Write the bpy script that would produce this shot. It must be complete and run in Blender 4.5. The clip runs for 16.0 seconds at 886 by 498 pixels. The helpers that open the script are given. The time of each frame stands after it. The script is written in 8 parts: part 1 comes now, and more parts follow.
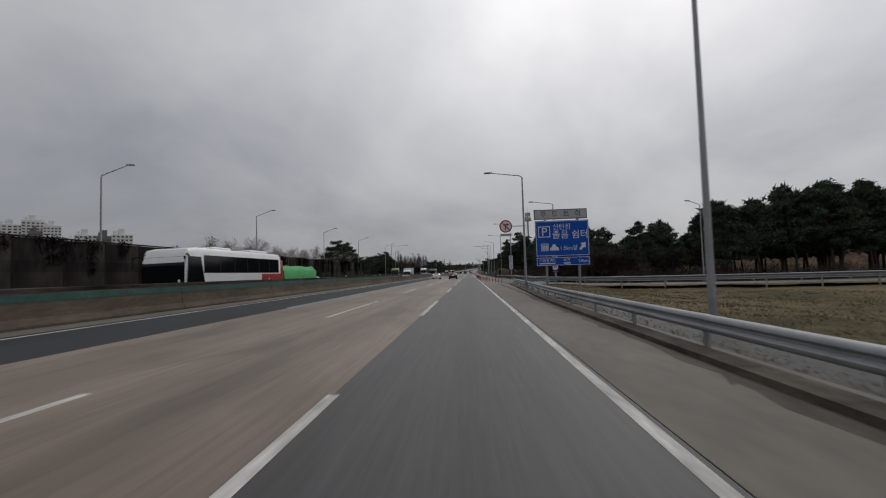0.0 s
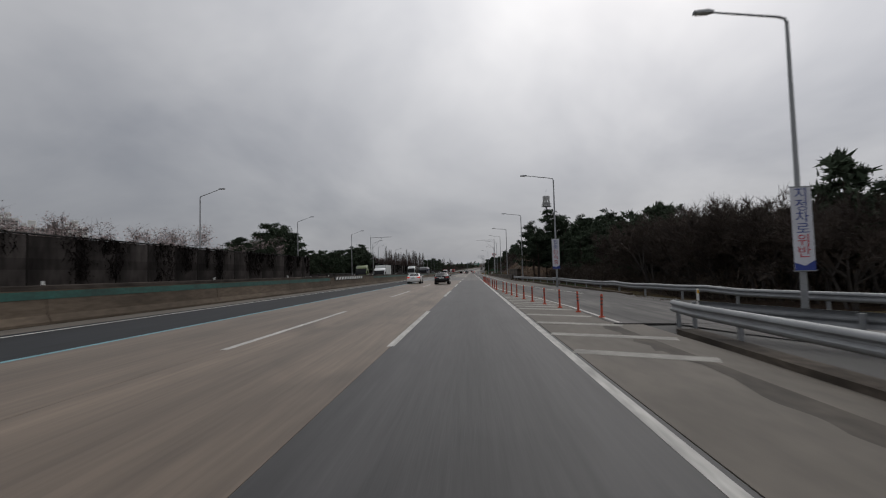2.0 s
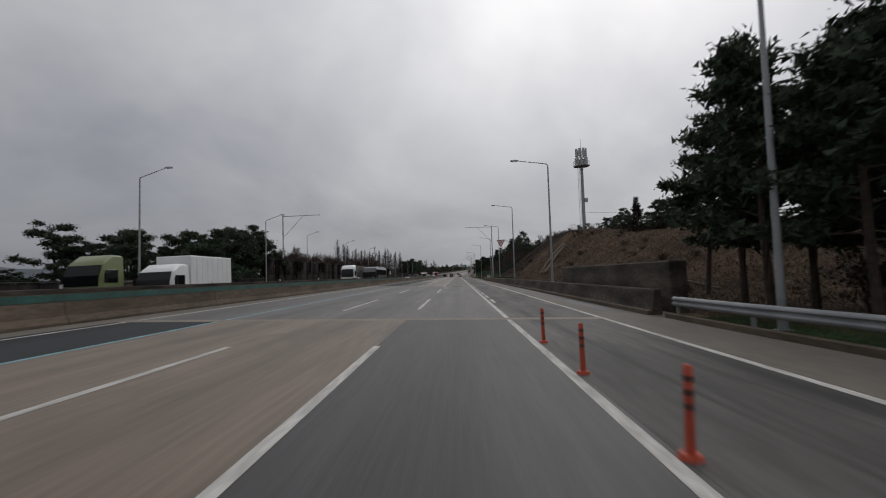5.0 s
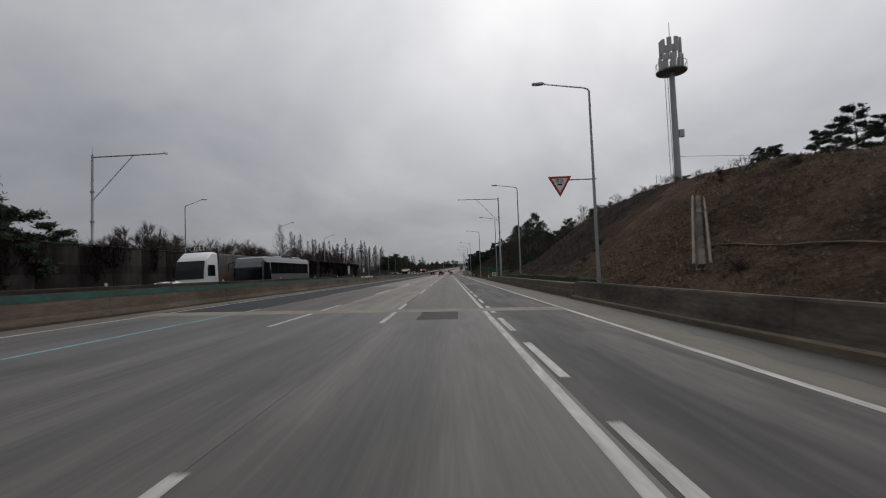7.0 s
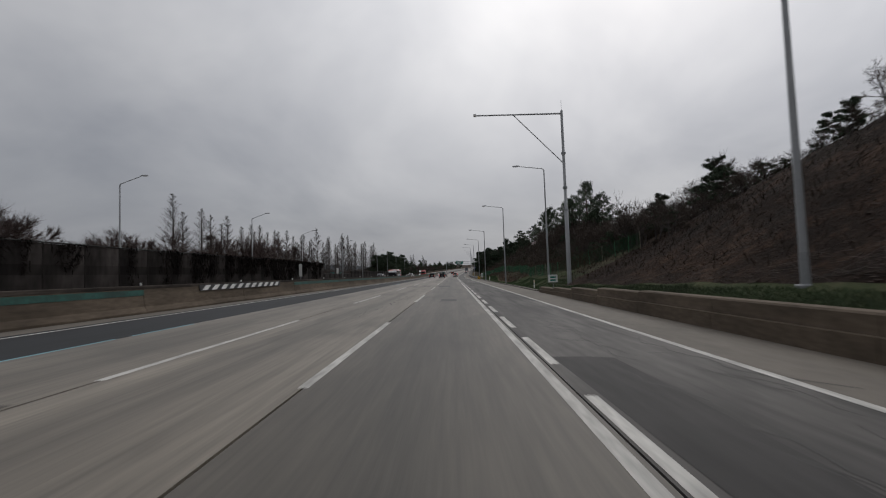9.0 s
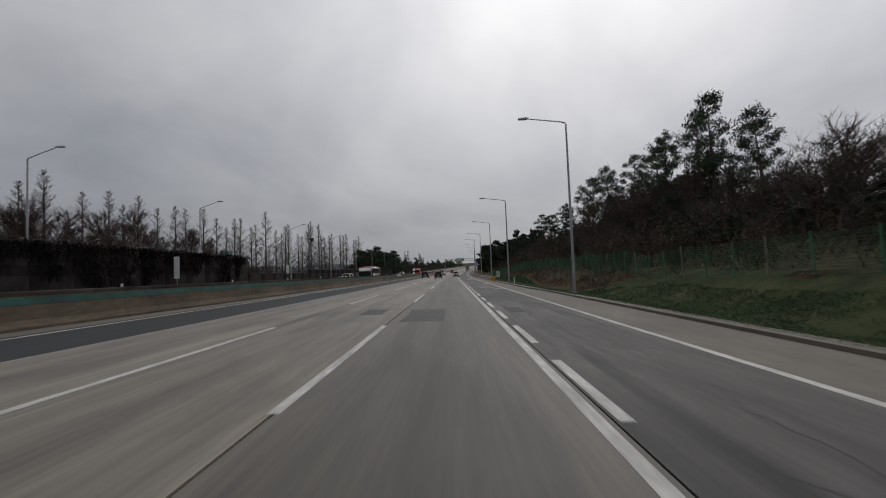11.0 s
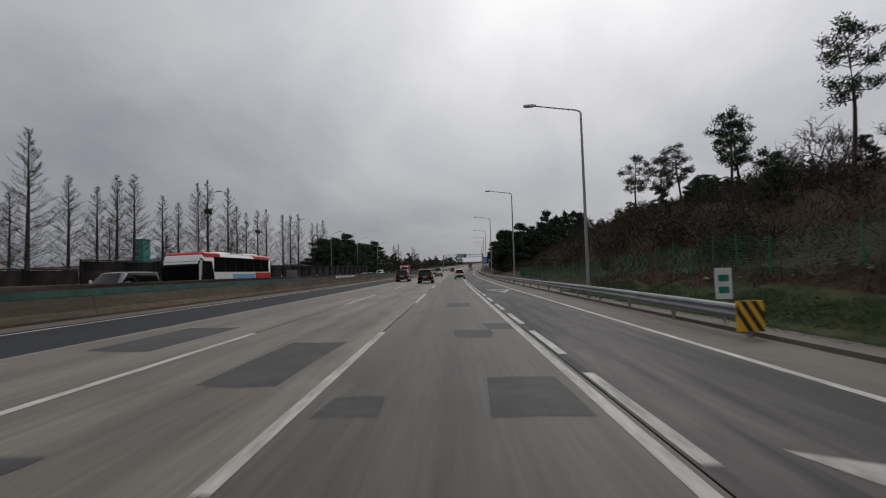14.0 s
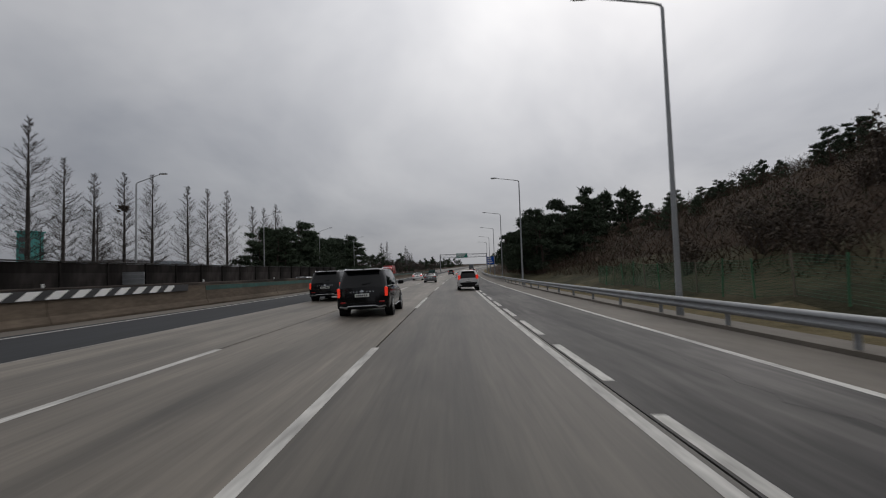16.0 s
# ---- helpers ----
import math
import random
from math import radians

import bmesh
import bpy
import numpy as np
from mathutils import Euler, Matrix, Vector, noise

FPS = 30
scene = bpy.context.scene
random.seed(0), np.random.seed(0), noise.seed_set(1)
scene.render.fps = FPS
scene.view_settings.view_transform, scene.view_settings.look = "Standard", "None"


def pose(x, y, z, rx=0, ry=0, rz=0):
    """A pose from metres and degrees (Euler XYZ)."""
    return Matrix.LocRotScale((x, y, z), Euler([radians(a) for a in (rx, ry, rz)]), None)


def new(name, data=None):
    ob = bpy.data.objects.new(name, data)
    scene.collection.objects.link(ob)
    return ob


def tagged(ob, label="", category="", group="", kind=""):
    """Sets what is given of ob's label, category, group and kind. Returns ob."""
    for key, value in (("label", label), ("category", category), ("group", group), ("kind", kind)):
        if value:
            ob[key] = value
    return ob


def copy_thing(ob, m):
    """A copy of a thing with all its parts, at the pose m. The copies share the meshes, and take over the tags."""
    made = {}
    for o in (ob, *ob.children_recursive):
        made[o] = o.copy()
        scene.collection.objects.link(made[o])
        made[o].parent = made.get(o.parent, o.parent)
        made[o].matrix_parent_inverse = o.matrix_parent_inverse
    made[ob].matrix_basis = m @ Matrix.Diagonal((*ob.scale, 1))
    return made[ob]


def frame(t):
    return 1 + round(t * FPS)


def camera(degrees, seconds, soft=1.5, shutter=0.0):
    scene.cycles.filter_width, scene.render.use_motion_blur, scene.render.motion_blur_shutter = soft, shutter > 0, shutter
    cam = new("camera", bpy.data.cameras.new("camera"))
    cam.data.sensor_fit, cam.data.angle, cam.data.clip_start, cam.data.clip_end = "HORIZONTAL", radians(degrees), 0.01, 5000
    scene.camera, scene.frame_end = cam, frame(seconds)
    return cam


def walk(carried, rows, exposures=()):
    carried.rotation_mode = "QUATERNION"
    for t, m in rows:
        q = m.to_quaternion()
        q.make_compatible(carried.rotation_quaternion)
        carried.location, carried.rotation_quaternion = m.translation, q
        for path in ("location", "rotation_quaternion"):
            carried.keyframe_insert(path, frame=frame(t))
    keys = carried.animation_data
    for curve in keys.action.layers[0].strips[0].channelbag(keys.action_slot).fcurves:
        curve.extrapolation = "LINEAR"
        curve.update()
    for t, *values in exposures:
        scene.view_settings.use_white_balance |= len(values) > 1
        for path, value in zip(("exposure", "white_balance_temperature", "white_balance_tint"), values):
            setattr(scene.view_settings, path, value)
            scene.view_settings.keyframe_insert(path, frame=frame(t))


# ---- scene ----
cam = camera(87.2, 16.0, soft=1.1, shutter=0.16)
PATH = [
    (0, pose(0.03, -1.39, 1.586, 92.94, 1.79, 3.25)),
    (0.5, pose(0.01, 10.38, 1.586, 92.87, 1.77, 3.30)),
    (1, pose(0.01, 22.26, 1.586, 92.83, 1.70, 3.60)),
    (1.5, pose(0.00, 34.10, 1.586, 92.85, 1.65, 3.68)),
    (2, pose(-0.03, 45.85, 1.586, 92.88, 1.53, 3.47)),
    (2.5, pose(-0.01, 57.49, 1.586, 92.99, 1.40, 3.16)),
    (3, pose(-0.00, 69.02, 1.586, 93.11, 1.34, 2.74)),
    (3.5, pose(-0.07, 80.42, 1.586, 93.20, 1.40, 2.38)),
    (4, pose(-0.09, 91.65, 1.586, 93.34, 1.53, 2.09)),
    (6.5, pose(0.41, 148.92, 1.586, 92.89, 2.14, 1.22)),
    (7, pose(0.43, 160.90, 1.586, 92.85, 2.12, 0.73)),
    (7.5, pose(0.43, 173.01, 1.586, 92.86, 1.95, 1.31)),
    (8, pose(0.43, 185.11, 1.586, 92.75, 1.80, 1.50)),
    (8.5, pose(0.38, 197.18, 1.586, 92.99, 1.85, 0.98)),
    (9, pose(0.38, 209.16, 1.586, 93.06, 1.97, 1.18)),
    (11.5, pose(0.28, 260.54, 1.586, 92.76, 2.30, 1.09)),
    (12, pose(0.17, 271.09, 1.586, 92.64, 2.18, 0.98)),
    (12.5, pose(0.15, 281.43, 1.586, 92.73, 1.97, 2.08)),
    (13, pose(0.08, 291.73, 1.586, 92.87, 1.81, 1.44)),
    (13.5, pose(0.09, 302.04, 1.586, 92.70, 1.74, 1.33)),
    (14, pose(0.05, 312.43, 1.586, 92.72, 1.76, 1.04)),
    (14.5, pose(0.04, 322.88, 1.586, 92.61, 1.74, 0.99)),
    (15, pose(-0.07, 333.36, 1.586, 92.62, 1.77, 0.95)),
    (15.5, pose(-0.12, 343.95, 1.586, 92.80, 1.83, 0.92)),
    (16, pose(-0.13, 354.64, 1.586, 93.02, 1.87, 0.79)),
]
walk(cam, PATH)

# ---- light ----
world = bpy.data.worlds.new("overcast_sky")
scene.world = world
world.use_nodes = True
wn, wl = world.node_tree.nodes, world.node_tree.links
wn.clear()
w_out = wn.new("ShaderNodeOutputWorld")
w_bg = wn.new("ShaderNodeBackground")
w_sky = wn.new("ShaderNodeTexSky")
w_sky.sky_type = "NISHITA"
w_sky.sun_disc = False
w_sky.sun_elevation = radians(44)
w_sky.sun_rotation = radians(24)
w_sky.air_density, w_sky.dust_density = 1.0, 4.0
w_co = wn.new("ShaderNodeTexCoord")
w_sep = wn.new("ShaderNodeSeparateXYZ")
wl.new(w_co.outputs["Generated"], w_sep.inputs[0])


def wmath(op, a, b):
    n = wn.new("ShaderNodeMath")
    n.operation = op
    for k, v in enumerate((a, b)):
        if isinstance(v, (int, float)):
            n.inputs[k].default_value = v
        else:
            wl.new(v, n.inputs[k])
    return n.outputs[0]


# the cloud deck: view direction projected on a flat layer above
w_h = wmath("ADD", wmath("MAXIMUM", w_sep.outputs[2], 0.0), 0.42)
w_px, w_py = wmath("DIVIDE", w_sep.outputs[0], w_h), wmath("DIVIDE", w_sep.outputs[1], w_h)
w_cmb = wn.new("ShaderNodeCombineXYZ")
wl.new(w_px, w_cmb.inputs[0])
wl.new(w_py, w_cmb.inputs[1])
w_n1 = wn.new("ShaderNodeTexNoise")
w_n1.inputs["Scale"].default_value, w_n1.inputs["Detail"].default_value = 1.25, 5.0
w_n1.inputs["Roughness"].default_value, w_n1.inputs["Distortion"].default_value = 0.52, 0.35
wl.new(w_cmb.outputs[0], w_n1.inputs["Vector"])
w_ramp = wn.new("ShaderNodeValToRGB")
w_ramp.color_ramp.elements[0].position, w_ramp.color_ramp.elements[1].position = 0.30, 0.72
w_ramp.color_ramp.elements[0].color = (0.338, 0.347, 0.376, 1)
w_ramp.color_ramp.elements[1].color = (0.62, 0.615, 0.62, 1)
wl.new(w_n1.outputs["Fac"], w_ramp.inputs[0])
# darker grey band of thick cloud near the horizon
w_hr = wn.new("ShaderNodeValToRGB")
w_hr.color_ramp.elements[0].position, w_hr.color_ramp.elements[1].position = 0.0, 0.64
w_hr.color_ramp.elements[0].color = (0.505, 0.525, 0.56, 1)
w_hr.color_ramp.elements[1].color = (1.12, 1.12, 1.12, 1)
wl.new(wmath("ADD", wmath("ADD", w_sep.outputs[2], wmath("MULTIPLY", w_sep.outputs[0], 0.13)), 0.10), w_hr.inputs[0])
w_mul = wn.new("ShaderNodeMix")
w_mul.data_type, w_mul.blend_type = "RGBA", "MULTIPLY"
w_mul.inputs["Factor"].default_value = 1.0
wl.new(w_ramp.outputs[0], w_mul.inputs["A"])
wl.new(w_hr.outputs[0], w_mul.inputs["B"])
# brighter cloud in front of the hidden sun
w_dot = wn.new("ShaderNodeVectorMath")
w_dot.operation = "DOT_PRODUCT"
wl.new(w_co.outputs["Generated"], w_dot.inputs[0])
w_dot.inputs[1].default_value = (math.sin(radians(24)) * math.cos(radians(44)), math.cos(radians(24)) * math.cos(radians(44)), math.sin(radians(44)))
w_glow = wmath("MULTIPLY", wmath("POWER", wmath("MAXIMUM", w_dot.outputs["Value"], 0.0), 4.2), 0.78)
w_gain = wmath("ADD", w_glow, 0.93)
w_gl = wn.new("ShaderNodeVectorMath")
w_gl.operation = "SCALE"
wl.new(w_mul.outputs["Result"], w_gl.inputs[0])
wl.new(w_gain, w_gl.inputs["Scale"])
w_mix = wn.new("ShaderNodeMix")
w_mix.data_type = "RGBA"
w_mix.inputs["Factor"].default_value = 0.05
wl.new(w_gl.outputs["Vector"], w_mix.inputs["A"])
w_dim = wn.new("ShaderNodeMix")
w_dim.data_type, w_dim.blend_type = "RGBA", "MULTIPLY"
w_dim.inputs["Factor"].default_value = 1.0
w_dim.inputs["B"].default_value = (0.12, 0.12, 0.12, 1)
wl.new(w_sky.outputs[0], w_dim.inputs["A"])
wl.new(w_dim.outputs["Result"], w_mix.inputs["B"])
wl.new(w_mix.outputs["Result"], w_bg.inputs["Color"])
w_bg.inputs["Strength"].default_value = 1.0
wl.new(w_bg.outputs[0], w_out.inputs[0])

sun = bpy.data.lights.new("sun", "SUN")
sun.energy, sun.angle, sun.color = 0.6, radians(40), (1.0, 0.97, 0.93)
sun_ob = new("sun", sun)
sun_ob.matrix_world = pose(0, 0, 60, -46, 0, -24)


# ---- materials ----
def material(name, color, rough=0.8, metal=0.0, vary=0.15, scale=1.5, fine=18.0, bump=0.1, tint=None, coords="Object", island=0.0, stretch=None, spec=0.5, oil=None, streak=0.0):
    """A procedural surface: broad stains and fine grain over one base colour."""
    m = bpy.data.materials.new(name)
    m.use_nodes = True
    n, l = m.node_tree.nodes, m.node_tree.links
    bsdf = n["Principled BSDF"]
    bsdf.inputs["Roughness"].default_value, bsdf.inputs["Metallic"].default_value = rough, metal
    bsdf.inputs["Specular IOR Level"].default_value = spec
    co = n.new("ShaderNodeTexCoord")
    vec = co.outputs[coords]
    if stretch:
        mp = n.new("ShaderNodeMapping")
        mp.inputs["Scale"].default_value = stretch
        l.new(vec, mp.inputs[0])
        vec = mp.outputs[0]
    a, b = n.new("ShaderNodeTexNoise"), n.new("ShaderNodeTexNoise")
    a.inputs["Scale"].default_value, a.inputs["Detail"].default_value = scale, 5.0
    b.inputs["Scale"].default_value, b.inputs["Detail"].default_value = fine, 3.0
    l.new(vec, a.inputs["Vector"])
    l.new(vec, b.inputs["Vector"])
    mix = n.new("ShaderNodeMix")
    mix.data_type = "RGBA"
    dark = [c * (1 - vary) for c in color]
    light = [min(1, c * (1 + vary)) for c in (tint or color)]
    mix.inputs["A"].default_value, mix.inputs["B"].default_value = (*dark, 1), (*light, 1)
    ramp = n.new("ShaderNodeMapRange")
    ramp.inputs["From Min"].default_value, ramp.inputs["From Max"].default_value = 0.3, 0.7
    l.new(a.outputs["Fac"], ramp.inputs["Value"])
    l.new(ramp.outputs[0], mix.inputs["Factor"])
    col = mix.outputs["Result"]
    g = n.new("ShaderNodeMix")
    g.data_type, g.blend_type = "RGBA", "MULTIPLY"
    g.inputs["Factor"].default_value = min(1.0, vary * 2)
    gr = n.new("ShaderNodeMapRange")
    gr.inputs["From Min"].default_value, gr.inputs["From Max"].default_value = 0.25, 0.75
    gr.inputs["To Min"].default_value, gr.inputs["To Max"].default_value = 0.6, 1.3
    l.new(b.outputs["Fac"], gr.inputs["Value"])
    l.new(col, g.inputs["A"])
    l.new(gr.outputs[0], g.inputs["B"])
    col = g.outputs["Result"]
    if oil:
        # a darker strip of oil and rubber down each lane's middle, broken up along its length
        c0, pitch, amount = oil
        sp = n.new("ShaderNodeSeparateXYZ")
        l.new(co.outputs["Object"], sp.inputs[0])

        def mth(op, x, y):
            k = n.new("ShaderNodeMath")
            k.operation = op
            for i, q in enumerate((x, y)):
                if isinstance(q, (int, float)):
                    k.inputs[i].default_value = q
                else:
                    l.new(q, k.inputs[i])
            return k.outputs[0]

        d = mth("ABSOLUTE", mth("SUBTRACT", mth("FRACT", mth("ADD", mth("DIVIDE", mth("SUBTRACT", sp.outputs[0], c0), pitch), 0.5), 0), 0.5), 0)
        strip_f = mth("MAXIMUM", mth("SUBTRACT", 1.0, mth("MULTIPLY", d, 5.0)), 0.0)
        tr = mth("MAXIMUM", mth("SUBTRACT", 1.0, mth("MULTIPLY", mth("ABSOLUTE", mth("SUBTRACT", d, 0.24), 0), 9.0)), 0.0)
        f = mth("SUBTRACT", 1.0, mth("MULTIPLY", mth("ADD", strip_f, mth("MULTIPLY", tr, 0.5)), mth("MULTIPLY", a.outputs["Fac"], amount * 2)))
        # smudges and darker blotches
        st = n.new("ShaderNodeTexNoise")
        st.inputs["Scale"].default_value, st.inputs["Detail"].default_value, st.inputs["Distortion"].default_value = 0.55, 6.0, 0.6
        smap = n.new("ShaderNodeMapping")
        smap.inputs["Scale"].default_value = (1.0, 0.35, 1.0)
        l.new(co.outputs["Object"], smap.inputs[0])
        l.new(smap.outputs[0], st.inputs["Vector"])
        sr = n.new("ShaderNodeMapRange")
        sr.inputs["From Min"].default_value, sr.inputs["From Max"].default_value = 0.50, 0.68
        sr.inputs["To Min"].default_value, sr.inputs["To Max"].default_value = 1.0, 0.70
        l.new(st.outputs["Fac"], sr.inputs["Value"])
        f = mth("MULTIPLY", f, sr.outputs[0])
        # narrow drag marks along the road
        dn = n.new("ShaderNodeTexNoise")
        dn.inputs["Scale"].default_value, dn.inputs["Detail"].default_value, dn.inputs["Distortion"].default_value = 1.0, 4.0, 0.35
        dmap = n.new("ShaderNodeMapping")
        dmap.inputs["Scale"].default_value = (1.9, 0.11, 1.0)
        dmap.inputs["Rotation"].default_value = (0, 0, 0.02)
        l.new(co.outputs["Object"], dmap.inputs[0])
        l.new(dmap.outputs[0], dn.inputs["Vector"])
        dr = n.new("ShaderNodeMapRange")
        dr.inputs["From Min"].default_value, dr.inputs["From Max"].default_value = 0.50, 0.66
        dr.inputs["To Min"].default_value, dr.inputs["To Max"].default_value = 1.0 + 0.3 * streak, 1.0 - streak
        l.new(dn.outputs["Fac"], dr.inputs["Value"])
        f = mth("MULTIPLY", f, dr.outputs[0])
        ok = n.new("ShaderNodeMix")
        ok.data_type, ok.blend_type = "RGBA", "MULTIPLY"
        ok.inputs["Factor"].default_value = 1.0
        l.new(col, ok.inputs["A"])
        l.new(f, ok.inputs["B"])
        col = ok.outputs["Result"]
    if island:
        ge, oi = n.new("ShaderNodeNewGeometry"), n.new("ShaderNodeObjectInfo")
        add = n.new("ShaderNodeMath")
        add.operation = "ADD"
        l.new(ge.outputs["Random Per Island"], add.inputs[0])
        l.new(oi.outputs["Random"], add.inputs[1])
        r = n.new("ShaderNodeMapRange")
        r.inputs["From Max"].default_value = 2.0
        r.inputs["To Min"].default_value, r.inputs["To Max"].default_value = 1 - island, 1 + island
        l.new(add.outputs[0], r.inputs["Value"])
        k = n.new("ShaderNodeMix")
        k.data_type, k.blend_type = "RGBA", "MULTIPLY"
        k.inputs["Factor"].default_value = 1.0
        l.new(col, k.inputs["A"])
        l.new(r.outputs[0], k.inputs["B"])
        col = k.outputs["Result"]
    l.new(col, bsdf.inputs["Base Color"])
    if bump:
        bp = n.new("ShaderNodeBump")
        bp.inputs["Strength"].default_value, bp.inputs["Distance"].default_value = bump, 0.03
        l.new(b.outputs["Fac"], bp.inputs["Height"])
        l.new(bp.outputs[0], bsdf.inputs["Normal"])
    return m


ASPHALT = material("worn_asphalt", (0.043, 0.041, 0.042), 0.6, vary=0.32, scale=0.6, fine=7.0, bump=0.15, stretch=(1.8, 0.08, 1), oil=(0.0, 3.55, 0.36))
ASPHALT_OLD = material("weathered_asphalt", (0.092, 0.085, 0.078), 0.6, vary=0.32, scale=0.6, fine=7.0, bump=0.15, stretch=(1.8, 0.08, 1), oil=(0.0, 3.55, 0.36))
ASPHALT_DARK = material("new_asphalt", (0.016, 0.018, 0.021), 0.8, vary=0.25, scale=0.5, fine=4.0, stretch=(1.2, 0.15, 1), spec=0.3)
CONCRETE_BROWN = material("brown_concrete_pavement", (0.174, 0.133, 0.098), 0.6, vary=0.26, scale=0.5, fine=7.0, stretch=(1.8, 0.08, 1), oil=(-3.55, 3.45, 0.30))
CONCRETE_PALE = material("pale_concrete_pavement", (0.162, 0.142, 0.115), 0.6, vary=0.30, scale=0.5, fine=7.0, stretch=(1.8, 0.08, 1), oil=(-0.02, 3.52, 0.34), streak=0.2)
CONCRETE_ROAD = material("grey_concrete_pavement", (0.079, 0.069, 0.056), 0.6, vary=0.32, scale=0.5, fine=7.0, stretch=(1.8, 0.08, 1), oil=(-0.02, 3.52, 0.40), streak=0.25)
ASPHALT_PATCH = material("patch_asphalt", (0.044, 0.042, 0.043), 0.7, vary=0.3, scale=1.0, fine=6.0, spec=0.4)
ASPHALT_AUX = material("patched_asphalt", (0.030, 0.0278, 0.0272), 0.7, vary=0.36, scale=0.40, fine=4.0, tint=(0.080, 0.074, 0.070), stretch=(1.4, 0.22, 1), oil=(3.7, 3.5, 0.2), streak=0.6, spec=0.35)
SHOULDER = material("shoulder_concrete", (0.118, 0.103, 0.085), 0.8, vary=0.2, scale=0.6, fine=4.0, stretch=(1.0, 0.35, 1))
SEALANT = material("joint_sealant", (0.020, 0.019, 0.018), 0.7, vary=0.2)
PAINT_WHITE = material("worn_white_road_paint", (0.44, 0.43, 0.405), 0.75, vary=0.3, scale=2.0, fine=7.0, stretch=(2.0, 0.35, 1))
PAINT_WORN = material("faded_white_road_paint", (0.27, 0.26, 0.235), 0.8, vary=0.3, scale=1.2, fine=6.0)
PAINT_BLUE = material("pale_blue_road_paint", (0.15, 0.33, 0.38), 0.7, vary=0.2, scale=2.0, fine=9.0)
CONCRETE = material("barrier_concrete", (0.112, 0.088, 0.066), 0.9, vary=0.32, scale=0.7, fine=6.0, stretch=(1, 0.35, 1.6), spec=0.2)
CONCRETE_DARK = material("stained_concrete", (0.048, 0.041, 0.035), 0.9, vary=0.45, scale=0.5, fine=5.0, tint=(0.088, 0.074, 0.060), stretch=(1, 0.6, 2.2), spec=0.2)
GREEN_PAINT = material("green_band_paint", (0.006, 0.062, 0.049), 0.6, vary=0.4, scale=1.0, fine=8.0)
BLACK_PAINT = material("black_paint", (0.02, 0.02, 0.022), 0.5, vary=0.1)
WHITE_PAINT = material("white_paint", (0.74, 0.74, 0.72), 0.5, vary=0.08)
YELLOW_PAINT = material("yellow_paint", (0.75, 0.42, 0.02), 0.5, vary=0.1)
GALV = material("galvanised_steel", (0.25, 0.26, 0.27), 0.55, metal=0.3, vary=0.15, scale=0.8, fine=9.0, bump=0.03)
POLE_STEEL = material("grey_pole_steel", (0.30, 0.31, 0.32), 0.5, metal=0.25, vary=0.12, scale=0.6, bump=0.02)
NOISE_WALL = material("sooty_noise_wall_panel", (0.008, 0.0072, 0.007), 0.95, vary=0.5, scale=0.22, fine=1.6, tint=(0.034, 0.030, 0.0285), stretch=(1, 1.0, 0.4), island=0.6, spec=0.06)
NOISE_CAP = material("noise_wall_cap", (0.018, 0.017, 0.016), 0.85, vary=0.3)


def earth(name, dark, mid, light, rough=0.97, s1=0.12, s2=0.9, s3=6.0, relief=0.12):
    """Loose ground: broad drifts, clods and fine crumbs in three tones."""
    m = bpy.data.materials.new(name)
    m.use_nodes = True
    n, l = m.node_tree.nodes, m.node_tree.links
    bsdf = n["Principled BSDF"]
    bsdf.inputs["Roughness"].default_value, bsdf.inputs["Specular IOR Level"].default_value = rough, 0.08
    co = n.new("ShaderNodeTexCoord")
    total = None
    for sc, w, det in ((s1, 0.45, 4.0), (s2, 0.33, 5.0), (s3, 0.30, 6.0)):
        t = n.new("ShaderNodeTexNoise")
        t.inputs["Scale"].default_value, t.inputs["Detail"].default_value, t.inputs["Roughness"].default_value = sc, det, 0.65
        l.new(co.outputs["Object"], t.inputs["Vector"])
        k = n.new("ShaderNodeMath")
        k.operation = "MULTIPLY_ADD"
        l.new(t.outputs["Fac"], k.inputs[0])
        k.inputs[1].default_value = w
        if total is None:
            k.inputs[2].default_value = -0.04
        else:
            l.new(total, k.inputs[2])
        total = k.outputs[0]
        fine = t
    ramp = n.new("ShaderNodeValToRGB")
    r = ramp.color_ramp
    r.elements[0].position, r.elements[0].color = 0.40, (*dark, 1)
    r.elements[1].position, r.elements[1].color = 0.63, (*light, 1)
    e = r.elements.new(0.50)
    e.color = (*mid, 1)
    l.new(total, ramp.inputs[0])
    l.new(ramp.outputs[0], bsdf.inputs["Base Color"])
    bp = n.new("ShaderNodeBump")
    bp.inputs["Strength"].default_value, bp.inputs["Distance"].default_value = 0.7, relief
    l.new(total, bp.inputs["Height"])
    b2 = n.new("ShaderNodeBump")
    b2.inputs["Strength"].default_value, b2.inputs["Distance"].default_value = 0.8, relief * 0.6
    l.new(fine.outputs["Fac"], b2.inputs["Height"])
    l.new(bp.outputs[0], b2.inputs["Normal"])
    l.new(b2.outputs[0], bsdf.inputs["Normal"])
    return m


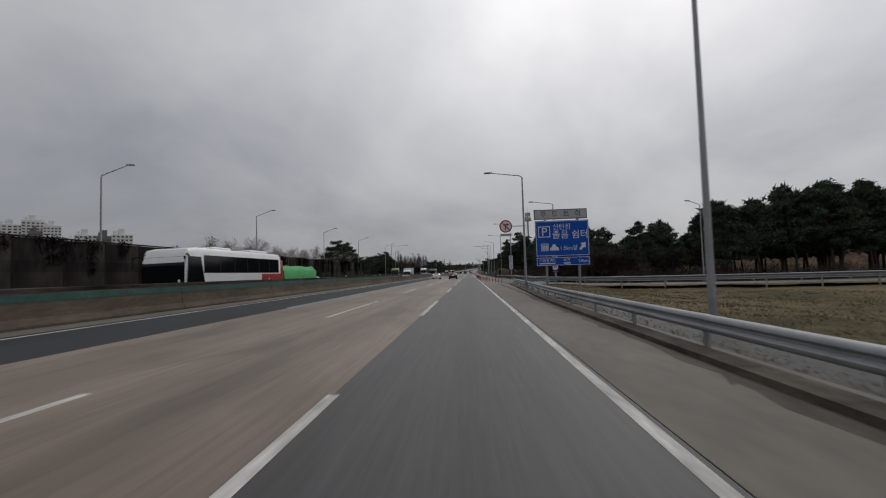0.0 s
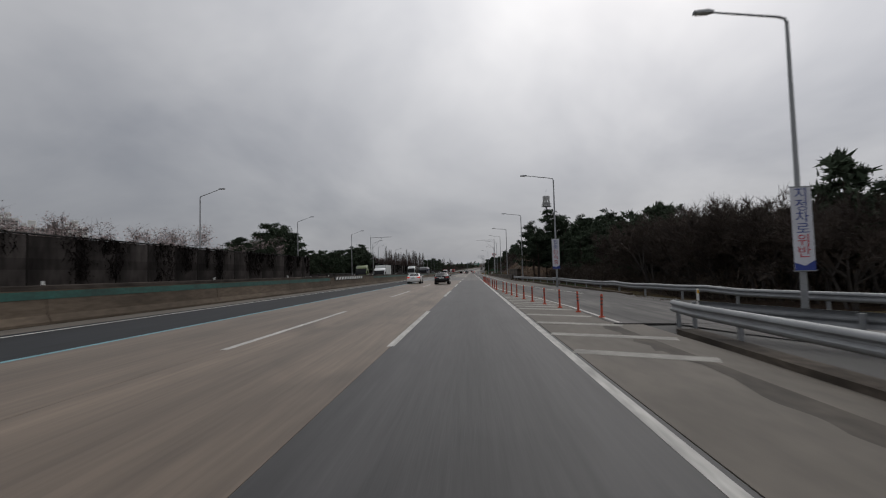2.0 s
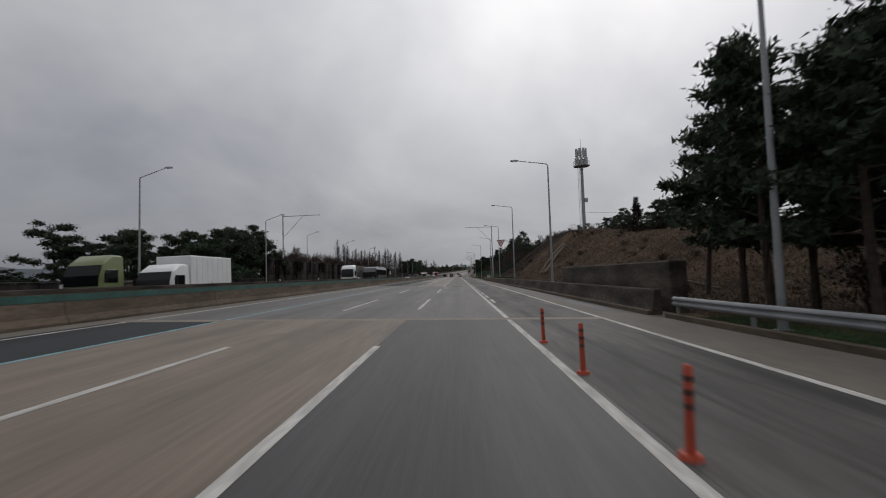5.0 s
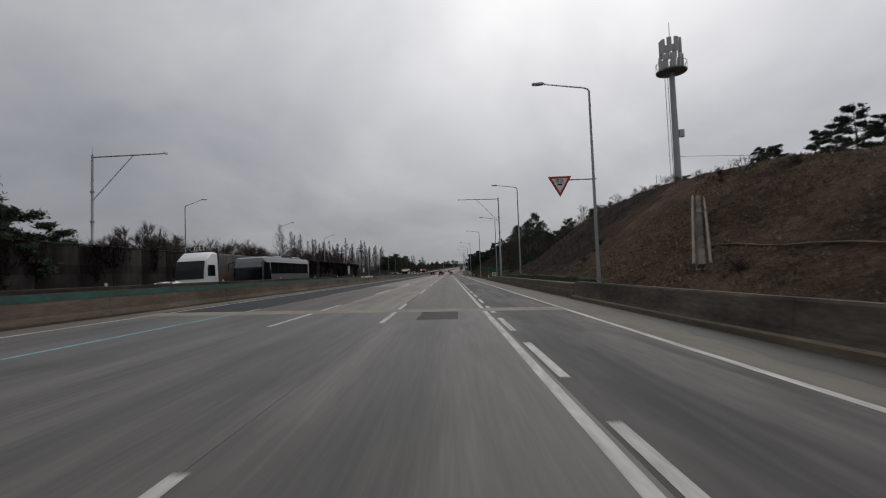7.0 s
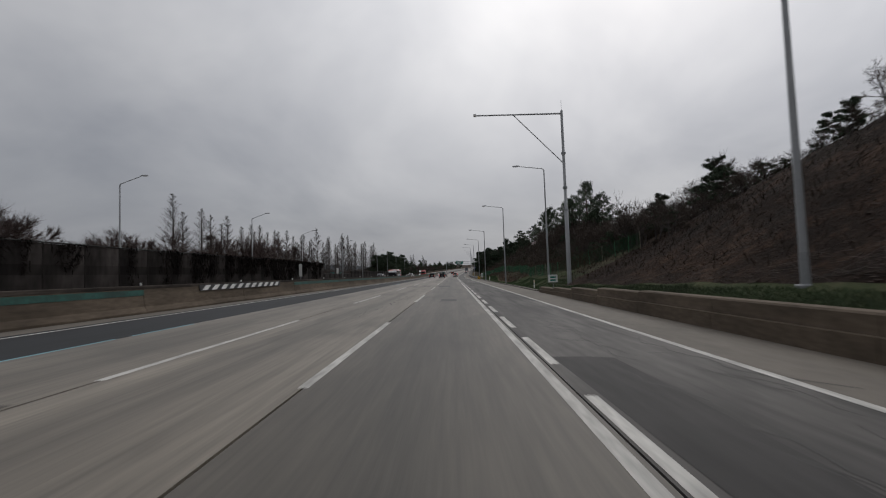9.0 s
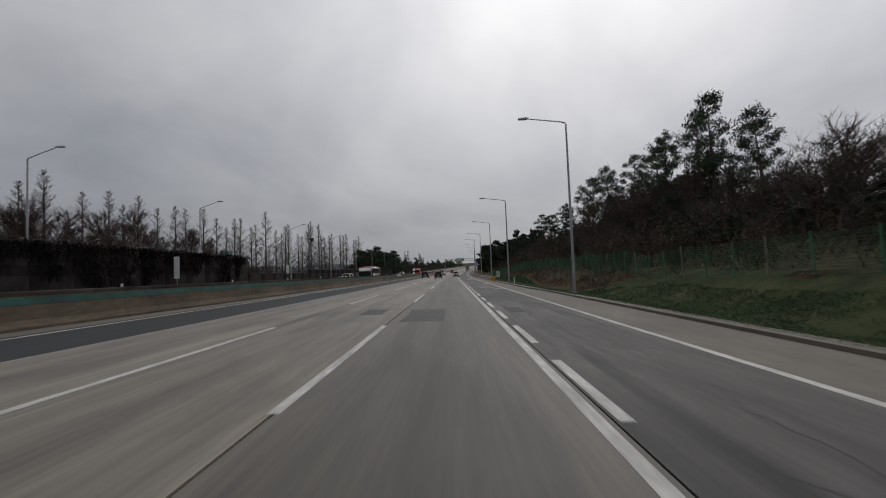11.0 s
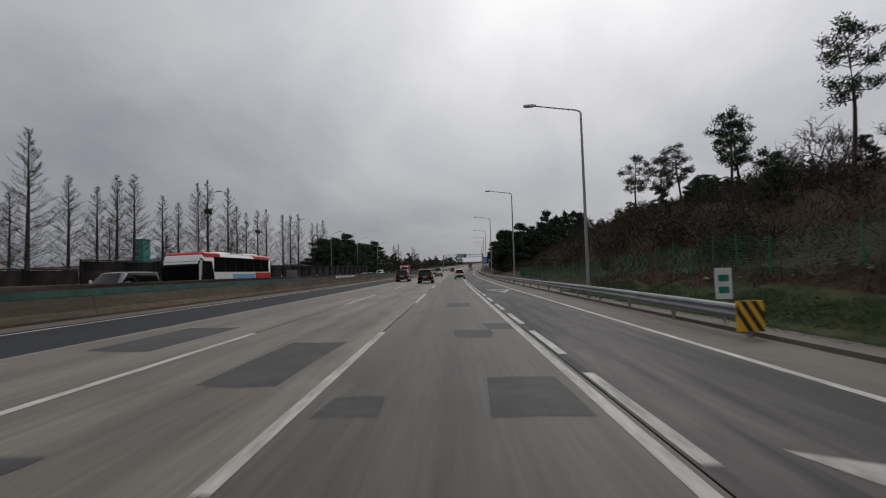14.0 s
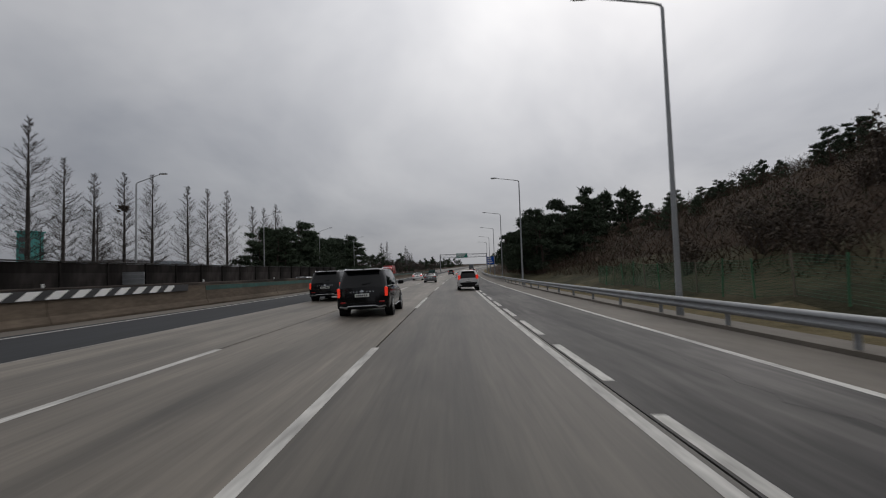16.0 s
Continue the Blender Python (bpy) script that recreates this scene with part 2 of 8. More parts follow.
GRASS = earth("dry_verge_grass", (0.058, 0.050, 0.026), (0.110, 0.090, 0.050), (0.170, 0.132, 0.075), s2=1.4, s3=9.0, relief=0.03)
SLOPE_EARTH = earth("bare_slope_earth", (0.020, 0.0125, 0.0085), (0.066, 0.041, 0.026), (0.135, 0.088, 0.056), s2=0.9, s3=4.0, relief=0.4)
WOOD_FLOOR = earth("leaf_litter_floor", (0.016, 0.012, 0.009), (0.040, 0.028, 0.020), (0.078, 0.055, 0.037))
GRASS_GREEN = earth("short_green_grass", (0.022, 0.029, 0.013), (0.044, 0.056, 0.025), (0.080, 0.078, 0.043), s1=0.3, s2=1.6, s3=14.0, relief=0.05)
CUT_EARTH = earth("red_brown_cut_earth", (0.0078, 0.0050, 0.0039), (0.020, 0.0122, 0.0089), (0.076, 0.045, 0.029), s2=0.7, s3=4.0, relief=0.22)
# scrub brown darkened, with the crest brush's shade put into the colour
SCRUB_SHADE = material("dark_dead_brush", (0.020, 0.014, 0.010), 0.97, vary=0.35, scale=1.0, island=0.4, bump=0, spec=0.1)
STONE = material("pale_field_stone", (0.21, 0.19, 0.165), 0.9, vary=0.3, scale=3.0, fine=12.0, spec=0.2)
BANK_GRASS = earth("mixed_bank_grass", (0.024, 0.024, 0.013), (0.052, 0.048, 0.028), (0.095, 0.082, 0.050), s2=1.2, s3=8.0, relief=0.05)
SCRUB_MID = material("dead_hillside_brush", (0.066, 0.047, 0.035), 0.97, vary=0.35, scale=0.6, island=0.35, bump=0, spec=0.1)


# ---- mesh helpers ----
class Shape:
    """Vertices and faces gathered for one mesh."""

    def __init__(self):
        self.v, self.f, self.mi = [], [], []

    def add(self, verts, faces, mi=0):
        o = len(self.v)
        self.v += [tuple(p) for p in verts]
        self.f += [tuple(o + i for i in q) for q in faces]
        self.mi += [mi] * len(faces)
        return self

    def box(self, x0, x1, y0, y1, z0, z1, mi=0, c=0.0):
        if c <= 0:
            v = [(x, y, z) for z in (z0, z1) for y in (y0, y1) for x in (x0, x1)]
            return self.add(v, [(0, 2, 3, 1), (4, 5, 7, 6), (0, 1, 5, 4), (2, 6, 7, 3), (0, 4, 6, 2), (1, 3, 7, 5)], mi)
        p = [(x0 + c, y0), (x1 - c, y0), (x1, y0 + c), (x1, y1 - c), (x1 - c, y1), (x0 + c, y1), (x0, y1 - c), (x0, y0 + c)]
        q = [(min(max(x, x0 + c), x1 - c), min(max(y, y0 + c), y1 - c)) for x, y in p]
        v = [(x, y, z0) for x, y in q] + [(x, y, z0 + c) for x, y in p] + [(x, y, z1 - c) for x, y in p] + [(x, y, z1) for x, y in q]
        f = [tuple(range(7, -1, -1)), tuple(range(24, 32))]
        for k in range(3):
            f += [(8 * k + i, 8 * k + (i + 1) % 8, 8 * k + 8 + (i + 1) % 8, 8 * k + 8 + i) for i in range(8)]
        return self.add(v, f, mi)

    def tube(self, a, b, r0, r1=None, n=8, mi=0, caps=True):
        a, b = Vector(a), Vector(b)
        r1 = r0 if r1 is None else r1
        d = (b - a).normalized()
        u = d.orthogonal().normalized()
        w = d.cross(u)
        v = [p + r * (math.cos(2 * math.pi * i / n) * u + math.sin(2 * math.pi * i / n) * w) for p, r in ((a, r0), (b, r1)) for i in range(n)]
        f = [(i, (i + 1) % n, n + (i + 1) % n, n + i) for i in range(n)]
        if caps:
            f += [tuple(range(n - 1, -1, -1)), tuple(range(n, 2 * n))]
        return self.add(v, f, mi)

    def pipe(self, pts, radii, n=8, mi=0):
        """A bent tube with shared rings."""
        pts = [Vector(p) for p in pts]
        v, f = [], []
        for k, p in enumerate(pts):
            d = (pts[min(k + 1, len(pts) - 1)] - pts[max(k - 1, 0)]).normalized()
            u = Vector((0, 0, 1)).cross(d)
            u = u.normalized() if u.length > 0.05 else Vector((1, 0, 0))
            w = d.cross(u)
            r = radii[k] if isinstance(radii, (list, tuple)) else radii
            v += [p + r * (math.cos(2 * math.pi * i / n) * u + math.sin(2 * math.pi * i / n) * w) for i in range(n)]
        for k in range(len(pts) - 1):
            f += [(n * k + i, n * k + (i + 1) % n, n * k + n + (i + 1) % n, n * k + n + i) for i in range(n)]
        f += [tuple(range(n - 1, -1, -1)), tuple(n * (len(pts) - 1) + i for i in range(n))]
        return self.add(v, f, mi)

    def prism(self, profile, ys, place, mi=0, closed=True):
        """A profile of (x, z) swept over the stations ys; place(px, pz, y) gives the point."""
        n = len(profile)
        v = [place(px, pz, y) for y in ys for px, pz in profile]
        m = n if closed else n - 1
        f = [(n * k + i, n * k + n + i, n * k + n + (i + 1) % n, n * k + (i + 1) % n) for k in range(len(ys) - 1) for i in range(m)]
        if closed:
            f += [tuple(range(n)), tuple(n * (len(ys) - 1) + i for i in range(n - 1, -1, -1))]
        return self.add(v, f, mi)

    def loft(self, rings, mi=0, caps=True):
        n = len(rings[0])
        f = [(n * k + i, n * k + (i + 1) % n, n * k + n + (i + 1) % n, n * k + n + i) for k in range(len(rings) - 1) for i in range(n)]
        if caps:
            f += [tuple(range(n - 1, -1, -1)), tuple(n * (len(rings) - 1) + i for i in range(n))]
        return self.add([p for r in rings for p in r], f, mi)

    def poly(self, pts, depth, mi=0):
        """A flat polygon (list of 3D points) thickened by the vector depth."""
        n, d = len(pts), Vector(depth)
        v = [Vector(p) for p in pts] + [Vector(p) + d for p in pts]
        f = [tuple(range(n)), tuple(range(2 * n - 1, n - 1, -1))] + [(i, n + i, n + (i + 1) % n, (i + 1) % n) for i in range(n)]
        return self.add(v, f, mi)

    def mesh(self, name, mats, smooth=False):
        me = bpy.data.meshes.new(name)
        me.from_pydata(self.v, [], self.f)
        for m in mats if isinstance(mats, (list, tuple)) else [mats]:
            me.materials.append(m)
        if any(self.mi):
            me.polygons.foreach_set("material_index", self.mi)
        bm = bmesh.new()
        bm.from_mesh(me)
        bmesh.ops.recalc_face_normals(bm, faces=bm.faces)
        bm.to_mesh(me)
        bm.free()
        if smooth:
            me.polygons.foreach_set("use_smooth", [True] * len(me.polygons))
            me.set_sharp_from_angle(angle=radians(smooth if smooth is not True else 40))
        me.update()
        return me


def thing(name, label, category, m=None, group="", kind="", shape=None, mat=None, smooth=False):
    """A top-level thing: an Empty at its base, or one mesh."""
    ob = new(name, shape.mesh(name, mat, smooth) if shape else None)
    if m is not None:
        ob.matrix_world = m
    return tagged(ob, label, category, group, kind)


def part(name, shape, mat, parent, label="", m=None, smooth=False):
    ob = new(name, shape if isinstance(shape, bpy.types.Mesh) else shape.mesh(name, mat, smooth))
    ob.parent = parent
    if m is not None:
        ob.matrix_basis = m
    return tagged(ob, label)


def steps(a, b, d):
    n = max(1, int(round((b - a) / d)))
    return [a + (b - a) * k / n for k in range(n + 1)]


# ---- the lie of the land ----
MEDIAN = -13.75
RIGHT_EDGE = 7.1


def bend(y):
    """Sideways shift of the road, which swings to the right far ahead."""
    return 0.0 if y < 350 else (y - 350) ** 2 / 6400.0 if y < 800 else 31.6 + (y - 800) * 0.14


def rise(y):
    """Height of the road's crown line."""
    return 0.0 if y < 350 else 0.00004 * (y - 350) ** 2 if y < 600 else 2.5 + (y - 600) * 0.02


def road_z(x, y):
    """Paved surface with its cross fall away from the median."""
    u = x - bend(y)
    return rise(y) + 0.02 * (-MEDIAN) - 0.02 * abs(u - MEDIAN) - 0.002


def ease(a, b, v):
    k = min(1.0, max(0.0, (v - a) / (b - a)))
    return k * k * (3 - 2 * k)


def crest(y):
    """Height of the cut slope beside the road."""
    return (6.1 * ease(128, 160, y) + 4.0 * ease(166, 212, y)) * (1 - 0.42 * ease(218, 278, y)) + 2.0 * ease(280, 330, y) - 2.5 * ease(360, 460, y)


def land_z(x, y):
    """Height of the ground sheet."""
    u = x - bend(y)
    base = road_z(x, y) - 0.10
    if u > RIGHT_EDGE + 0.9:
        edge = road_z(bend(y) + RIGHT_EDGE + 0.9, y)
        d = u - RIGHT_EDGE - 0.9
        steep = 16.0 + 8.0 * ease(225, 270, y)
        foot = 0.12 * ease(235, 262, y) * (1 - 0.72 * ease(318, 352, y))
        base = edge - 0.05 + crest(y) * (foot * ease(1.0, 4.5, d) + (1 - foot) * ease(0.0, steep, d)) + 0.12 * crest(y) * ease(14, 60, d)
        base += 9.0 * ease(340, 410, y) * ease(8, 52, d) + 5.0 * ease(450, 520, y) * ease(10, 90, d)
        base += 0.76 * ease(186, 190, y) * (1 - 0.5 * ease(225, 247, y)) * (1 - ease(243, 252, y)) * ease(0.0, 0.5, d) * (1 - ease(3.0, 12.0, d))
        base -= 0.35 * (1 - ease(120, 150, y)) * ease(2.5, 7.0, d)
        base += 0.45 * ease(276, 288, y) * (1 - ease(340, 352, y)) * ease(0.8, 1.8, d) * (1 - ease(3.2, 6.0, d)) * (0.75 + 0.9 * noise.noise((x * 0.55, y * 0.4, 9)))
        base += (noise.noise((x * 0.28, y * 0.28, 0)) * 0.35 + noise.noise((x * 0.9, y * 0.9, 4)) * 0.14) * ease(0.3, 3, d) * (0.35 + 0.65 * ease(128, 165, y))
    elif u < -31.0:
        d = -31.0 - u
        base = road_z(bend(y) - 31.0, y) - 0.1 - 1.2 * ease(0, 20, d) + noise.noise((x * 0.1, y * 0.1, 0)) * 0.3
    return base


# ---- ground and road ----
def cover(u, y):
    """Which soil lies u metres right of the axis: 0 verge, 1 slope, 2 wood floor, 3 green grass, 4 bank, 5 cut earth."""
    if y > 480 and (u < -33 or u > 10):
        return 2
    if u < 8 or y < 55:
        return 0
    if y < 128:
        return 2 if (u > 11.8 and y > 66) or u > 18 else 3 if y > 92 else 0
    if y < 186:
        return 1 if u > 9.0 else 0
    if y < 250:
        return 3 if u < 9.6 else 1 if y + 5 * noise.noise((u * 0.15, y * 0.1, 3)) < 203 else 5
    if y < 346:
        edge = 12.4 - 3.4 * ease(275, 284, y) + 1.4 * ease(296, 316, y) + 0.9 * noise.noise((y * 0.25, 0, 7))
        return 3 if u < edge else 1 if u < min(edge + 1.3, 12.4) else 4 if u < 17 else 2
    return 0 if u < 10.2 else 4 if u < 17 else 2


def ground():
    xs = [-2600, -1500, -800, -420, -260, -180, -130, -100, -80, -65, -55, -48, -42, -38, -35, -33, -31.5, -31, -14, -13, 0, 7, 7.7, 8.0, 8.4]
    xs += [8.5 + 0.7 * k for k in range(1, 40)] + [38, 41, 45, 50, 56, 64, 75, 90, 110, 140, 180, 260, 420, 800, 1500, 2600]
    ys = [-400, -200, -100, -60] + steps(-40, 440, 1.6) + steps(445, 640, 12) + [680, 730, 800, 870, 950, 1100, 1300, 1600, 2000, 2700, 3600]
    s = Shape()
    n = len(xs)
    v = [(x + bend(y) if abs(x) < 400 else x, y, land_z(x + (bend(y) if abs(x) < 400 else 0), y)) for y in ys for x in xs]
    f, mi = [], []
    for k in range(len(ys) - 1):
        for i in range(n - 1):
            f.append((n * k + i, n * k + i + 1, n * k + n + i + 1, n * k + n + i))
            u, y = xs[i], ys[k]
            mi.append(cover(u, y))
    s.v, s.f, s.mi = v, f, mi
    return thing("ground", "rough verge with dry grass and bare earth slope", "ground", kind="structure", shape=s, mat=[GRASS, SLOPE_EARTH, WOOD_FLOOR, GRASS_GREEN, BANK_GRASS, CUT_EARTH], smooth=80)


ground()


def strip(name, x0, x1, y0, y1, mat, label, lift=0.0, d=10.0, deep=0.12):
    """A paved strip of real thickness that follows the road."""
    s = Shape()
    prof = [(x0, 0), (x1, 0), (x1, -deep), (x0, -deep)]
    s.prism(prof, steps(y0, y1, d), lambda px, pz, y: (px + bend(y), y, road_z(px + bend(y), y) + lift + pz))
    return thing(name, label, "road", kind="structure", shape=s, mat=mat)


G = 0.02
FAR = 1500
strip("road_lane", -1.8 + 0.003, 1.95, -60, 131, ASPHALT, "worn grey asphalt driving lane")
strip("road_lane", -1.8 + 0.003, 1.95, 131.03, 181, ASPHALT_OLD, "worn grey asphalt driving lane")
strip("road_lane", -5.19 + 0.003, -1.8 - 0.003, -60, 131, CONCRETE_BROWN, "brown concrete driving lane with tyre-darkened tracks")
strip("road_lane", -8.5, -5.19 - 0.003, -60, 131, CONCRETE_BROWN, "brown concrete driving lane with tyre-darkened tracks")
strip("road_lane", -5.19 + 0.003, -1.8 - 0.003, 131.03, 181, ASPHALT_OLD, "worn grey asphalt driving lane")
strip("road_lane", -8.5, -5.19 - 0.003, 131.03, 181, ASPHALT_OLD, "worn grey asphalt driving lane")
for a, b in ((-1.8 + G, 1.95), (-5.19 + G, -1.8 - G), (-8.5, -5.19 - G)):
    strip("road_lane", a, b, 181.03, FAR, CONCRETE_ROAD if b > 0 else CONCRETE_PALE, "grey concrete driving lane with sealed joints")
strip("bus_lane", -12.3, -8.5 - 0.003, -60, 131, ASPHALT_DARK, "dark new asphalt bus lane beside the median")
strip("bus_lane", -12.3, -8.5 - 0.003, 131.03, 181, ASPHALT_OLD, "worn grey asphalt bus lane")
strip("bus_lane", -12.3, -8.5 - G, 181.03, FAR, ASPHALT_DARK, "dark new asphalt bus lane beside the median")
strip("road_shoulder", -13.4, -12.3 - G, -60, FAR, SHOULDER, "narrow concrete shoulder along the median")
strip("road_shoulder", 1.95 + G, 5.0, -60, 60, SHOULDER, "stained concrete hard shoulder")
strip("road_shoulder", 1.95 + G, 4.2, 60.02, 97, SHOULDER, "concrete gore with painted stripes")
strip("aux_lane", 4.2 + G, 9.6, 60.3, 97, ASPHALT_AUX, "patched grey asphalt slip road")
strip("aux_lane", 1.953, 5.14, 97.02, 181, ASPHALT_AUX, "patched grey asphalt auxiliary lane")
strip("aux_lane", 1.978, 5.14, 181.03, FAR, ASPHALT_AUX, "patched grey asphalt auxiliary lane")
strip("road_shoulder", 5.14 + G, 8.5, 97.02, FAR, SHOULDER, "concrete shoulder along the edge")
for a in (-17.6, -21.2, -24.8, -28.4):
    strip("road_lane", a + G, a + 3.6 - G, -60, FAR, CONCRETE_ROAD, "grey concrete lane of the opposite carriageway")
strip("road_shoulder", -31.0, -28.4 - G, -60, FAR, SHOULDER, "concrete shoulder of the opposite carriageway")
strip("joint_bed", -31, 8.5, -60, FAR, SEALANT, "dark sealant in the pavement joints", lift=-0.015, deep=0.1)

GORE_LINE = ((4.45, 60.5), (4.35, 67.0), (3.9, 73.5), (3.2, 79.5), (2.6, 86.0), (2.26, 91.5), (2.12, 99.0), (2.02, 112.0))
RAMP_LINE = ((9.6, 62.5), (9.05, 68.0), (8.5, 73.0), (7.65, 80.5), (6.4, 89.5), (5.85, 98.5), (5.4, 106.0), (5.14, 112.0))
markings = thing("road_marking", "worn white painted lane lines on the pavement", "road marking", kind="structure")


def line(x0, y0, x1, y1, w=0.15, mat=PAINT_WHITE, name="lane_line", lift=0.004):
    """A painted line between two points of the road."""
    s = Shape()
    n = max(1, int(abs(y1 - y0) / 10))
    dx, dy = x1 - x0, y1 - y0
    ln = math.hypot(dx, dy)
    ox, oy = dy / ln * w / 2, -dx / ln * w / 2
    v, f = [], []
    for k in range(n + 1):
        t = k / n
        for sg in (-1, 1):
            x, y = x0 + dx * t + sg * ox, y0 + dy * t + sg * oy
            x += bend(y)
            v.append((x, y, road_z(x, y) + lift))
    f = [(2 * k, 2 * k + 1, 2 * k + 3, 2 * k + 2) for k in range(n)]
    s.add(v, f)
    return part(name, s, mat, markings)


for x, y0, ln in ((-1.8, 15.8, 8.9), (-5.19, 15.3, 9.4)):
    for k in range(-4, 36):
        y = y0 + 20 * k + (1.1 if x < -5 and 190 < y0 + 20 * k < 230 else 0.0)
        line(x, y, x, y + ln, name="lane_dash", w=0.16)
line(1.8, -60, 1.8, FAR, w=0.17)
line(-11.9, -60, -11.9, FAR)
line(-8.55, 20, -8.55, 183, w=0.14, mat=PAINT_BLUE)
line(-8.52, 196, -8.52, 208, w=0.1, mat=PAINT_WORN)
for y0, y1 in ((208, 221.3), (221.9, 225), (276, 288)):
    line(-8.52, y0, -8.52, y1, w=0.1, mat=PAINT_BLUE)
line(-8.52, 225, -8.52, 276, w=0.08, mat=PAINT_WORN)
line(-8.52, 288, -8.52, FAR, w=0.08, mat=PAINT_WORN)
line(5.14, 112, 5.14, FAR, w=0.17)
for x in (-17.5, -21.2, -24.8):
    for k in range(-4, 36):
        line(x, 10 + 20 * k, x, 18 + 20 * k, name="lane_dash")
line(-28.3, -60, -28.3, FAR)
line(-14.9, -60, -14.9, FAR)

# dashes beside the solid line, at the auxiliary lane
for k in range(0, 78):
    y = 140.5 + 5.49 * k if k < 16 else 222.9 + 5.41 * (k - 15) if k < 24 else 266.1 + 5.02 * (k - 23)
    line(2.1, y, 2.1, y + 3.4, name="short_dash", w=0.17)
# gore: hatch bars and its outer line
for a, b in zip(GORE_LINE, GORE_LINE[1:]):
    line(*a, *b, w=0.14)
for a, b in zip(RAMP_LINE, RAMP_LINE[1:]):
    line(*a, *b, w=0.15)
for y, xr in ((54.4, 4.3), (57.0, 4.7), (59.7, 4.3), (62.4, 4.1), (65.2, 4.0), (68.0, 3.9), (70.8, 3.85), (73.6, 3.7), (76.4, 3.45), (66.6, 3.95), (69.4, 3.9), (72.2, 3.75), (75.0, 3.6), (77.8, 3.35)):
    line(1.95, y + 0.9, xr, y, w=0.5, mat=PAINT_WORN, name="hatch_bar", lift=0.005)
PAINT_DULL = material("scuffed_white_road_paint", (0.34, 0.33, 0.31), 0.8, vary=0.35, scale=1.2, fine=6.0)
# merge arrows and a give-way triangle on the auxiliary lane
def painted(name, pts, lift=0.005):
    s = Shape()
    s.add([(x + bend(y), y, road_z(x + bend(y), y) + lift) for x, y in pts], [tuple(range(len(pts)))])
    return part(name, s, PAINT_DULL, markings)


for y in (296.8, 316.6):
    painted("merge_arrow", [(2.88, y), (3.24, y - 0.98), (3.62, y - 1.02), (5.15, y - 4.55), (5.28, y - 4.35), (3.95, y - 0.6)])
for y in (351.0,):
    painted("give_way_bar", [(2.85, y + 0.2), (4.85, y + 0.2), (4.6, y - 0.55), (3.1, y - 0.6)])
    painted("give_way_bar", [(2.85, y + 0.2), (3.2, y - 0.3), (3.78, y - 3.7), (3.8, y - 5.6)], 0.0055)
    painted("give_way_bar", [(4.85, y + 0.2), (3.8, y - 5.6), (3.72, y - 3.9), (4.4, y - 0.5)], 0.006)


SHOULDER_PALE = material('pale_joint_concrete', (0.21, 0.18, 0.145), 0.8, vary=0.2, scale=0.8, fine=5.0)


def patch(x0, x1, y0, y1, mat=ASPHALT_DARK, lift=0.003):
    """A repair patch in the pavement, with slightly uneven edges."""
    s = Shape()
    rnd = random.Random(int(y0 * 10))
    pts = [(x0, y0), ((x0 + x1) / 2, y0), (x1, y0), (x1, (y0 + y1) / 2), (x1, y1), ((x0 + x1) / 2, y1), (x0, y1), (x0, (y0 + y1) / 2)]
    s.add([(x + rnd.uniform(-.06, .06), y + rnd.uniform(-.1, .1), road_z(x, y) + lift) for x, y in pts], [tuple(range(8))])
    return part("repair_patch", s, mat, markings, "dark asphalt repair patch")


for x0, x1, y0, y1 in ((-1.45, 0.0, 265.6, 270.7), (-3.4, -2.45, 268.5, 271.1), (0.48, 1.55, 317.6, 319.4), (-1.5, -0.83, 317.6, 318.35), (0.95, 1.7, 325.1, 326.5), 
                       (-0.4, 0.6, 236.0, 238.5), (-3.6, -2.4, 319.0, 323.0), (-0.2, 0.9, 333.0, 335.5), (0.1, 1.0, 323.5, 325.0), (-7.6, -6.2, 322.0, 326.0),
                       (-1.13, -0.53, 301.5, 304.6), (-0.98, -0.6, 300.15, 300.6), (0.62, 1.1, 314.9, 315.4), (-4.5, -3.55, 316.0, 316.6), (0.7, 1.1, 312.4, 312.8)):
    patch(x0, x1, y0, y1, ASPHALT_PATCH)
BROWN_PATCH = material("brown_worn_asphalt", (0.066, 0.055, 0.046), 0.68, vary=0.3, scale=0.6, fine=6.0, stretch=(1.6, 0.1, 1))
patch(-8.44, -5.3, 181.5, 215.0, BROWN_PATCH)
AUX_PATCH = material("dark_resurfaced_strip", (0.030, 0.028, 0.0275), 0.75, vary=0.35, scale=0.5, fine=4.0, stretch=(1.4, 0.2, 1), spec=0.35)
for x0, x1, y0, y1 in ((-0.72, 0.72, 176.6, 180.9), (2.25, 3.35, 204.0, 218.0), (2.5, 3.2, 268.5, 271.0)):
    patch(x0, x1, y0, y1, AUX_PATCH)


s = Shape()
v = ((1.97, 97.0), (4.22, 97.0), (3.9, 99.0), (3.1, 102.0), (2.75, 106.0), (2.15, 114.0))
s.add([(x, y, road_z(x, y) + 0.0025) for x, y in v], [tuple(range(6))])
part("gore_dust", s, SHOULDER, markings, "beige dust beyond the painted gore")
# pale joint band across the carriageway where the pavement changes
for y0, y1 in ((179.75, 181.35), (130.6, 131.3)):
    s = Shape()
    s.add([(x, y, road_z(x, y) + 0.0045) for y in (y0, y1) for x in (-12.3, -1.8, 1.9, 5.14)], [(0, 1, 5, 4), (1, 2, 6, 5), (2, 3, 7, 6)])
    part("joint_band", s, SHOULDER_PALE, markings, "pale concrete joint band")


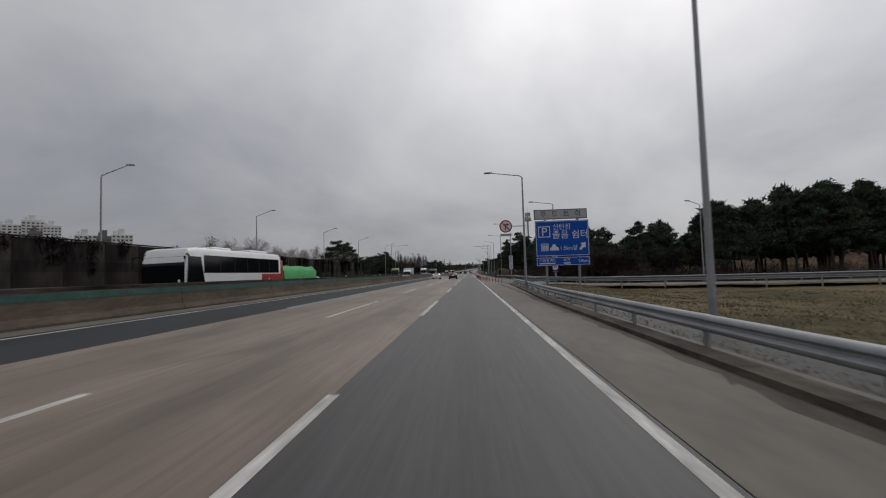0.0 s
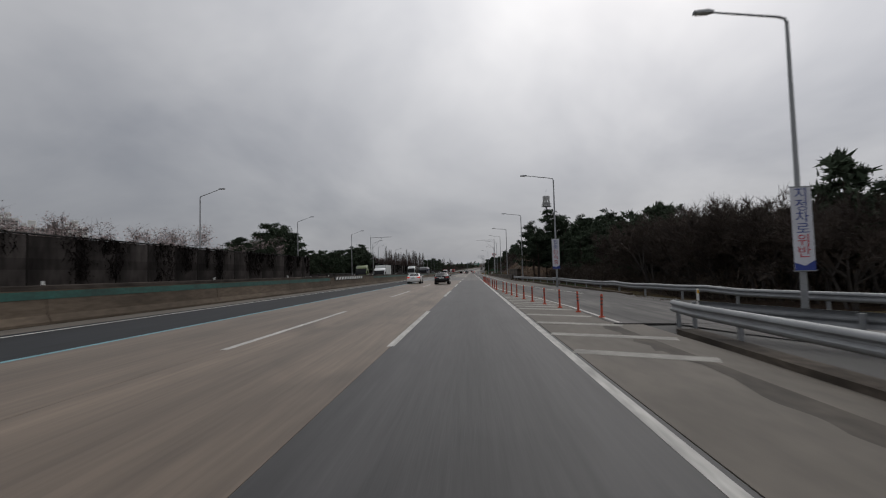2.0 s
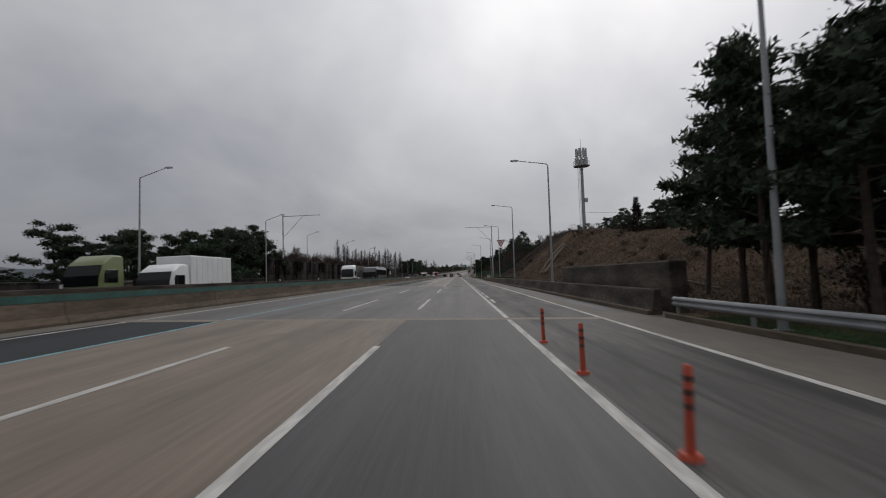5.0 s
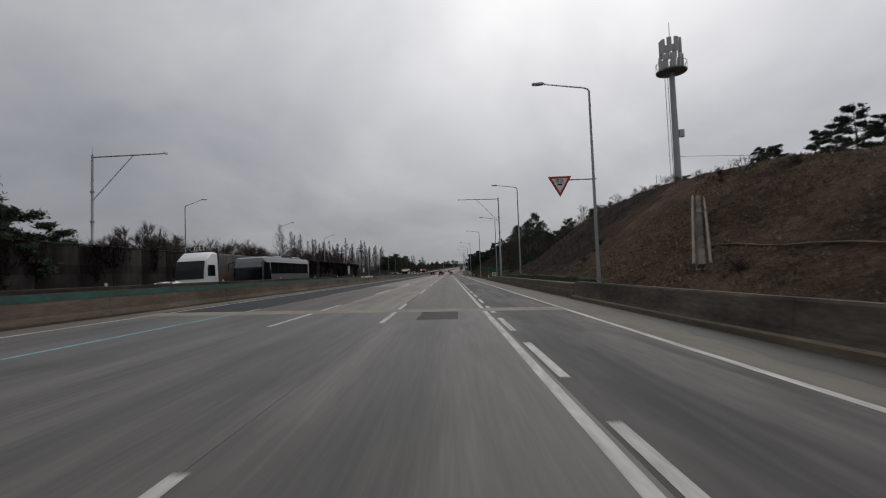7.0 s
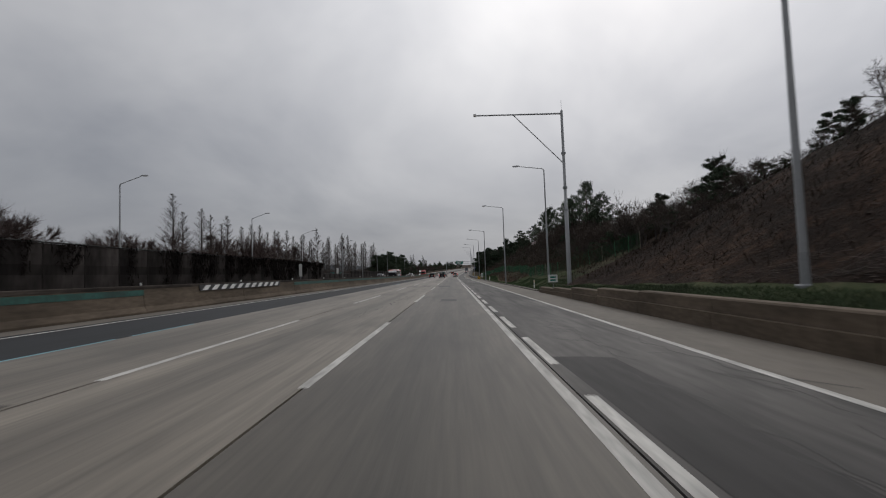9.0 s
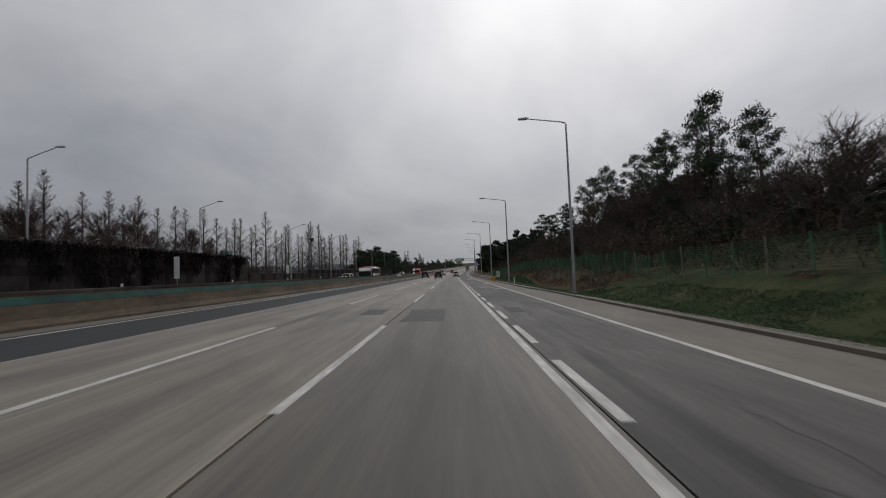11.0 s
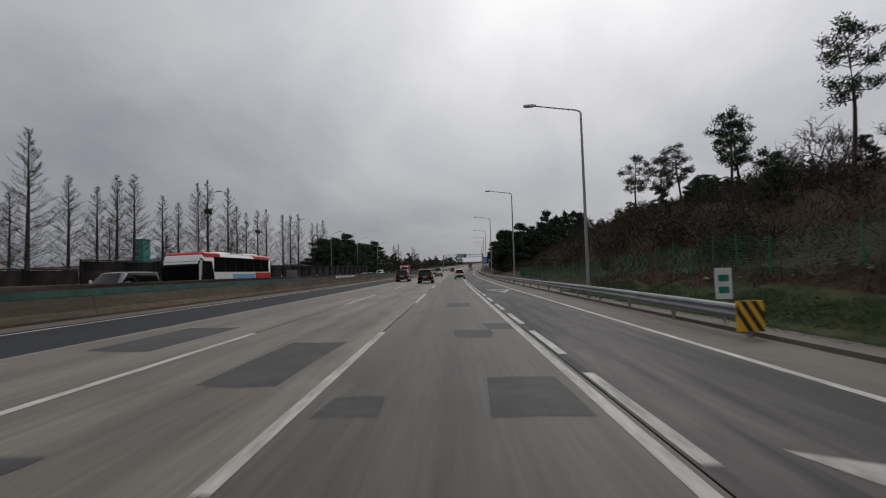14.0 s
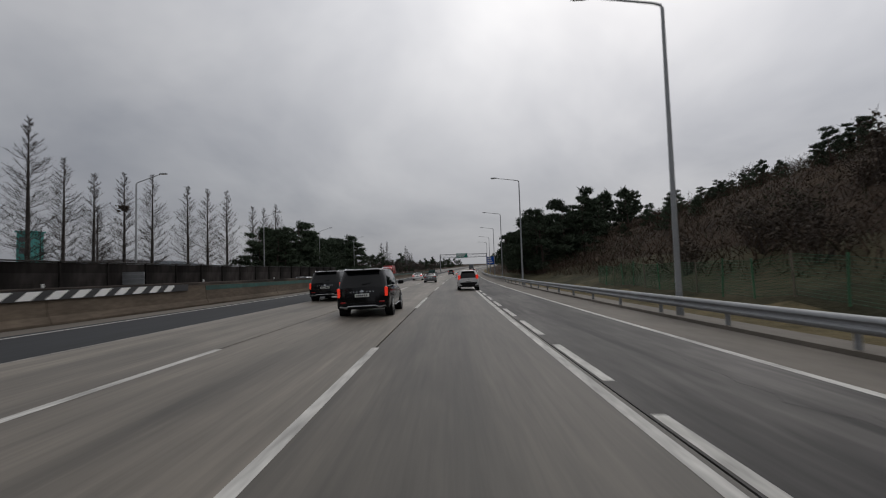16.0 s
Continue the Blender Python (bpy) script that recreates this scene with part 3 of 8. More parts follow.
# slip road from the right: asphalt between its two guard rails
def bez(pts, n=24):
    """Points along a smooth line through the given ones."""
    out = []
    for k in range(len(pts) - 1):
        p0, p1, p2, p3 = pts[max(k - 1, 0)], pts[k], pts[k + 1], pts[min(k + 2, len(pts) - 1)]
        for i in range(n // 4):
            t = i / (n // 4)
            out.append(tuple(0.5 * (2 * b + (c - a) * t + (2 * a - 5 * b + 4 * c - d) * t * t + (3 * b - a - 3 * c + d) * t ** 3) for a, b, c, d in zip(p0, p1, p2, p3)))
    return out + [pts[-1]]


RAMP_OUT = bez([(9.8, 103.0), (9.75, 90.0), (10.2, 78.0), (11.2, 69.0), (12.6, 63.0), (15.5, 55.5), (23.0, 50.0), (38.0, 45.0), (75.0, 40.0)])
RAMP_IN = bez([(5.3, 66.0), (5.4, 63.0), (6.0, 60.0), (8.0, 55.0), (12.5, 49.0), (20.0, 43.5), (36.0, 38.5), (75.0, 33.5)])


def ramp():
    s = Shape()
    a, b = RAMP_OUT[6:], RAMP_IN
    n = 30
    v = []
    for k in range(n):
        for src, e in ((a, -0.5), (b, 0.5)):
            q = src[int(k / (n - 1) * (len(src) - 1))]
            v.append((q[0], q[1] + e, max(land_z(q[0], q[1]), road_z(min(q[0], 8.5), q[1]) - 0.1) + 0.085))
    s.add(v, [(2 * k, 2 * k + 1, 2 * k + 3, 2 * k + 2) for k in range(n - 1)])
    return thing("slip_road", "patched grey asphalt slip road curving in", "road", kind="structure", shape=s, mat=ASPHALT_AUX)


ramp()


def crack(x0, y0, x1, y1, seed, w=0.016):
    """A jagged open crack with short side branches."""
    rnd = random.Random(seed)
    s = Shape()

    def run(xa, ya, xb, yb, ww, jag):
        n = max(5, int(math.hypot(xb - xa, yb - ya) * 3))
        v, ox, path = [], 0.0, []
        for k in range(n + 1):
            t = k / n
            ox = ox * 0.86 + rnd.gauss(0, jag)
            x, y = xa + (xb - xa) * t + ox, ya + (yb - ya) * t + rnd.uniform(-.06, .06)
            hw = ww * rnd.uniform(0.25, 1.6) * (1 - 0.6 * abs(2 * t - 1))
            path.append((x, y))
            v += [(x - hw, y, road_z(x, y) + 0.0035), (x + hw, y + 0.03, road_z(x, y) + 0.0035)]
        s.add(v, [(2 * k, 2 * k + 1, 2 * k + 3, 2 * k + 2) for k in range(n)])
        return path

    main = run(x0, y0, x1, y1, w, 0.10)
    for k in range(max(2, len(main) // 9)):
        x, y = main[rnd.randrange(len(main))]
        run(x, y, x + rnd.choice((-1, 1)) * rnd.uniform(.25, .9), y + rnd.uniform(-1.6, 1.6), w * 0.7, 0.07)
    return part("crack", s, SEALANT, markings)


for k, c in enumerate(((2.6, 196, 4.8, 206), (4.6, 199, 3.2, 214), (3.0, 203, 3.4, 224), (4.4, 210, 5.0, 226), (3.6, 218, 2.7, 236), (4.9, 228, 4.0, 246), (3.2, 240, 3.6, 262), (2.9, 262, 4.2, 276), (4.6, 270, 3.9, 288), (3.3, 282, 2.8, 300),
                       (4.4, 300, 4.9, 318), (3.0, 330, 3.9, 352), (4.8, 345, 4.2, 364), (-6.8, 186, -6.2, 204), (-3.4, 226, -2.9, 244), (3.9, 184, 2.7, 197))):
    crack(*c, 100 + k)
WET_DIRT = material("damp_gutter_dirt", (0.030, 0.028, 0.026), 0.6, vary=0.4, scale=0.5, fine=3.0, stretch=(1, 0.4, 1))
SHOULDER_DIRT = material("dry_gutter_dirt", (0.066, 0.056, 0.045), 0.9, vary=0.4, scale=0.8, fine=5.0, stretch=(1, 0.4, 1))
# dirt along the near rail
dirt = Shape()
rd = random.Random(3)
v = []
for k, y in enumerate(steps(-20, 60, 1.0)):
    v += [(3.7 + rd.uniform(-.25, .15), y, road_z(3.7, y) + 0.003), (4.1, y, road_z(4.1, y) + 0.003)]
dirt.add(v, [(2 * k, 2 * k + 1, 2 * k + 3, 2 * k + 2) for k in range(len(v) // 2 - 1)])
wet = Shape()
v = []
for k, y in enumerate(steps(134, 188, 1.0)):
    x = 6.0 + 1.1 * ease(166, 184, y) + rd.uniform(-.15, .15)
    v += [(x, y, road_z(x, y) + 0.003), (7.35, y, road_z(7.35, y) + 0.003)]
wet.add(v, [(2 * k, 2 * k + 1, 2 * k + 3, 2 * k + 2) for k in range(len(v) // 2 - 1)])
part("gutter_dirt", wet, WET_DIRT, markings, "dark damp dirt along the barrier foot")
part("gutter_dirt", dirt, SHOULDER_DIRT, markings, "dark dirt washed along the kerb")


# ---- barriers, rails and walls ----
def sweep(prof, pts, z_of, side=1.0):
    """A profile (offset, height) swept along a plan line."""
    s = Shape()
    n, m = len(prof), len(pts)
    v = []
    for k, (x, y) in enumerate(pts):
        a, b = pts[max(k - 1, 0)], pts[min(k + 1, m - 1)]
        d = Vector((b[0] - a[0], b[1] - a[1])).normalized()
        nx, ny = d.y * side, -d.x * side
        z = z_of(x, y)
        v += [(x + nx * o, y + ny * o, z + h) for o, h in prof]
    f = [(n * k + i, n * k + n + i, n * k + n + (i + 1) % n, n * k + (i + 1) % n) for k in range(m - 1) for i in range(n)]
    f += [tuple(range(n)), tuple(n * (m - 1) + i for i in range(n - 1, -1, -1))]
    return s.add(v, f)


def straight(x, y0, y1, d=8.0):
    return [(x + bend(y), y) for y in steps(y0, y1, d)]


def zr(x, y):
    return road_z(min(x, bend(y) + 8.5), y)


TOP_DARK = material("soot_grime", (0.022, 0.020, 0.019), 0.95, vary=0.5, scale=0.8, fine=5.0, tint=(0.06, 0.05, 0.043), stretch=(1, 0.3, 1), spec=0.1)
JERSEY = [(-0.33, 0), (0.33, 0), (0.33, 0.08), (0.20, 0.30), (0.12, 0.95), (0.11, 1.20), (0.08, 1.24), (-0.08, 1.24), (-0.11, 1.20), (-0.12, 0.95), (-0.20, 0.30), (-0.33, 0.08)]
median = thing("median_barrier", "weathered concrete median barrier with a green painted band", "barrier", kind="structure")
ys = steps(-40, 560, 10.0)
for a, b in zip(ys, ys[1:]):
    part("barrier_segment", sweep(JERSEY, straight(MEDIAN, a, b - 0.03, 5.0), zr), CONCRETE, median)
GATES = ((91.5, 103.3), (234.6, 246.5), (366.5, 378.2))
for a, b in zip(ys, ys[1:]):
    if any(g0 < b and g1 > a for g0, g1 in GATES):
        continue
    for sd in (1, -1):
        band = [(0.121 * sd, 1.05), (0.127 * sd, 1.05), (0.150 * sd, 0.80), (0.144 * sd, 0.80)]
        part("green_band", sweep(band, straight(MEDIAN, a, b, 5.0), zr), GREEN_PAINT, median, "faded green painted band")
# darker cap laid over the barrier's top edge, above the green band
for a, b in zip(ys, ys[1:]):
    cap = [(-0.124, 1.09), (-0.114, 1.215), (-0.083, 1.246), (0.083, 1.246), (0.114, 1.215), (0.124, 1.09)]
    part("grimy_top", sweep(cap, straight(MEDIAN, a, b, 5.0), zr), TOP_DARK, median, "dark brown-black top edge")
for g0, g1 in GATES:
    plate = part("striped_plate", sweep([(0.13, 1.16), (0.17, 1.16), (0.20, 0.84), (0.16, 0.84)], straight(MEDIAN, g0, g1, 4.0), zr), BLACK_PAINT, median, "black and white striped reflector plate")
    y = g0 + 0.2
    while y < g1 - 1.0:
        s = Shape()
        b = bend(y)
        v = []
        for o, h, e in ((0.204, 0.86, 0.0), (0.204, 0.86, 0.55), (0.176, 1.14, 1.0), (0.176, 1.14, 0.45)):
            v.append((MEDIAN + b + o, y + e, zr(MEDIAN, y) + h))
        s.poly(v, (0.004, 0, 0.001))
        part("white_stripe", s, WHITE_PAINT, plate)
        y += 1.05
# delineators on the median
for k in range(60):
    y = -20 + 10 * k
    s = Shape()
    x, z = MEDIAN + bend(y), zr(MEDIAN + bend(y), y) + 1.24
    s.box(x - 0.03, x + 0.03, y - 0.03, y + 0.03, z, z + 0.14, c=0.01)
    part("delineator", s, WHITE_PAINT, median)

W_BEAM = [(0.00, 0.62), (0.05, 0.60), (0.085, 0.55), (0.085, 0.52), (0.03, 0.47), (0.03, 0.43), (0.085, 0.38), (0.085, 0.35), (0.05, 0.30), (0.00, 0.28),
          (-0.01, 0.28), (0.04, 0.305), (0.073, 0.355), (0.073, 0.375), (0.018, 0.43), (0.018, 0.47), (0.073, 0.525), (0.073, 0.545), (0.04, 0.595), (-0.01, 0.62)]


def guard_rail(pts, side, label, lift=0.0, z_of=zr, gap=4.0, twin=False):
    """A steel W-beam rail on posts along a plan line; side: to which side it faces."""
    rail = thing("guard_rail", label, "guard rail", kind="structure")
    part("beam", sweep([(o, h + lift + 0.12) for o, h in W_BEAM], pts, z_of, side), GALV, rail, smooth=35)
    if twin:
        part("lower_beam", sweep([(0.0, 0.22 + lift), (0.05, 0.20 + lift), (0.05, 0.12 + lift), (0.0, 0.10 + lift)], pts, z_of, side), GALV, rail)
    run = 0.0
    for k in range(1, len(pts)):
        a, b = Vector(pts[k - 1]), Vector(pts[k])
        ln = (b - a).length
        while run <= ln:
            q = a.lerp(b, run / ln if ln else 0)
            d = (b - a).normalized()
            ox, oy = -d.y * side * 0.09, d.x * side * 0.09
            z = z_of(q.x, q.y)
            s = Shape()
            s.tube((q.x + ox, q.y + oy, z - 0.4), (q.x + ox, q.y + oy, z + 0.72 + lift), 0.065, n=8)
            part("post", s, GALV, rail)
            run += gap
        run -= ln
    return rail


guard_rail([(4.5, y) for y in steps(-40, 24, 4)] + [(4.6, 28), (4.75, 32), (4.9, 36), (5.05, 40), (5.2, 45), (5.3, 50), (5.4, 54), (5.5, 58), (5.7, 59.6), (6.1, 60.3)], -1, "galvanised steel guard rail beside the hard shoulder", lift=0.0)
RAMP_Z = lambda x, y: max(land_z(x, y), zr(x, y) - 0.12) + 0.1
guard_rail(RAMP_OUT, 1, "galvanised steel guard rail on the outside of the slip road", z_of=RAMP_Z)
guard_rail([(x, y) for x, y in RAMP_IN if y < 59.5], -1, "galvanised steel guard rail on the inside of the slip road", z_of=RAMP_Z)
guard_rail([(9.8 - 2.1 * ease(103, 131, y), y) for y in steps(103, 131, 4)], -1, "galvanised steel guard rail along the slip road")
guard_rail([(6.75, 323.3), (6.85, 325.5), (7.0, 330.0)] + [(7.15 + bend(y), y) for y in steps(334, 560, 6)], -1, "galvanised steel guard rail in front of the wooded slope")

# hazard board on the rail's head
s = Shape()
s.box(-0.32, 0.32, -0.012, 0.012, 0.15, 0.85, c=0.01)
board = thing("hazard_board", "yellow and black striped board at the guard rail end", "road sign", m=pose(6.75, 323.1, zr(6.8, 323.1)), shape=s, mat=YELLOW_PAINT)
for k in range(4):
    s = Shape()
    x0 = -0.46 + 0.24 * k
    q = [(x0, 0.84), (x0 + 0.12, 0.84), (x0 + 0.52, 0.16), (x0 + 0.40, 0.16)]
    q = [(min(max(x, -0.31), 0.31), z - (min(max(x, -0.31), 0.31) - x) * 1.7) for x, z in q]
    s.poly([(x, -0.016, min(max(z, 0.16), 0.84)) for x, z in q], (0, -0.003, 0))
    part("stripe", s, BLACK_PAINT, board)

# kerbs
def kerb(pts, label, h=0.16, w=0.18, mat=None):
    c = 0.03
    k = thing("kerb", label, "kerb", kind="structure")
    for a, b in zip(pts, pts[1:]):
        d = Vector((b[0] - a[0], b[1] - a[1]))
        e = (b[0] - d.x / d.length * 0.015, b[1] - d.y / d.length * 0.015)
        part("kerb_stone", sweep([(-w / 2, -0.2), (w / 2, -0.2), (w / 2, h - c), (w / 2 - c, h), (-w / 2, h)], [a, e], zr, 1), mat or CONCRETE, k)
    return k


kerb([(4.25 if y < 24 else 4.25 + 0.032 * (y - 24), y) for y in steps(-20, 58, 2)], "stained concrete kerb under the guard rail", h=0.12, w=0.5, mat=CONCRETE_DARK)
kerb([(9.95 - 0.45 * ease(76, 95, y) - 2.0 * ease(95, 131, y), y) for y in steps(76, 131, 2.5)], "concrete kerb along the slip road", w=0.3)
kerb([(7.55 - 0.4 * ease(284, 294, y) + bend(y), y) for y in steps(249, 420, 2.5)], "weathered concrete kerb along the grass verge", h=0.1, w=0.2, mat=SHOULDER)

# retaining walls at the foot of the cut
BARRIER_R = [(-0.3, -0.2), (0.3, -0.2), (0.3, 0.0), (0.20, 0.28), (0.12, 0.90), (0.09, 0.96), (-0.12, 0.96), (-0.15, 0.92), (-0.15, 0)]
wall_r = thing("retaining_barrier", "dark stained concrete barrier wall under the cut slope", "barrier", kind="structure")
for a, b in zip(steps(132, 187, 5.5), steps(132, 187, 5.5)[1:]):
    part("barrier_segment", sweep(BARRIER_R, straight(7.55, a, b - 0.02, 3), zr, -1), CONCRETE_DARK, wall_r)
    part("base_course", sweep([(0.28, -0.1), (0.42, -0.1), (0.40, 0.16), (0.28, 0.2)], straight(7.55, a, b - 0.02, 3), zr, -1), CONCRETE, wall_r)
low_r = thing("retaining_wall", "low brown concrete retaining wall with a ledge", "wall", kind="structure")
LOW_R = [(-0.2, -0.2), (0.28, -0.2), (0.28, 0.44), (0.22, 0.46), (0.22, 0.81), (0.18, 0.85), (-0.2, 0.85)]
yy = steps(187.05, 247, 5.0)
for a, b in zip(yy, yy[1:]):
    k = 1 - 0.5 * ease(225, 247, (a + b) / 2)
    part("wall_segment", sweep([(o, h * k if h > 0 else h) for o, h in LOW_R], straight(7.6, a, b - 0.02, 3), zr, -1), CONCRETE, low_r)
s = Shape()
s.box(8.5, 9.2, 133, 152, -0.3, 1.9, c=0.05)
thing("abutment_wall", "tall dark concrete wall at the slope's start", "wall", kind="structure", shape=s, mat=CONCRETE_DARK)

# drain chute up the slope
PALE_CONCRETE = material("pale_chute_concrete", (0.17, 0.145, 0.118), 0.9, vary=0.2, scale=0.8)
ch = thing("drain_chute", "pale concrete drain chute running up the slope", "drain", kind="structure")
pts = [(12.6 + 0.775 * k, 183.4 + 1.43 * k) for k in range(9)]
for off in (-0.36, 0.36):
    s = Shape()
    s.pipe([(x + off * 0.9, y - off * 0.42, land_z(*pts[0]) + (land_z(*pts[-1]) - land_z(*pts[0])) * k / 8 + 0.12 + 0.3 * math.sin(math.pi * k / 8)) for k, (x, y) in enumerate(pts)], 0.075, n=6)
    part("chute_edge", s, PALE_CONCRETE, ch)
s = Shape()
s.pipe([(x, y, land_z(x, y) - 0.1) for x, y in pts], 0.28, n=6)
part("chute_bed", s, CONCRETE_DARK, ch)


# ditch along the slope
s = Shape()
s.pipe([(14.25, y, land_z(14.25, y) + 0.06) for y in steps(140, 186, 1.5)], 0.05, n=6)
thing("slope_ditch", "pale concrete ditch edge running along the slope", "drain", kind="structure", shape=s, mat=CONCRETE)

# noise walls behind the opposite carriageway
def noise_wall(x, y0, y1, top, label, panel=4.0, rows=6):
    w = thing("noise_wall", label, "noise wall", kind="structure")
    ys = steps(y0, y1, panel)
    h = (top - 0.2) / rows
    pan = {}
    for a, b in zip(ys, ys[1:]):
        z = road_z(-31 + bend(a), a)
        s = Shape()
        s.box(-0.1, 0.1, -0.06, 0.06, -0.5, top + 0.06, c=0.02)
        part("wall_post", s, NOISE_WALL, w, m=pose(x + bend(a), a, z))
        key = round(b - a, 2)
        if key not in pan:
            s = Shape()
            s.box(-0.06, 0.06, 0.02, b - a - 0.02, -0.5, top)
            for k in range(rows):
                s.box(0.06, 0.068, 0.1, b - a - 0.1, 0.2 + h * k + 0.012, 0.2 + h * (k + 1) - 0.012)
            pan[key] = s.mesh("wall_panel", NOISE_WALL)
        part("wall_panel", pan[key], None, w, m=pose(x + bend(a), a, z))
        s = Shape()
        s.box(-0.16, 0.16, 0, b - a, 0, 0.1, c=0.02)
        part("cap", s, NOISE_CAP, w, m=pose(x + bend(a), a, z + top + 0.05))
    return w


noise_wall(-30.5, -20, 132, 5.0, "tall soot-stained noise wall of dark panels", rows=6)
noise_wall(-30.5, 187.3, 320, 5.0, "tall soot-stained noise wall of dark panels", rows=6)
noise_wall(-30.5, 320.3, 350, 2.6, "low dark noise wall of ribbed panels", rows=3, panel=5.0)
noise_wall(-30.5, 350.3, 470, 3.4, "dark noise wall of ribbed panels below the redwoods", rows=4, panel=5.0)
noise_wall(-30.5, 132.3, 187, 1.9, "low dark fence of ribbed panels", rows=2, panel=5.0)


# ---- lamps and masts ----
def lamp_post(m, h, reach, label, lean=0.35):
    """A tapered steel lamp post; its arm reaches along +x."""
    ob = thing("street_lamp", label, "street lamp", m=m, group="street lamps along the motorway")
    s = Shape()
    s.pipe([(0, 0, -0.5), (0, 0, 0.5), (0, 0, h * 0.5), (0, 0, h - 0.15)], [0.115, 0.11, 0.085, 0.06], n=10)
    part("post", s, POLE_STEEL, ob, smooth=50)
    s = Shape()
    s.box(-0.2, 0.2, -0.2, 0.2, -0.1, 0.05, c=0.03)
    s.tube((0, 0, 0.05), (0, 0, 0.9), 0.125, 0.115, n=10)
    part("base", s, GALV, ob)
    s = Shape()
    s.pipe([(0, 0, h - 0.22), (0.06, 0, h - 0.05), (0.3, 0, h + 0.03), (reach - 0.5, 0, h + lean)], [0.05, 0.05, 0.045, 0.035], n=8)
    part("arm", s, POLE_STEEL, ob, smooth=50)
    head = Shape()
    z = h + lean
    head.loft([[(reach - 0.62, -0.06, z - 0.02), (reach - 0.62, 0.06, z - 0.02), (reach - 0.62, 0.05, z + 0.06), (reach - 0.62, -0.05, z + 0.06)],
               [(reach - 0.4, -0.14, z - 0.04), (reach - 0.4, 0.14, z - 0.04), (reach - 0.4, 0.10, z + 0.09), (reach - 0.4, -0.10, z + 0.09)],
               [(reach + 0.1, -0.13, z - 0.02), (reach + 0.1, 0.13, z - 0.02), (reach + 0.1, 0.08, z + 0.07), (reach + 0.1, -0.08, z + 0.07)]])
    hd = part("lamp_head", head, POLE_STEEL, ob, "flat grey lamp head")
    s = Shape()
    s.box(reach - 0.42, reach + 0.04, -0.1, 0.1, z - 0.06, z - 0.038)
    part("lens", s, WHITE_PAINT, hd)
    return ob


R_LAMPS = ((6.74, 12.0, 11.00), (4.87, 39.1, 9.81), (11.84, 63.3, 10.64), (8.52, 93.1, 10.79), (8.86, 127.2, 11.16), (8.42, 155.6, 11.25), (9.00, 187.7, 12.0), (9.79, 221.8, 12.37), (10.46, 258.3, 12.37), (8.69, 282.6, 11.74), (7.46, 309.3, 10.43), (7.87, 339.3, 10.70), (7.98, 371.3, 11.19), (8.40, 409.1, 12.24), (9.7, 441.0, 12.3), (11.4, 473.0, 12.6), (13.0, 505.0, 12.8), (14.9, 538.0, 13.2))
lamp = None
for x, y, top in R_LAMPS:
    gx = max(land_z(x, y), zr(x, y) - 0.15)
    m = pose(x, y, gx, 0, 0, 180)
    lamp = lamp_post(m, top - gx, 3.2, "tall galvanised street lamp with a long single arm beside the road")
L_LAMPS = [(-31.6, 36.9, 11.0), (-32.3, 67.9, 11.2), (-31.3, 97.9, 11.2), (-30.6, 126.6, 11.3), (-28.2, 154.7, 11.2), (-29.7, 185.8, 11.0), (-35.8, 224.6, 12.1), (-34.5, 257.3, 12.3), (-33.0, 286.3, 12.0), (-32.4, 310.5, 11.3), (-29.9, 337.3, 10.9), (-30.2, 367.4, 11.2), (-30.3, 399.1, 11.4), (-30.6, 431.0, 11.9), (-30.3, 463.0, 12.4), (-29.0, 496.0, 12.8)]
for x, y, top in L_LAMPS:
    gz = land_z(x, y)
    lamp_post(pose(x, y, gz), top - gz, 2.9, "tall galvanised street lamp behind the opposite carriageway", lean=0.75)
s = Shape()
gz = land_z(29.6, 59.3)
lamp_post(pose(29.6, 59.3, gz, 0, 0, 200), 9.3 - gz, 2.2, "galvanised street lamp beside the slip road", lean=0.4)


def camera_mast(m, h, reach, label):
    """A stepped mast with a braced horizontal boom along +x."""
    ob = thing("camera_mast", label, "mast", m=m)
    s = Shape()
    s.pipe([(0, 0, -0.5), (0, 0, h * 0.42), (0, 0, h * 0.42 + 0.05), (0, 0, h)], [0.19, 0.17, 0.13, 0.11], n=10)
    part("post", s, POLE_STEEL, ob, smooth=50)
    for z in (h * 0.42, h * 0.55, h * 0.75):
        s = Shape()
        s.tube((0, 0, z - 0.09), (0, 0, z + 0.09), 0.2, n=10)
        part("collar", s, GALV, ob)
    s = Shape()
    s.tube((0, 0, h - 0.25), (reach, 0, h - 0.15), 0.075, 0.06)
    boom = part("boom", s, POLE_STEEL, ob)
    s = Shape()
    s.tube((0, 0, h * 0.69), (reach * 0.56, 0, h - 0.2), 0.04)
    part("brace", s, POLE_STEEL, ob)
    s = Shape()
    s.box(reach - 0.12, reach + 0.12, -0.18, 0.18, h - 0.22, h - 0.02, c=0.03)
    part("camera_housing", s, WHITE_PAINT, boom)
    s = Shape()
    s.tube((0, 0, h), (0, 0, h + 0.9), 0.015)
    part("lightning_rod", s, GALV, ob)
    return ob


camera_mast(pose(10.3, 249.0, land_z(10.3, 249), 0, 0, 180), 15.35 - land_z(10.3, 249), 7.5, "grey steel camera mast with a braced boom")
camera_mast(pose(-34.8, 206.5, land_z(-34.8, 206.5)), 14.6 - land_z(-34.8, 206.5), 7.4, "grey steel camera mast with a braced boom behind the noise wall")


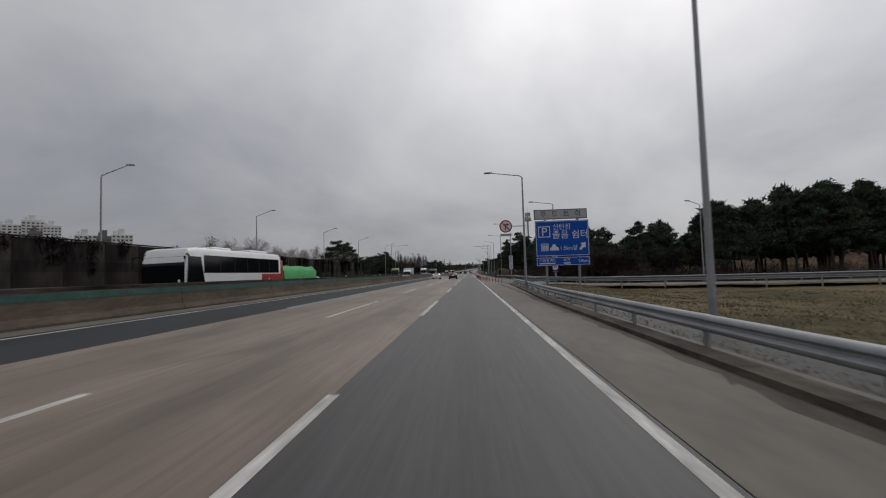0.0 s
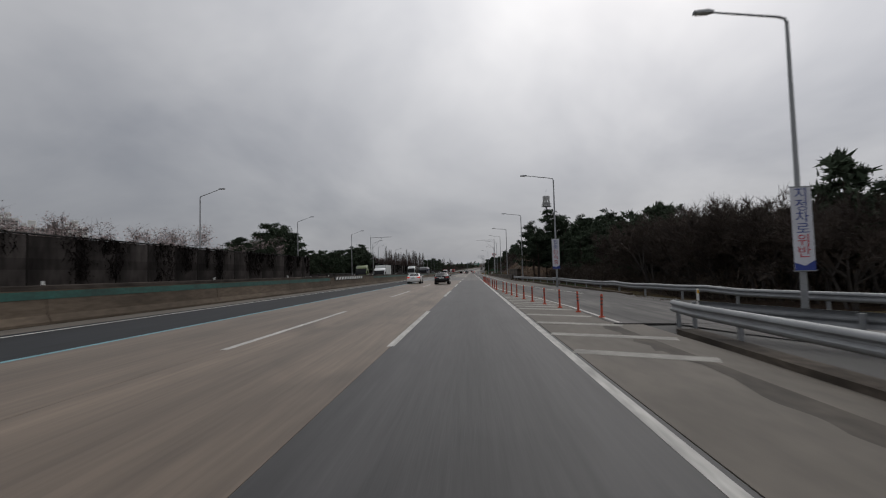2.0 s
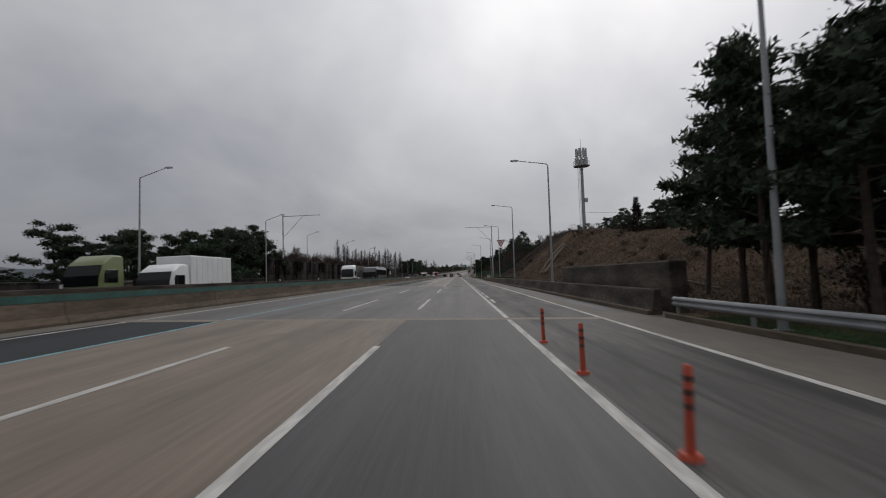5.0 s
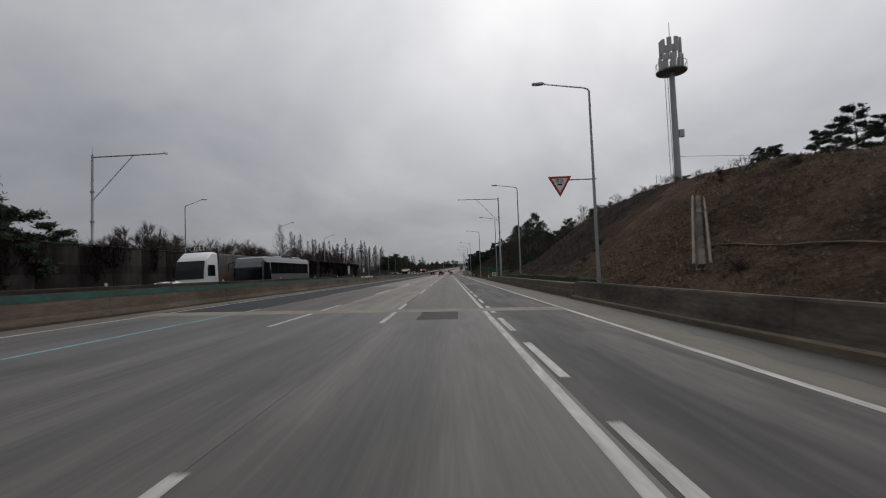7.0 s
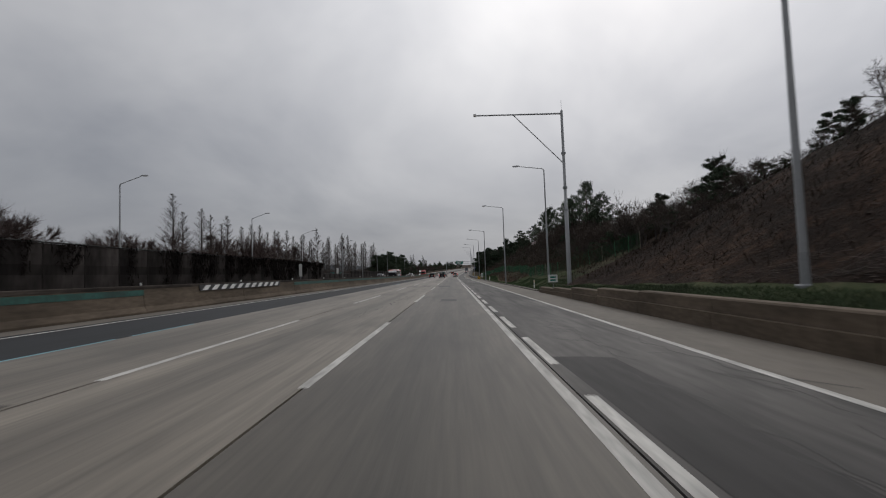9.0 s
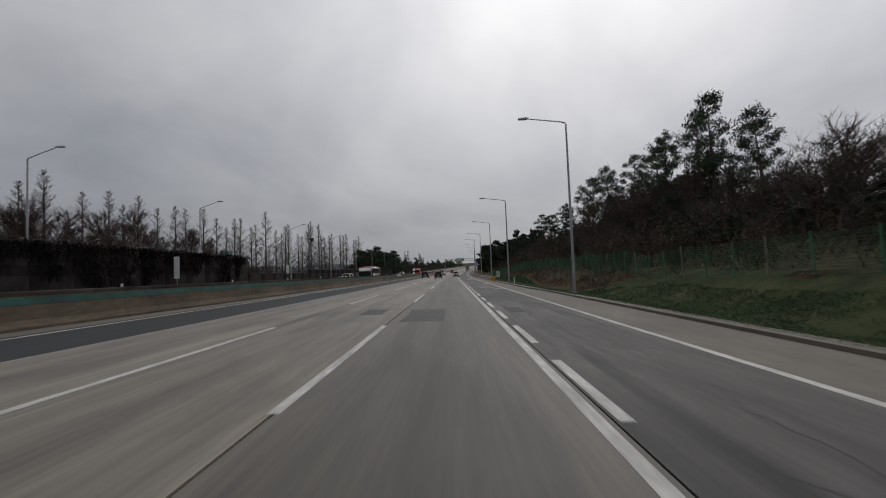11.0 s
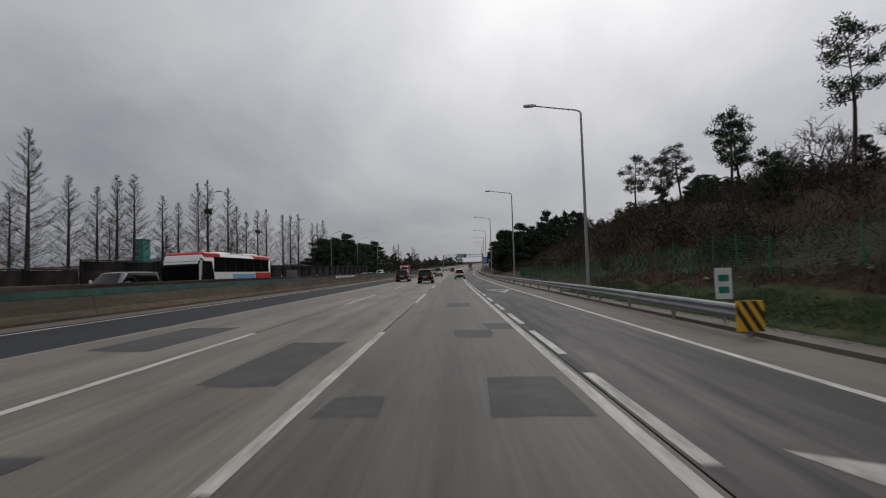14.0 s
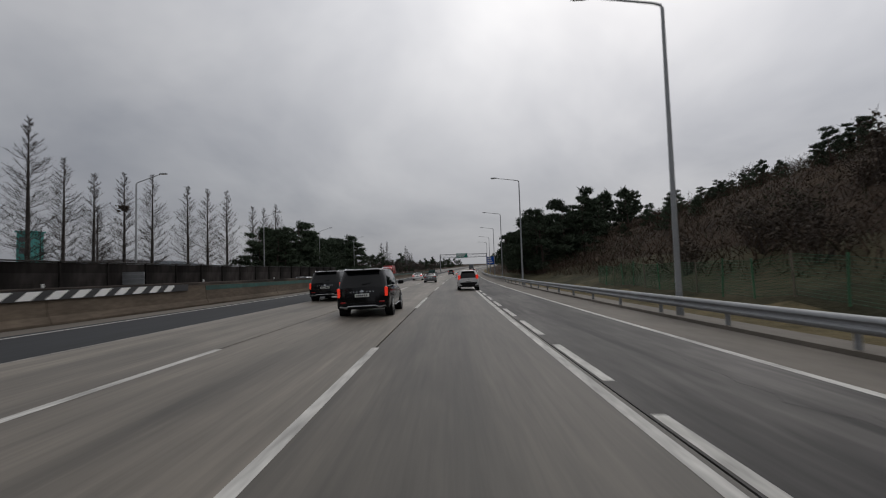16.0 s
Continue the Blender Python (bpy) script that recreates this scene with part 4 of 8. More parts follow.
# ---- signs ----
SIGN_BLUE = material("blue_sign_sheet", (0.006, 0.078, 0.42), 0.5, vary=0.08, scale=1.0, spec=0.2)
SIGN_GREEN = material("green_sign_sheet", (0.012, 0.17, 0.13), 0.45, vary=0.08)
SIGN_WHITE = material("white_sign_sheet", (0.66, 0.67, 0.66), 0.5, vary=0.06)
SIGN_GREY = material("pale_grey_sign_sheet", (0.40, 0.41, 0.42), 0.5, vary=0.08)
SIGN_RED = material("red_sign_sheet", (0.42, 0.022, 0.028), 0.45, vary=0.08)
INK = material("black_sign_ink", (0.02, 0.02, 0.02), 0.5, vary=0.05)
BANNER = material("banner_cloth", (0.60, 0.61, 0.66), 0.8, vary=0.08)
INK_BLUE = material("blue_banner_ink", (0.03, 0.055, 0.26), 0.7, vary=0.1)
INK_RED = material("red_banner_ink", (0.48, 0.03, 0.05), 0.7, vary=0.1)


def words(text, size, mat, parent, x, y, z, align="LEFT", thick=0.003, wide=1.0):
    """Lettering that faces -y, as a mesh."""
    cu = bpy.data.curves.new("lettering", "FONT")
    cu.body, cu.size, cu.align_x, cu.extrude = text, size, align, thick
    cu.resolution_u = 3
    tmp = new("lettering_source", cu)
    dg = bpy.context.evaluated_depsgraph_get()
    me = bpy.data.meshes.new_from_object(tmp.evaluated_get(dg))
    bpy.data.objects.remove(tmp)
    bpy.data.curves.remove(cu)
    me.materials.clear()
    me.materials.append(mat)
    ob = new("lettering", me)
    ob.parent = parent
    ob.matrix_basis = pose(x, y, z, 90, 0, 0) @ Matrix.Diagonal((wide, 1, 1, 1))
    return ob


def frame_bars(s, x0, x1, z0, z1, w, y, d=0.004):
    for a in ((x0, x1, z0, z0 + w), (x0, x1, z1 - w, z1), (x0, x0 + w, z0 + w, z1 - w), (x1 - w, x1, z0 + w, z1 - w)):
        s.box(a[0], a[1], y - d, y, a[2], a[3])
    return s


gz = land_z(7, 32.5)
rest = thing("rest_area_sign", "blue motorway sign announcing a drowsiness rest area on two posts", "road sign", m=pose(4.65, 30.9, 0.05) @ Matrix.Diagonal((0.945, 1.0, 0.95, 1)))
for x in (0.75, 3.1):
    s = Shape()
    s.tube((x, 0.14, gz - 0.5), (x, 0.14, 5.9), 0.09, n=10)
    part("post", s, GALV, rest)
s = Shape()
s.box(0, 3.85, 0, 0.06, 2.56, 5.15, c=0.015)
main = part("main_panel", s, SIGN_BLUE, rest)
part("panel_border", frame_bars(Shape(), 0.04, 3.81, 2.60, 5.11, 0.035, -0.001), SIGN_WHITE, main)
part("symbol_frame", frame_bars(Shape(), 0.22, 1.08, 3.95, 4.75, 0.06, -0.001), SIGN_WHITE, main)
words("P", 0.85, SIGN_WHITE, main, 0.65, -0.004, 4.06, "CENTER")
words("신탄진", 0.48, SIGN_WHITE, main, 1.25, -0.004, 4.52)
words("졸음 쉼터", 0.66, SIGN_WHITE, main, 1.2, -0.004, 3.88)
words("1.5km앞", 0.42, SIGN_WHITE, main, 1.72, -0.004, 3.0, wide=0.9)
part("symbol_frame", frame_bars(Shape(), 0.38, 0.92, 2.96, 3.50, 0.04, -0.001), SIGN_WHITE, main)
for x in (0.52, 0.66, 0.80):
    s = Shape()
    s.box(x - 0.045, x + 0.045, -0.005, -0.001, 3.03, 3.33)
    s.box(x - 0.035, x + 0.035, -0.005, -0.001, 3.35, 3.42)
    part("symbol_bar", s, SIGN_WHITE, main)
s = Shape()
s.poly([(1.02, -0.001, 2.98), (1.66, -0.001, 2.98), (1.62, -0.001, 3.22), (1.5, -0.001, 3.25), (1.42, -0.001, 3.42), (1.22, -0.001, 3.42), (1.14, -0.001, 3.24), (1.04, -0.001, 3.18)], (0, -0.004, 0))
part("car_symbol", s, SIGN_WHITE, main)
s = Shape()
s.poly([(3.12, -0.001, 3.05), (3.24, -0.001, 2.95), (3.46, -0.001, 3.2), (3.57, -0.001, 3.1), (3.6, -0.001, 3.52), (3.2, -0.001, 3.46), (3.31, -0.001, 3.34)], (0, -0.004, 0))
part("arrow", s, SIGN_WHITE, main)
s = Shape()
s.box(0, 3.85, 0, 0.06, 1.88, 2.50, c=0.015)
lower = part("lower_panel", s, SIGN_BLUE, rest)
part("panel_border", frame_bars(Shape(), 0.04, 3.81, 1.91, 2.47, 0.03, -0.001), SIGN_WHITE, lower)
words("다음휴게소", 0.26, SIGN_WHITE, lower, 0.22, -0.004, 2.18)
words("옥천", 0.26, SIGN_WHITE, lower, 1.95, -0.004, 2.18)
words("28km", 0.32, SIGN_WHITE, lower, 3.0, -0.004, 2.08)
for x0, x1 in ((0.22, 1.35), (1.95, 2.45)):
    s = Shape()
    s.box(x0, x1, -0.005, -0.001, 2.01, 2.09)
    part("text_bar", s, SIGN_WHITE, lower)
s = Shape()
s.box(-0.06, 3.78, 0, 0.06, 5.24, 5.98, c=0.015)
top = part("top_panel", s, SIGN_GREY, rest, "pale grey add-on panel")
part("panel_border", frame_bars(Shape(), -0.02, 3.74, 5.28, 5.94, 0.03, -0.001), INK, top)
for k, ch in enumerate("푸드트럭"):
    words(ch, 0.5, INK, top, 0.62 + 0.83 * k, -0.004, 5.45, "CENTER")

# round prohibition sign on the lamp post
ban = thing("no_right_turn_sign", "round red-rimmed no-right-turn sign on a bracket", "road sign", m=pose(3.3, 39.0, 5.44))
s = Shape()
s.tube((0, 0, 0), (0, 0.03, 0), 0.55, n=36)
part("rim", s, SIGN_RED, ban)
s = Shape()
s.tube((0, -0.004, 0), (0, 0.0, 0), 0.44, n=36)
disc = part("disc", s, SIGN_WHITE, ban)
s = Shape()
s.box(-0.09, 0.0, -0.009, -0.005, -0.32, 0.1)
s.box(-0.09, 0.14, -0.009, -0.005, 0.1, 0.18)
s.poly([(0.12, -0.005, 0.02), (0.12, -0.005, 0.28), (0.3, -0.005, 0.14)], (0, -0.004, 0))
part("arrow", s, INK, disc)
s = Shape()
s.poly([(-0.34, -0.010, 0.27), (-0.27, -0.010, 0.34), (0.34, -0.010, -0.27), (0.27, -0.010, -0.34)], (0, -0.003, 0))
part("slash", s, SIGN_RED, disc)
s = Shape()
s.box(-0.5, 0.5, -0.005, 0.02, -0.86, -0.62, c=0.008)
sub = part("sub_plate", s, SIGN_WHITE, ban)
for k in range(6):
    s = Shape()
    s.box(-0.42 + 0.145 * k, -0.31 + 0.145 * k, -0.009, -0.005, -0.8, -0.69)
    part("text_bar", s, INK, sub)
s = Shape()
s.tube((0, 0.06, 0), (1.75, 0.12, 0.0), 0.035)
part("bracket", s, GALV, ban)

# give-way triangle
gw = thing("give_way_sign", "red-rimmed give-way triangle on a long bracket", "road sign", m=pose(7.04, 187.7, 6.5) @ Matrix.Diagonal((0.88, 1.0, 0.9, 1)))
s = Shape()
s.poly([(-0.78, 0, 0.42), (0.78, 0, 0.42), (0, 0, -0.92)], (0, 0.03, 0))
part("rim", s, SIGN_RED, gw)
s = Shape()
s.poly([(-0.54, -0.001, 0.28), (0.54, -0.001, 0.28), (0, -0.001, -0.64)], (0, -0.004, 0))
tri = part("triangle", s, SIGN_WHITE, gw)
words("양보", 0.3, INK, tri, 0, -0.008, 0.02, "CENTER")
s = Shape()
s.box(-0.16, 0.16, -0.009, -0.005, -0.16, -0.05)
part("text_bar", s, INK, tri)
s = Shape()
s.tube((0.3, 0.06, 0.18), (2.45, 0.14, 0.2), 0.04)
part("bracket", s, GALV, gw)


def banner(x, y, z, blue, red):
    """A vertical cloth banner strapped to a lamp post."""
    b = thing("lamp_post_banner", "white vertical banner with blue and red lettering on a lamp post", "banner", m=pose(x, y, z))
    s = Shape()
    s.box(-0.36, 0.36, -0.012, 0.0, -1.5, 1.5)
    cloth = part("cloth", s, BANNER, b)
    s = Shape()
    s.poly([(-0.36, -0.014, -1.5), (0.36, -0.014, -1.5), (0.36, -0.014, -1.12), (0.0, -0.014, -1.32), (-0.36, -0.014, -1.2)], (0, -0.003, 0))
    part("blue_foot", s, INK_BLUE, cloth)
    n = len(blue) + len(red)
    for k, c in enumerate(blue + red):
        words(c, 0.46, INK_BLUE if k < len(blue) else INK_RED, cloth, 0, -0.016, 1.46 - 2.5 / n * (k + 1) + 0.05, "CENTER", wide=1.15)
    for zz in (-1.5, 1.5):
        s = Shape()
        s.tube((-0.4, 0, zz), (0.4, 0, zz), 0.025)
        part("rod", s, GALV, b)
    return b


banner(11.79, 63.1, 2.8, "지정차로", "위반")
banner(8.47, 92.95, 3.13, "집중", "단속중")


# far gantry with a green board
gy = 592.0
gb, gz = bend(gy), rise(gy)
gan = thing("sign_gantry", "steel truss gantry carrying a green direction board", "gantry", m=pose(gb, gy, gz))
for x in (-13.7, 10.0):
    s = Shape()
    s.box(x - 0.25, x + 0.25, -0.25, 0.25, -1.0, 9.0, c=0.04)
    part("column", s, GALV, gan)
for z, yy in ((7.2, -0.5), (8.8, -0.5), (7.2, 0.5), (8.8, 0.5)):
    s = Shape()
    s.tube((-13.7, yy, z), (10.0, yy, z), 0.11)
    part("chord", s, GALV, gan)
for k in range(12):
    x = -13.5 + 1.95 * k
    s = Shape()
    s.tube((x, -0.5, 7.2), (x + 0.97, -0.5, 8.8), 0.06, n=6)
    s.tube((x + 0.97, -0.5, 8.8), (x + 1.95, -0.5, 7.2), 0.06, n=6)
    part("lattice", s, GALV, gan)
s = Shape()
s.box(-5.5, 0.2, -0.75, -0.65, 6.9, 9.2, c=0.02)
gs = part("green_board", s, SIGN_GREEN, gan)
part("panel_border", frame_bars(Shape(), -5.4, 0.1, 7.0, 9.1, 0.08, -0.751), SIGN_WHITE, gs)
for k in range(3):
    s = Shape()
    s.box(-5.0, -1.8 + 0.5 * k, -0.757, -0.752, 7.35 + 0.55 * k, 7.65 + 0.55 * k)
    part("text_bar", s, SIGN_WHITE, gs)
s = Shape()
s.box(-1.6, 1.6, -0.05, 0.05, 3.2, 6.6, c=0.02)
bs = thing("blue_roadside_sign", "blue roadside board on a post before the trees", "road sign", m=pose(bend(560) + 11.2, 560, rise(560)), shape=s, mat=SIGN_BLUE)
s = Shape()
s.tube((0, 0.12, -1), (0, 0.12, 6.4), 0.12)
part("post", s, GALV, bs)
for k in range(3):
    s = Shape()
    s.box(-1.2, 0.9 - 0.3 * k, -0.056, -0.051, 3.8 + 0.9 * k, 4.3 + 0.9 * k)
    part("text_bar", s, SIGN_WHITE, bs)


# ---- lane posts in the gore ----
POST_RED = material("orange_red_plastic", (0.42, 0.062, 0.028), 0.6, vary=0.15, scale=3.0)
POST_BAND = material("dark_reflective_band", (0.10, 0.035, 0.03), 0.4, vary=0.1)


def lane_post(m):
    ob = thing("lane_post", "flexible orange-red lane post with reflective bands", "bollard", m=m, group="lane posts along the gore")
    s = Shape()
    s.tube((0, 0, 0), (0, 0, 0.05), 0.11, 0.09, n=10)
    part("foot", s, POST_RED, ob)
    s = Shape()
    s.pipe([(0, 0, 0.04), (0, 0, 0.4), (0, 0, 0.78), (0, 0, 0.8)], [0.045, 0.04, 0.04, 0.025], n=10)
    part("tube", s, POST_RED, ob, smooth=50)
    for z in (0.42, 0.54, 0.66):
        s = Shape()
        s.tube((0, 0, z), (0, 0, z + 0.05), 0.0425, n=10)
        part("band", s, POST_BAND, ob)
    return ob


first = None
for k in range(22):
    y = 62.1 + 2.13 * k if k < 8 else 79.6 + 2.2 * (k - 8) if k < 10 else 84.0 + 2.85 * (k - 9) if k < 13 else 97.9 + 3.4 * (k - 13)
    x = np.interp(y, (62.0, 66.4, 70.4, 75.0, 79.8, 87.2, 98.0), (4.38, 3.75, 3.15, 2.72, 2.45, 2.12, 2.0))
    m = pose(x, y, road_z(x, y), random.uniform(-2, 2), random.uniform(-2, 2), 0)
    first = lane_post(m) if first is None else (copy_thing(first, m) or first)


# ---- telecom tower on the cut ----
ANT = material("antenna_plastic", (0.42, 0.42, 0.42), 0.6, vary=0.08)
gz = land_z(27.9, 215.7)
tw = thing("telecom_tower", "grey steel monopole tower with antenna drum and ladder", "tower", m=pose(27.9, 215.7, gz))
TH = 28.3 - gz
s = Shape()
s.pipe([(0, 0, -0.5), (0, 0, TH * 0.5), (0, 0, TH - 3.7)], [0.40, 0.34, 0.30], n=12)
part("pole", s, POLE_STEEL, tw, smooth=50)
for k in range(9):
    a = 2 * math.pi * k / 9
    s = Shape()
    s.box(-0.26, 0.26, -0.1, 0.1, 0, 1.7, c=0.02)
    part("antenna_panel", s, ANT, tw, m=pose(1.12 * math.cos(a), 1.12 * math.sin(a), TH - 1.75, 0, 0, math.degrees(a) + 90))
    s = Shape()
    s.box(-0.28, 0.28, -0.1, 0.1, 0, 1.6, c=0.02)
    part("antenna_panel", s, ANT, tw, m=pose(1.25 * math.cos(a + .3), 1.25 * math.sin(a + .3), TH - 3.6, 0, 0, math.degrees(a + .3) + 90))
for z in (TH - 3.8, TH - 2.9):
    s = Shape()
    pts = [(1.7 * math.cos(2 * math.pi * k / 20), 1.7 * math.sin(2 * math.pi * k / 20), z) for k in range(21)]
    s.pipe(pts, 0.035, n=6)
    part("ring_rail", s, GALV, tw)
s = Shape()
s.tube((0, 0, TH - 3.92), (0, 0, TH - 3.84), 1.7, n=20)
part("platform", s, POLE_STEEL, tw)
for k in range(10):
    a = 2 * math.pi * k / 10
    s = Shape()
    s.tube((1.7 * math.cos(a), 1.7 * math.sin(a), TH - 3.85), (1.7 * math.cos(a), 1.7 * math.sin(a), TH - 2.9), 0.025, n=6)
    part("rail_post", s, GALV, tw)
for x in (-0.85, -0.5):
    s = Shape()
    s.tube((x, 0, 0), (x, 0, TH - 3.9), 0.03, n=6)
    part("ladder_rail", s, GALV, tw)
for k in range(int((TH - 4.2) / 0.45)):
    s = Shape()
    s.tube((-0.85, 0, 0.4 + 0.45 * k), (-0.5, 0, 0.4 + 0.45 * k), 0.018, n=5)
    part("rung", s, GALV, tw)
s = Shape()
s.tube((0, 0, TH - 3.7), (0, 0, TH + 2.2), 0.03, n=6)
part("lightning_rod", s, GALV, tw)
s = Shape()
s.box(0.4, 1.0, -0.2, 0.2, TH * 0.36, TH * 0.36 + 0.9, c=0.03)
part("equipment_box", s, ANT, tw)
s = Shape()
for k in range(16):
    x0 = 24.2 + 0.5 * k
    s.box(x0 - 0.02, x0 + 0.02, 213.2, 213.24, land_z(x0, 213.2) - 0.2, land_z(x0, 213.2) + 1.6)
for z in (0.2, 0.6, 1.0, 1.4):
    s.pipe([(24.2 + 0.5 * k, 213.22, land_z(24.2 + 0.5 * k, 213.2) + z) for k in range(16)], 0.015, n=4)
cable = Shape()
cable.pipe([(28.2 + 6 * k, 215.6, 14.2 - 0.35 * math.sin(math.pi * k / 12) - 0.05 * k) for k in range(13)], 0.022, n=5)
thing("power_cable", "thin black cable running from the tower over the cut", "cable", shape=cable, mat=BLACK_PAINT)
thing("tower_fence", "thin grey wire fence round the tower base", "fence", shape=s, mat=GALV)


# ---- green net fence on the verge ----
NET = material("green_net", (0.018, 0.080, 0.034), 0.7, vary=0.35, scale=0.6, fine=4.0)
NET_POST = material("green_fence_post", (0.035, 0.15, 0.07), 0.6, vary=0.2, scale=1.0)
NET_POLE = material("weathered_wood_stake", (0.16, 0.14, 0.11), 0.9, vary=0.3, scale=2.0)
fence = thing("net_fence", "low green netting fence along the wooded slope", "fence", kind="structure")
FX = lambda y: 12.2 - 0.9 * ease(335, 352, y) + bend(y) + 0.3 * math.sin(y * 0.13) + 4.5 * (1 - ease(248, 268, y))
ys = steps(250, 392, 2.0)
for k, (a, b) in enumerate(zip(ys, ys[1:])):
    xa, xb = FX(a), FX(b)
    za, zb = land_z(xa, a), land_z(xb, b)
    s = Shape()
    s.tube((0, 0, -0.3), (0, 0, 1.5), 0.034, n=7)
    part("fence_post", s, NET_POST if k % 3 else NET_POLE, fence, m=pose(xa, a, za, 0, random.uniform(-4, 4), 0))
    s = Shape()
    for q in range(13):
        h = 0.08 + 0.11 * q
        s.tube((xa, a, za + h), (xb, b, zb + h), 0.0075, n=3, caps=False)
    for q in range(22):
        t = (q + 0.5) / 22
        x, y, z = xa + (xb - xa) * t, a + (b - a) * t, za + (zb - za) * t
        s.tube((x, y, z + 0.04), (x, y, z + 1.42), 0.007, n=3, caps=False)
    part("net_panel", s, NET, fence)


# ---- vehicles ----
def paint(name, color, rough=0.22, metal=0.0, coat=0.3):
    m = material(name, color, rough, metal, vary=0.04, scale=1.2, fine=5.0, bump=0.0)
    m.node_tree.nodes["Principled BSDF"].inputs["Coat Weight"].default_value = coat
    return m


CAR_BLACK = paint("black_car_paint", (0.004, 0.004, 0.0045), 0.1, coat=0.0)
CAR_BLACK.node_tree.nodes["Principled BSDF"].inputs["Specular IOR Level"].default_value = 0.4
CAR_WHITE = paint("white_car_paint", (0.76, 0.77, 0.77), 0.3)
CAR_SILVER = paint("silver_car_paint", (0.42, 0.43, 0.44), 0.32, 0.4)
CAR_PEARL = paint("silver_white_car_paint", (0.56, 0.56, 0.56), 0.3, 0.1)
CAR_GREEN = paint("dark_green_truck_paint", (0.012, 0.05, 0.045), 0.4, coat=0.2)
CAR_RED = paint("red_truck_paint", (0.38, 0.02, 0.018), 0.3)
CAR_OLIVE = paint("olive_truck_paint", (0.16, 0.2, 0.08), 0.4)
CAR_GREY = paint("grey_car_paint", (0.13, 0.135, 0.14), 0.3, 0.3)
BUS_BLUE = paint("light_blue_bus_film", (0.22, 0.42, 0.62), 0.35)
BUS_RED = paint("red_bus_paint", (0.55, 0.035, 0.03), 0.3)
TARP_GREEN = material("green_tarpaulin", (0.03, 0.30, 0.07), 0.7, vary=0.2, scale=2.0)
BODY_TEAL = material("teal_truck_body", (0.03, 0.10, 0.11), 0.6, vary=0.3, scale=1.0, tint=(0.12, 0.06, 0.04))
TYRE = material("tyre_rubber", (0.016, 0.016, 0.017), 0.85, vary=0.1)
RIM = material("alloy_rim", (0.50, 0.51, 0.52), 0.35, 0.6, vary=0.1, bump=0)
# rim alloy darkened: shade behind the spokes is painted into the colour
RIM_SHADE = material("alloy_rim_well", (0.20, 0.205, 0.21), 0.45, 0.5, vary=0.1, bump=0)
RIM_DARK = material("dark_rim", (0.03, 0.03, 0.032), 0.4, 0.5, vary=0.1, bump=0)
TRIM_BLACK = material("black_plastic_trim", (0.012, 0.012, 0.013), 0.7, vary=0.1, spec=0.15)
CHROME = material("chrome_trim", (0.62, 0.63, 0.64), 0.18, 0.9, vary=0.03, bump=0)
GLASS = material("tinted_car_glass", (0.006, 0.007, 0.008), 0.08, vary=0.03, bump=0, spec=0.28)
PLATE = material("number_plate", (0.62, 0.63, 0.60), 0.5, vary=0.04)


def lit(name, color, strength, base):
    m = bpy.data.materials.new(name)
    m.use_nodes = True
    b = m.node_tree.nodes["Principled BSDF"]
    b.inputs["Base Color"].default_value = (*base, 1)
    b.inputs["Roughness"].default_value = 0.2
    b.inputs["Emission Color"].default_value = (*color, 1)
    b.inputs["Emission Strength"].default_value = strength
    return m


TAIL_LIT = lit("lit_tail_lamp", (1.0, 0.06, 0.03), 0.4, (0.4, 0.015, 0.01))
TAIL_OFF = material("red_tail_lens", (0.30, 0.016, 0.016), 0.15, vary=0.08, bump=0)
HEAD_LIT = lit("lit_head_lamp", (1.0, 0.97, 0.9), 2.5, (0.8, 0.8, 0.8))
LENS_CLEAR = material("clear_lamp_lens", (0.45, 0.46, 0.47), 0.12, vary=0.05, bump=0)


def section(w_sill, w_mid, w_top, zb, zt, crown):
    """A closed half-and-half body section in x and z."""
    zm = zb + 0.45 * (zt - zb)
    half = [(w_sill, zb), (w_mid * 0.99, zb + 0.14 * (zt - zb)), (w_mid, zm), (w_mid * 0.985, zb + 0.78 * (zt - zb)), (w_top, zt - 0.012), (w_top * 0.93, zt + crown * 0.4), (w_top * 0.5, zt + crown)]
    return half + [(-x, z) for x, z in reversed(half)]


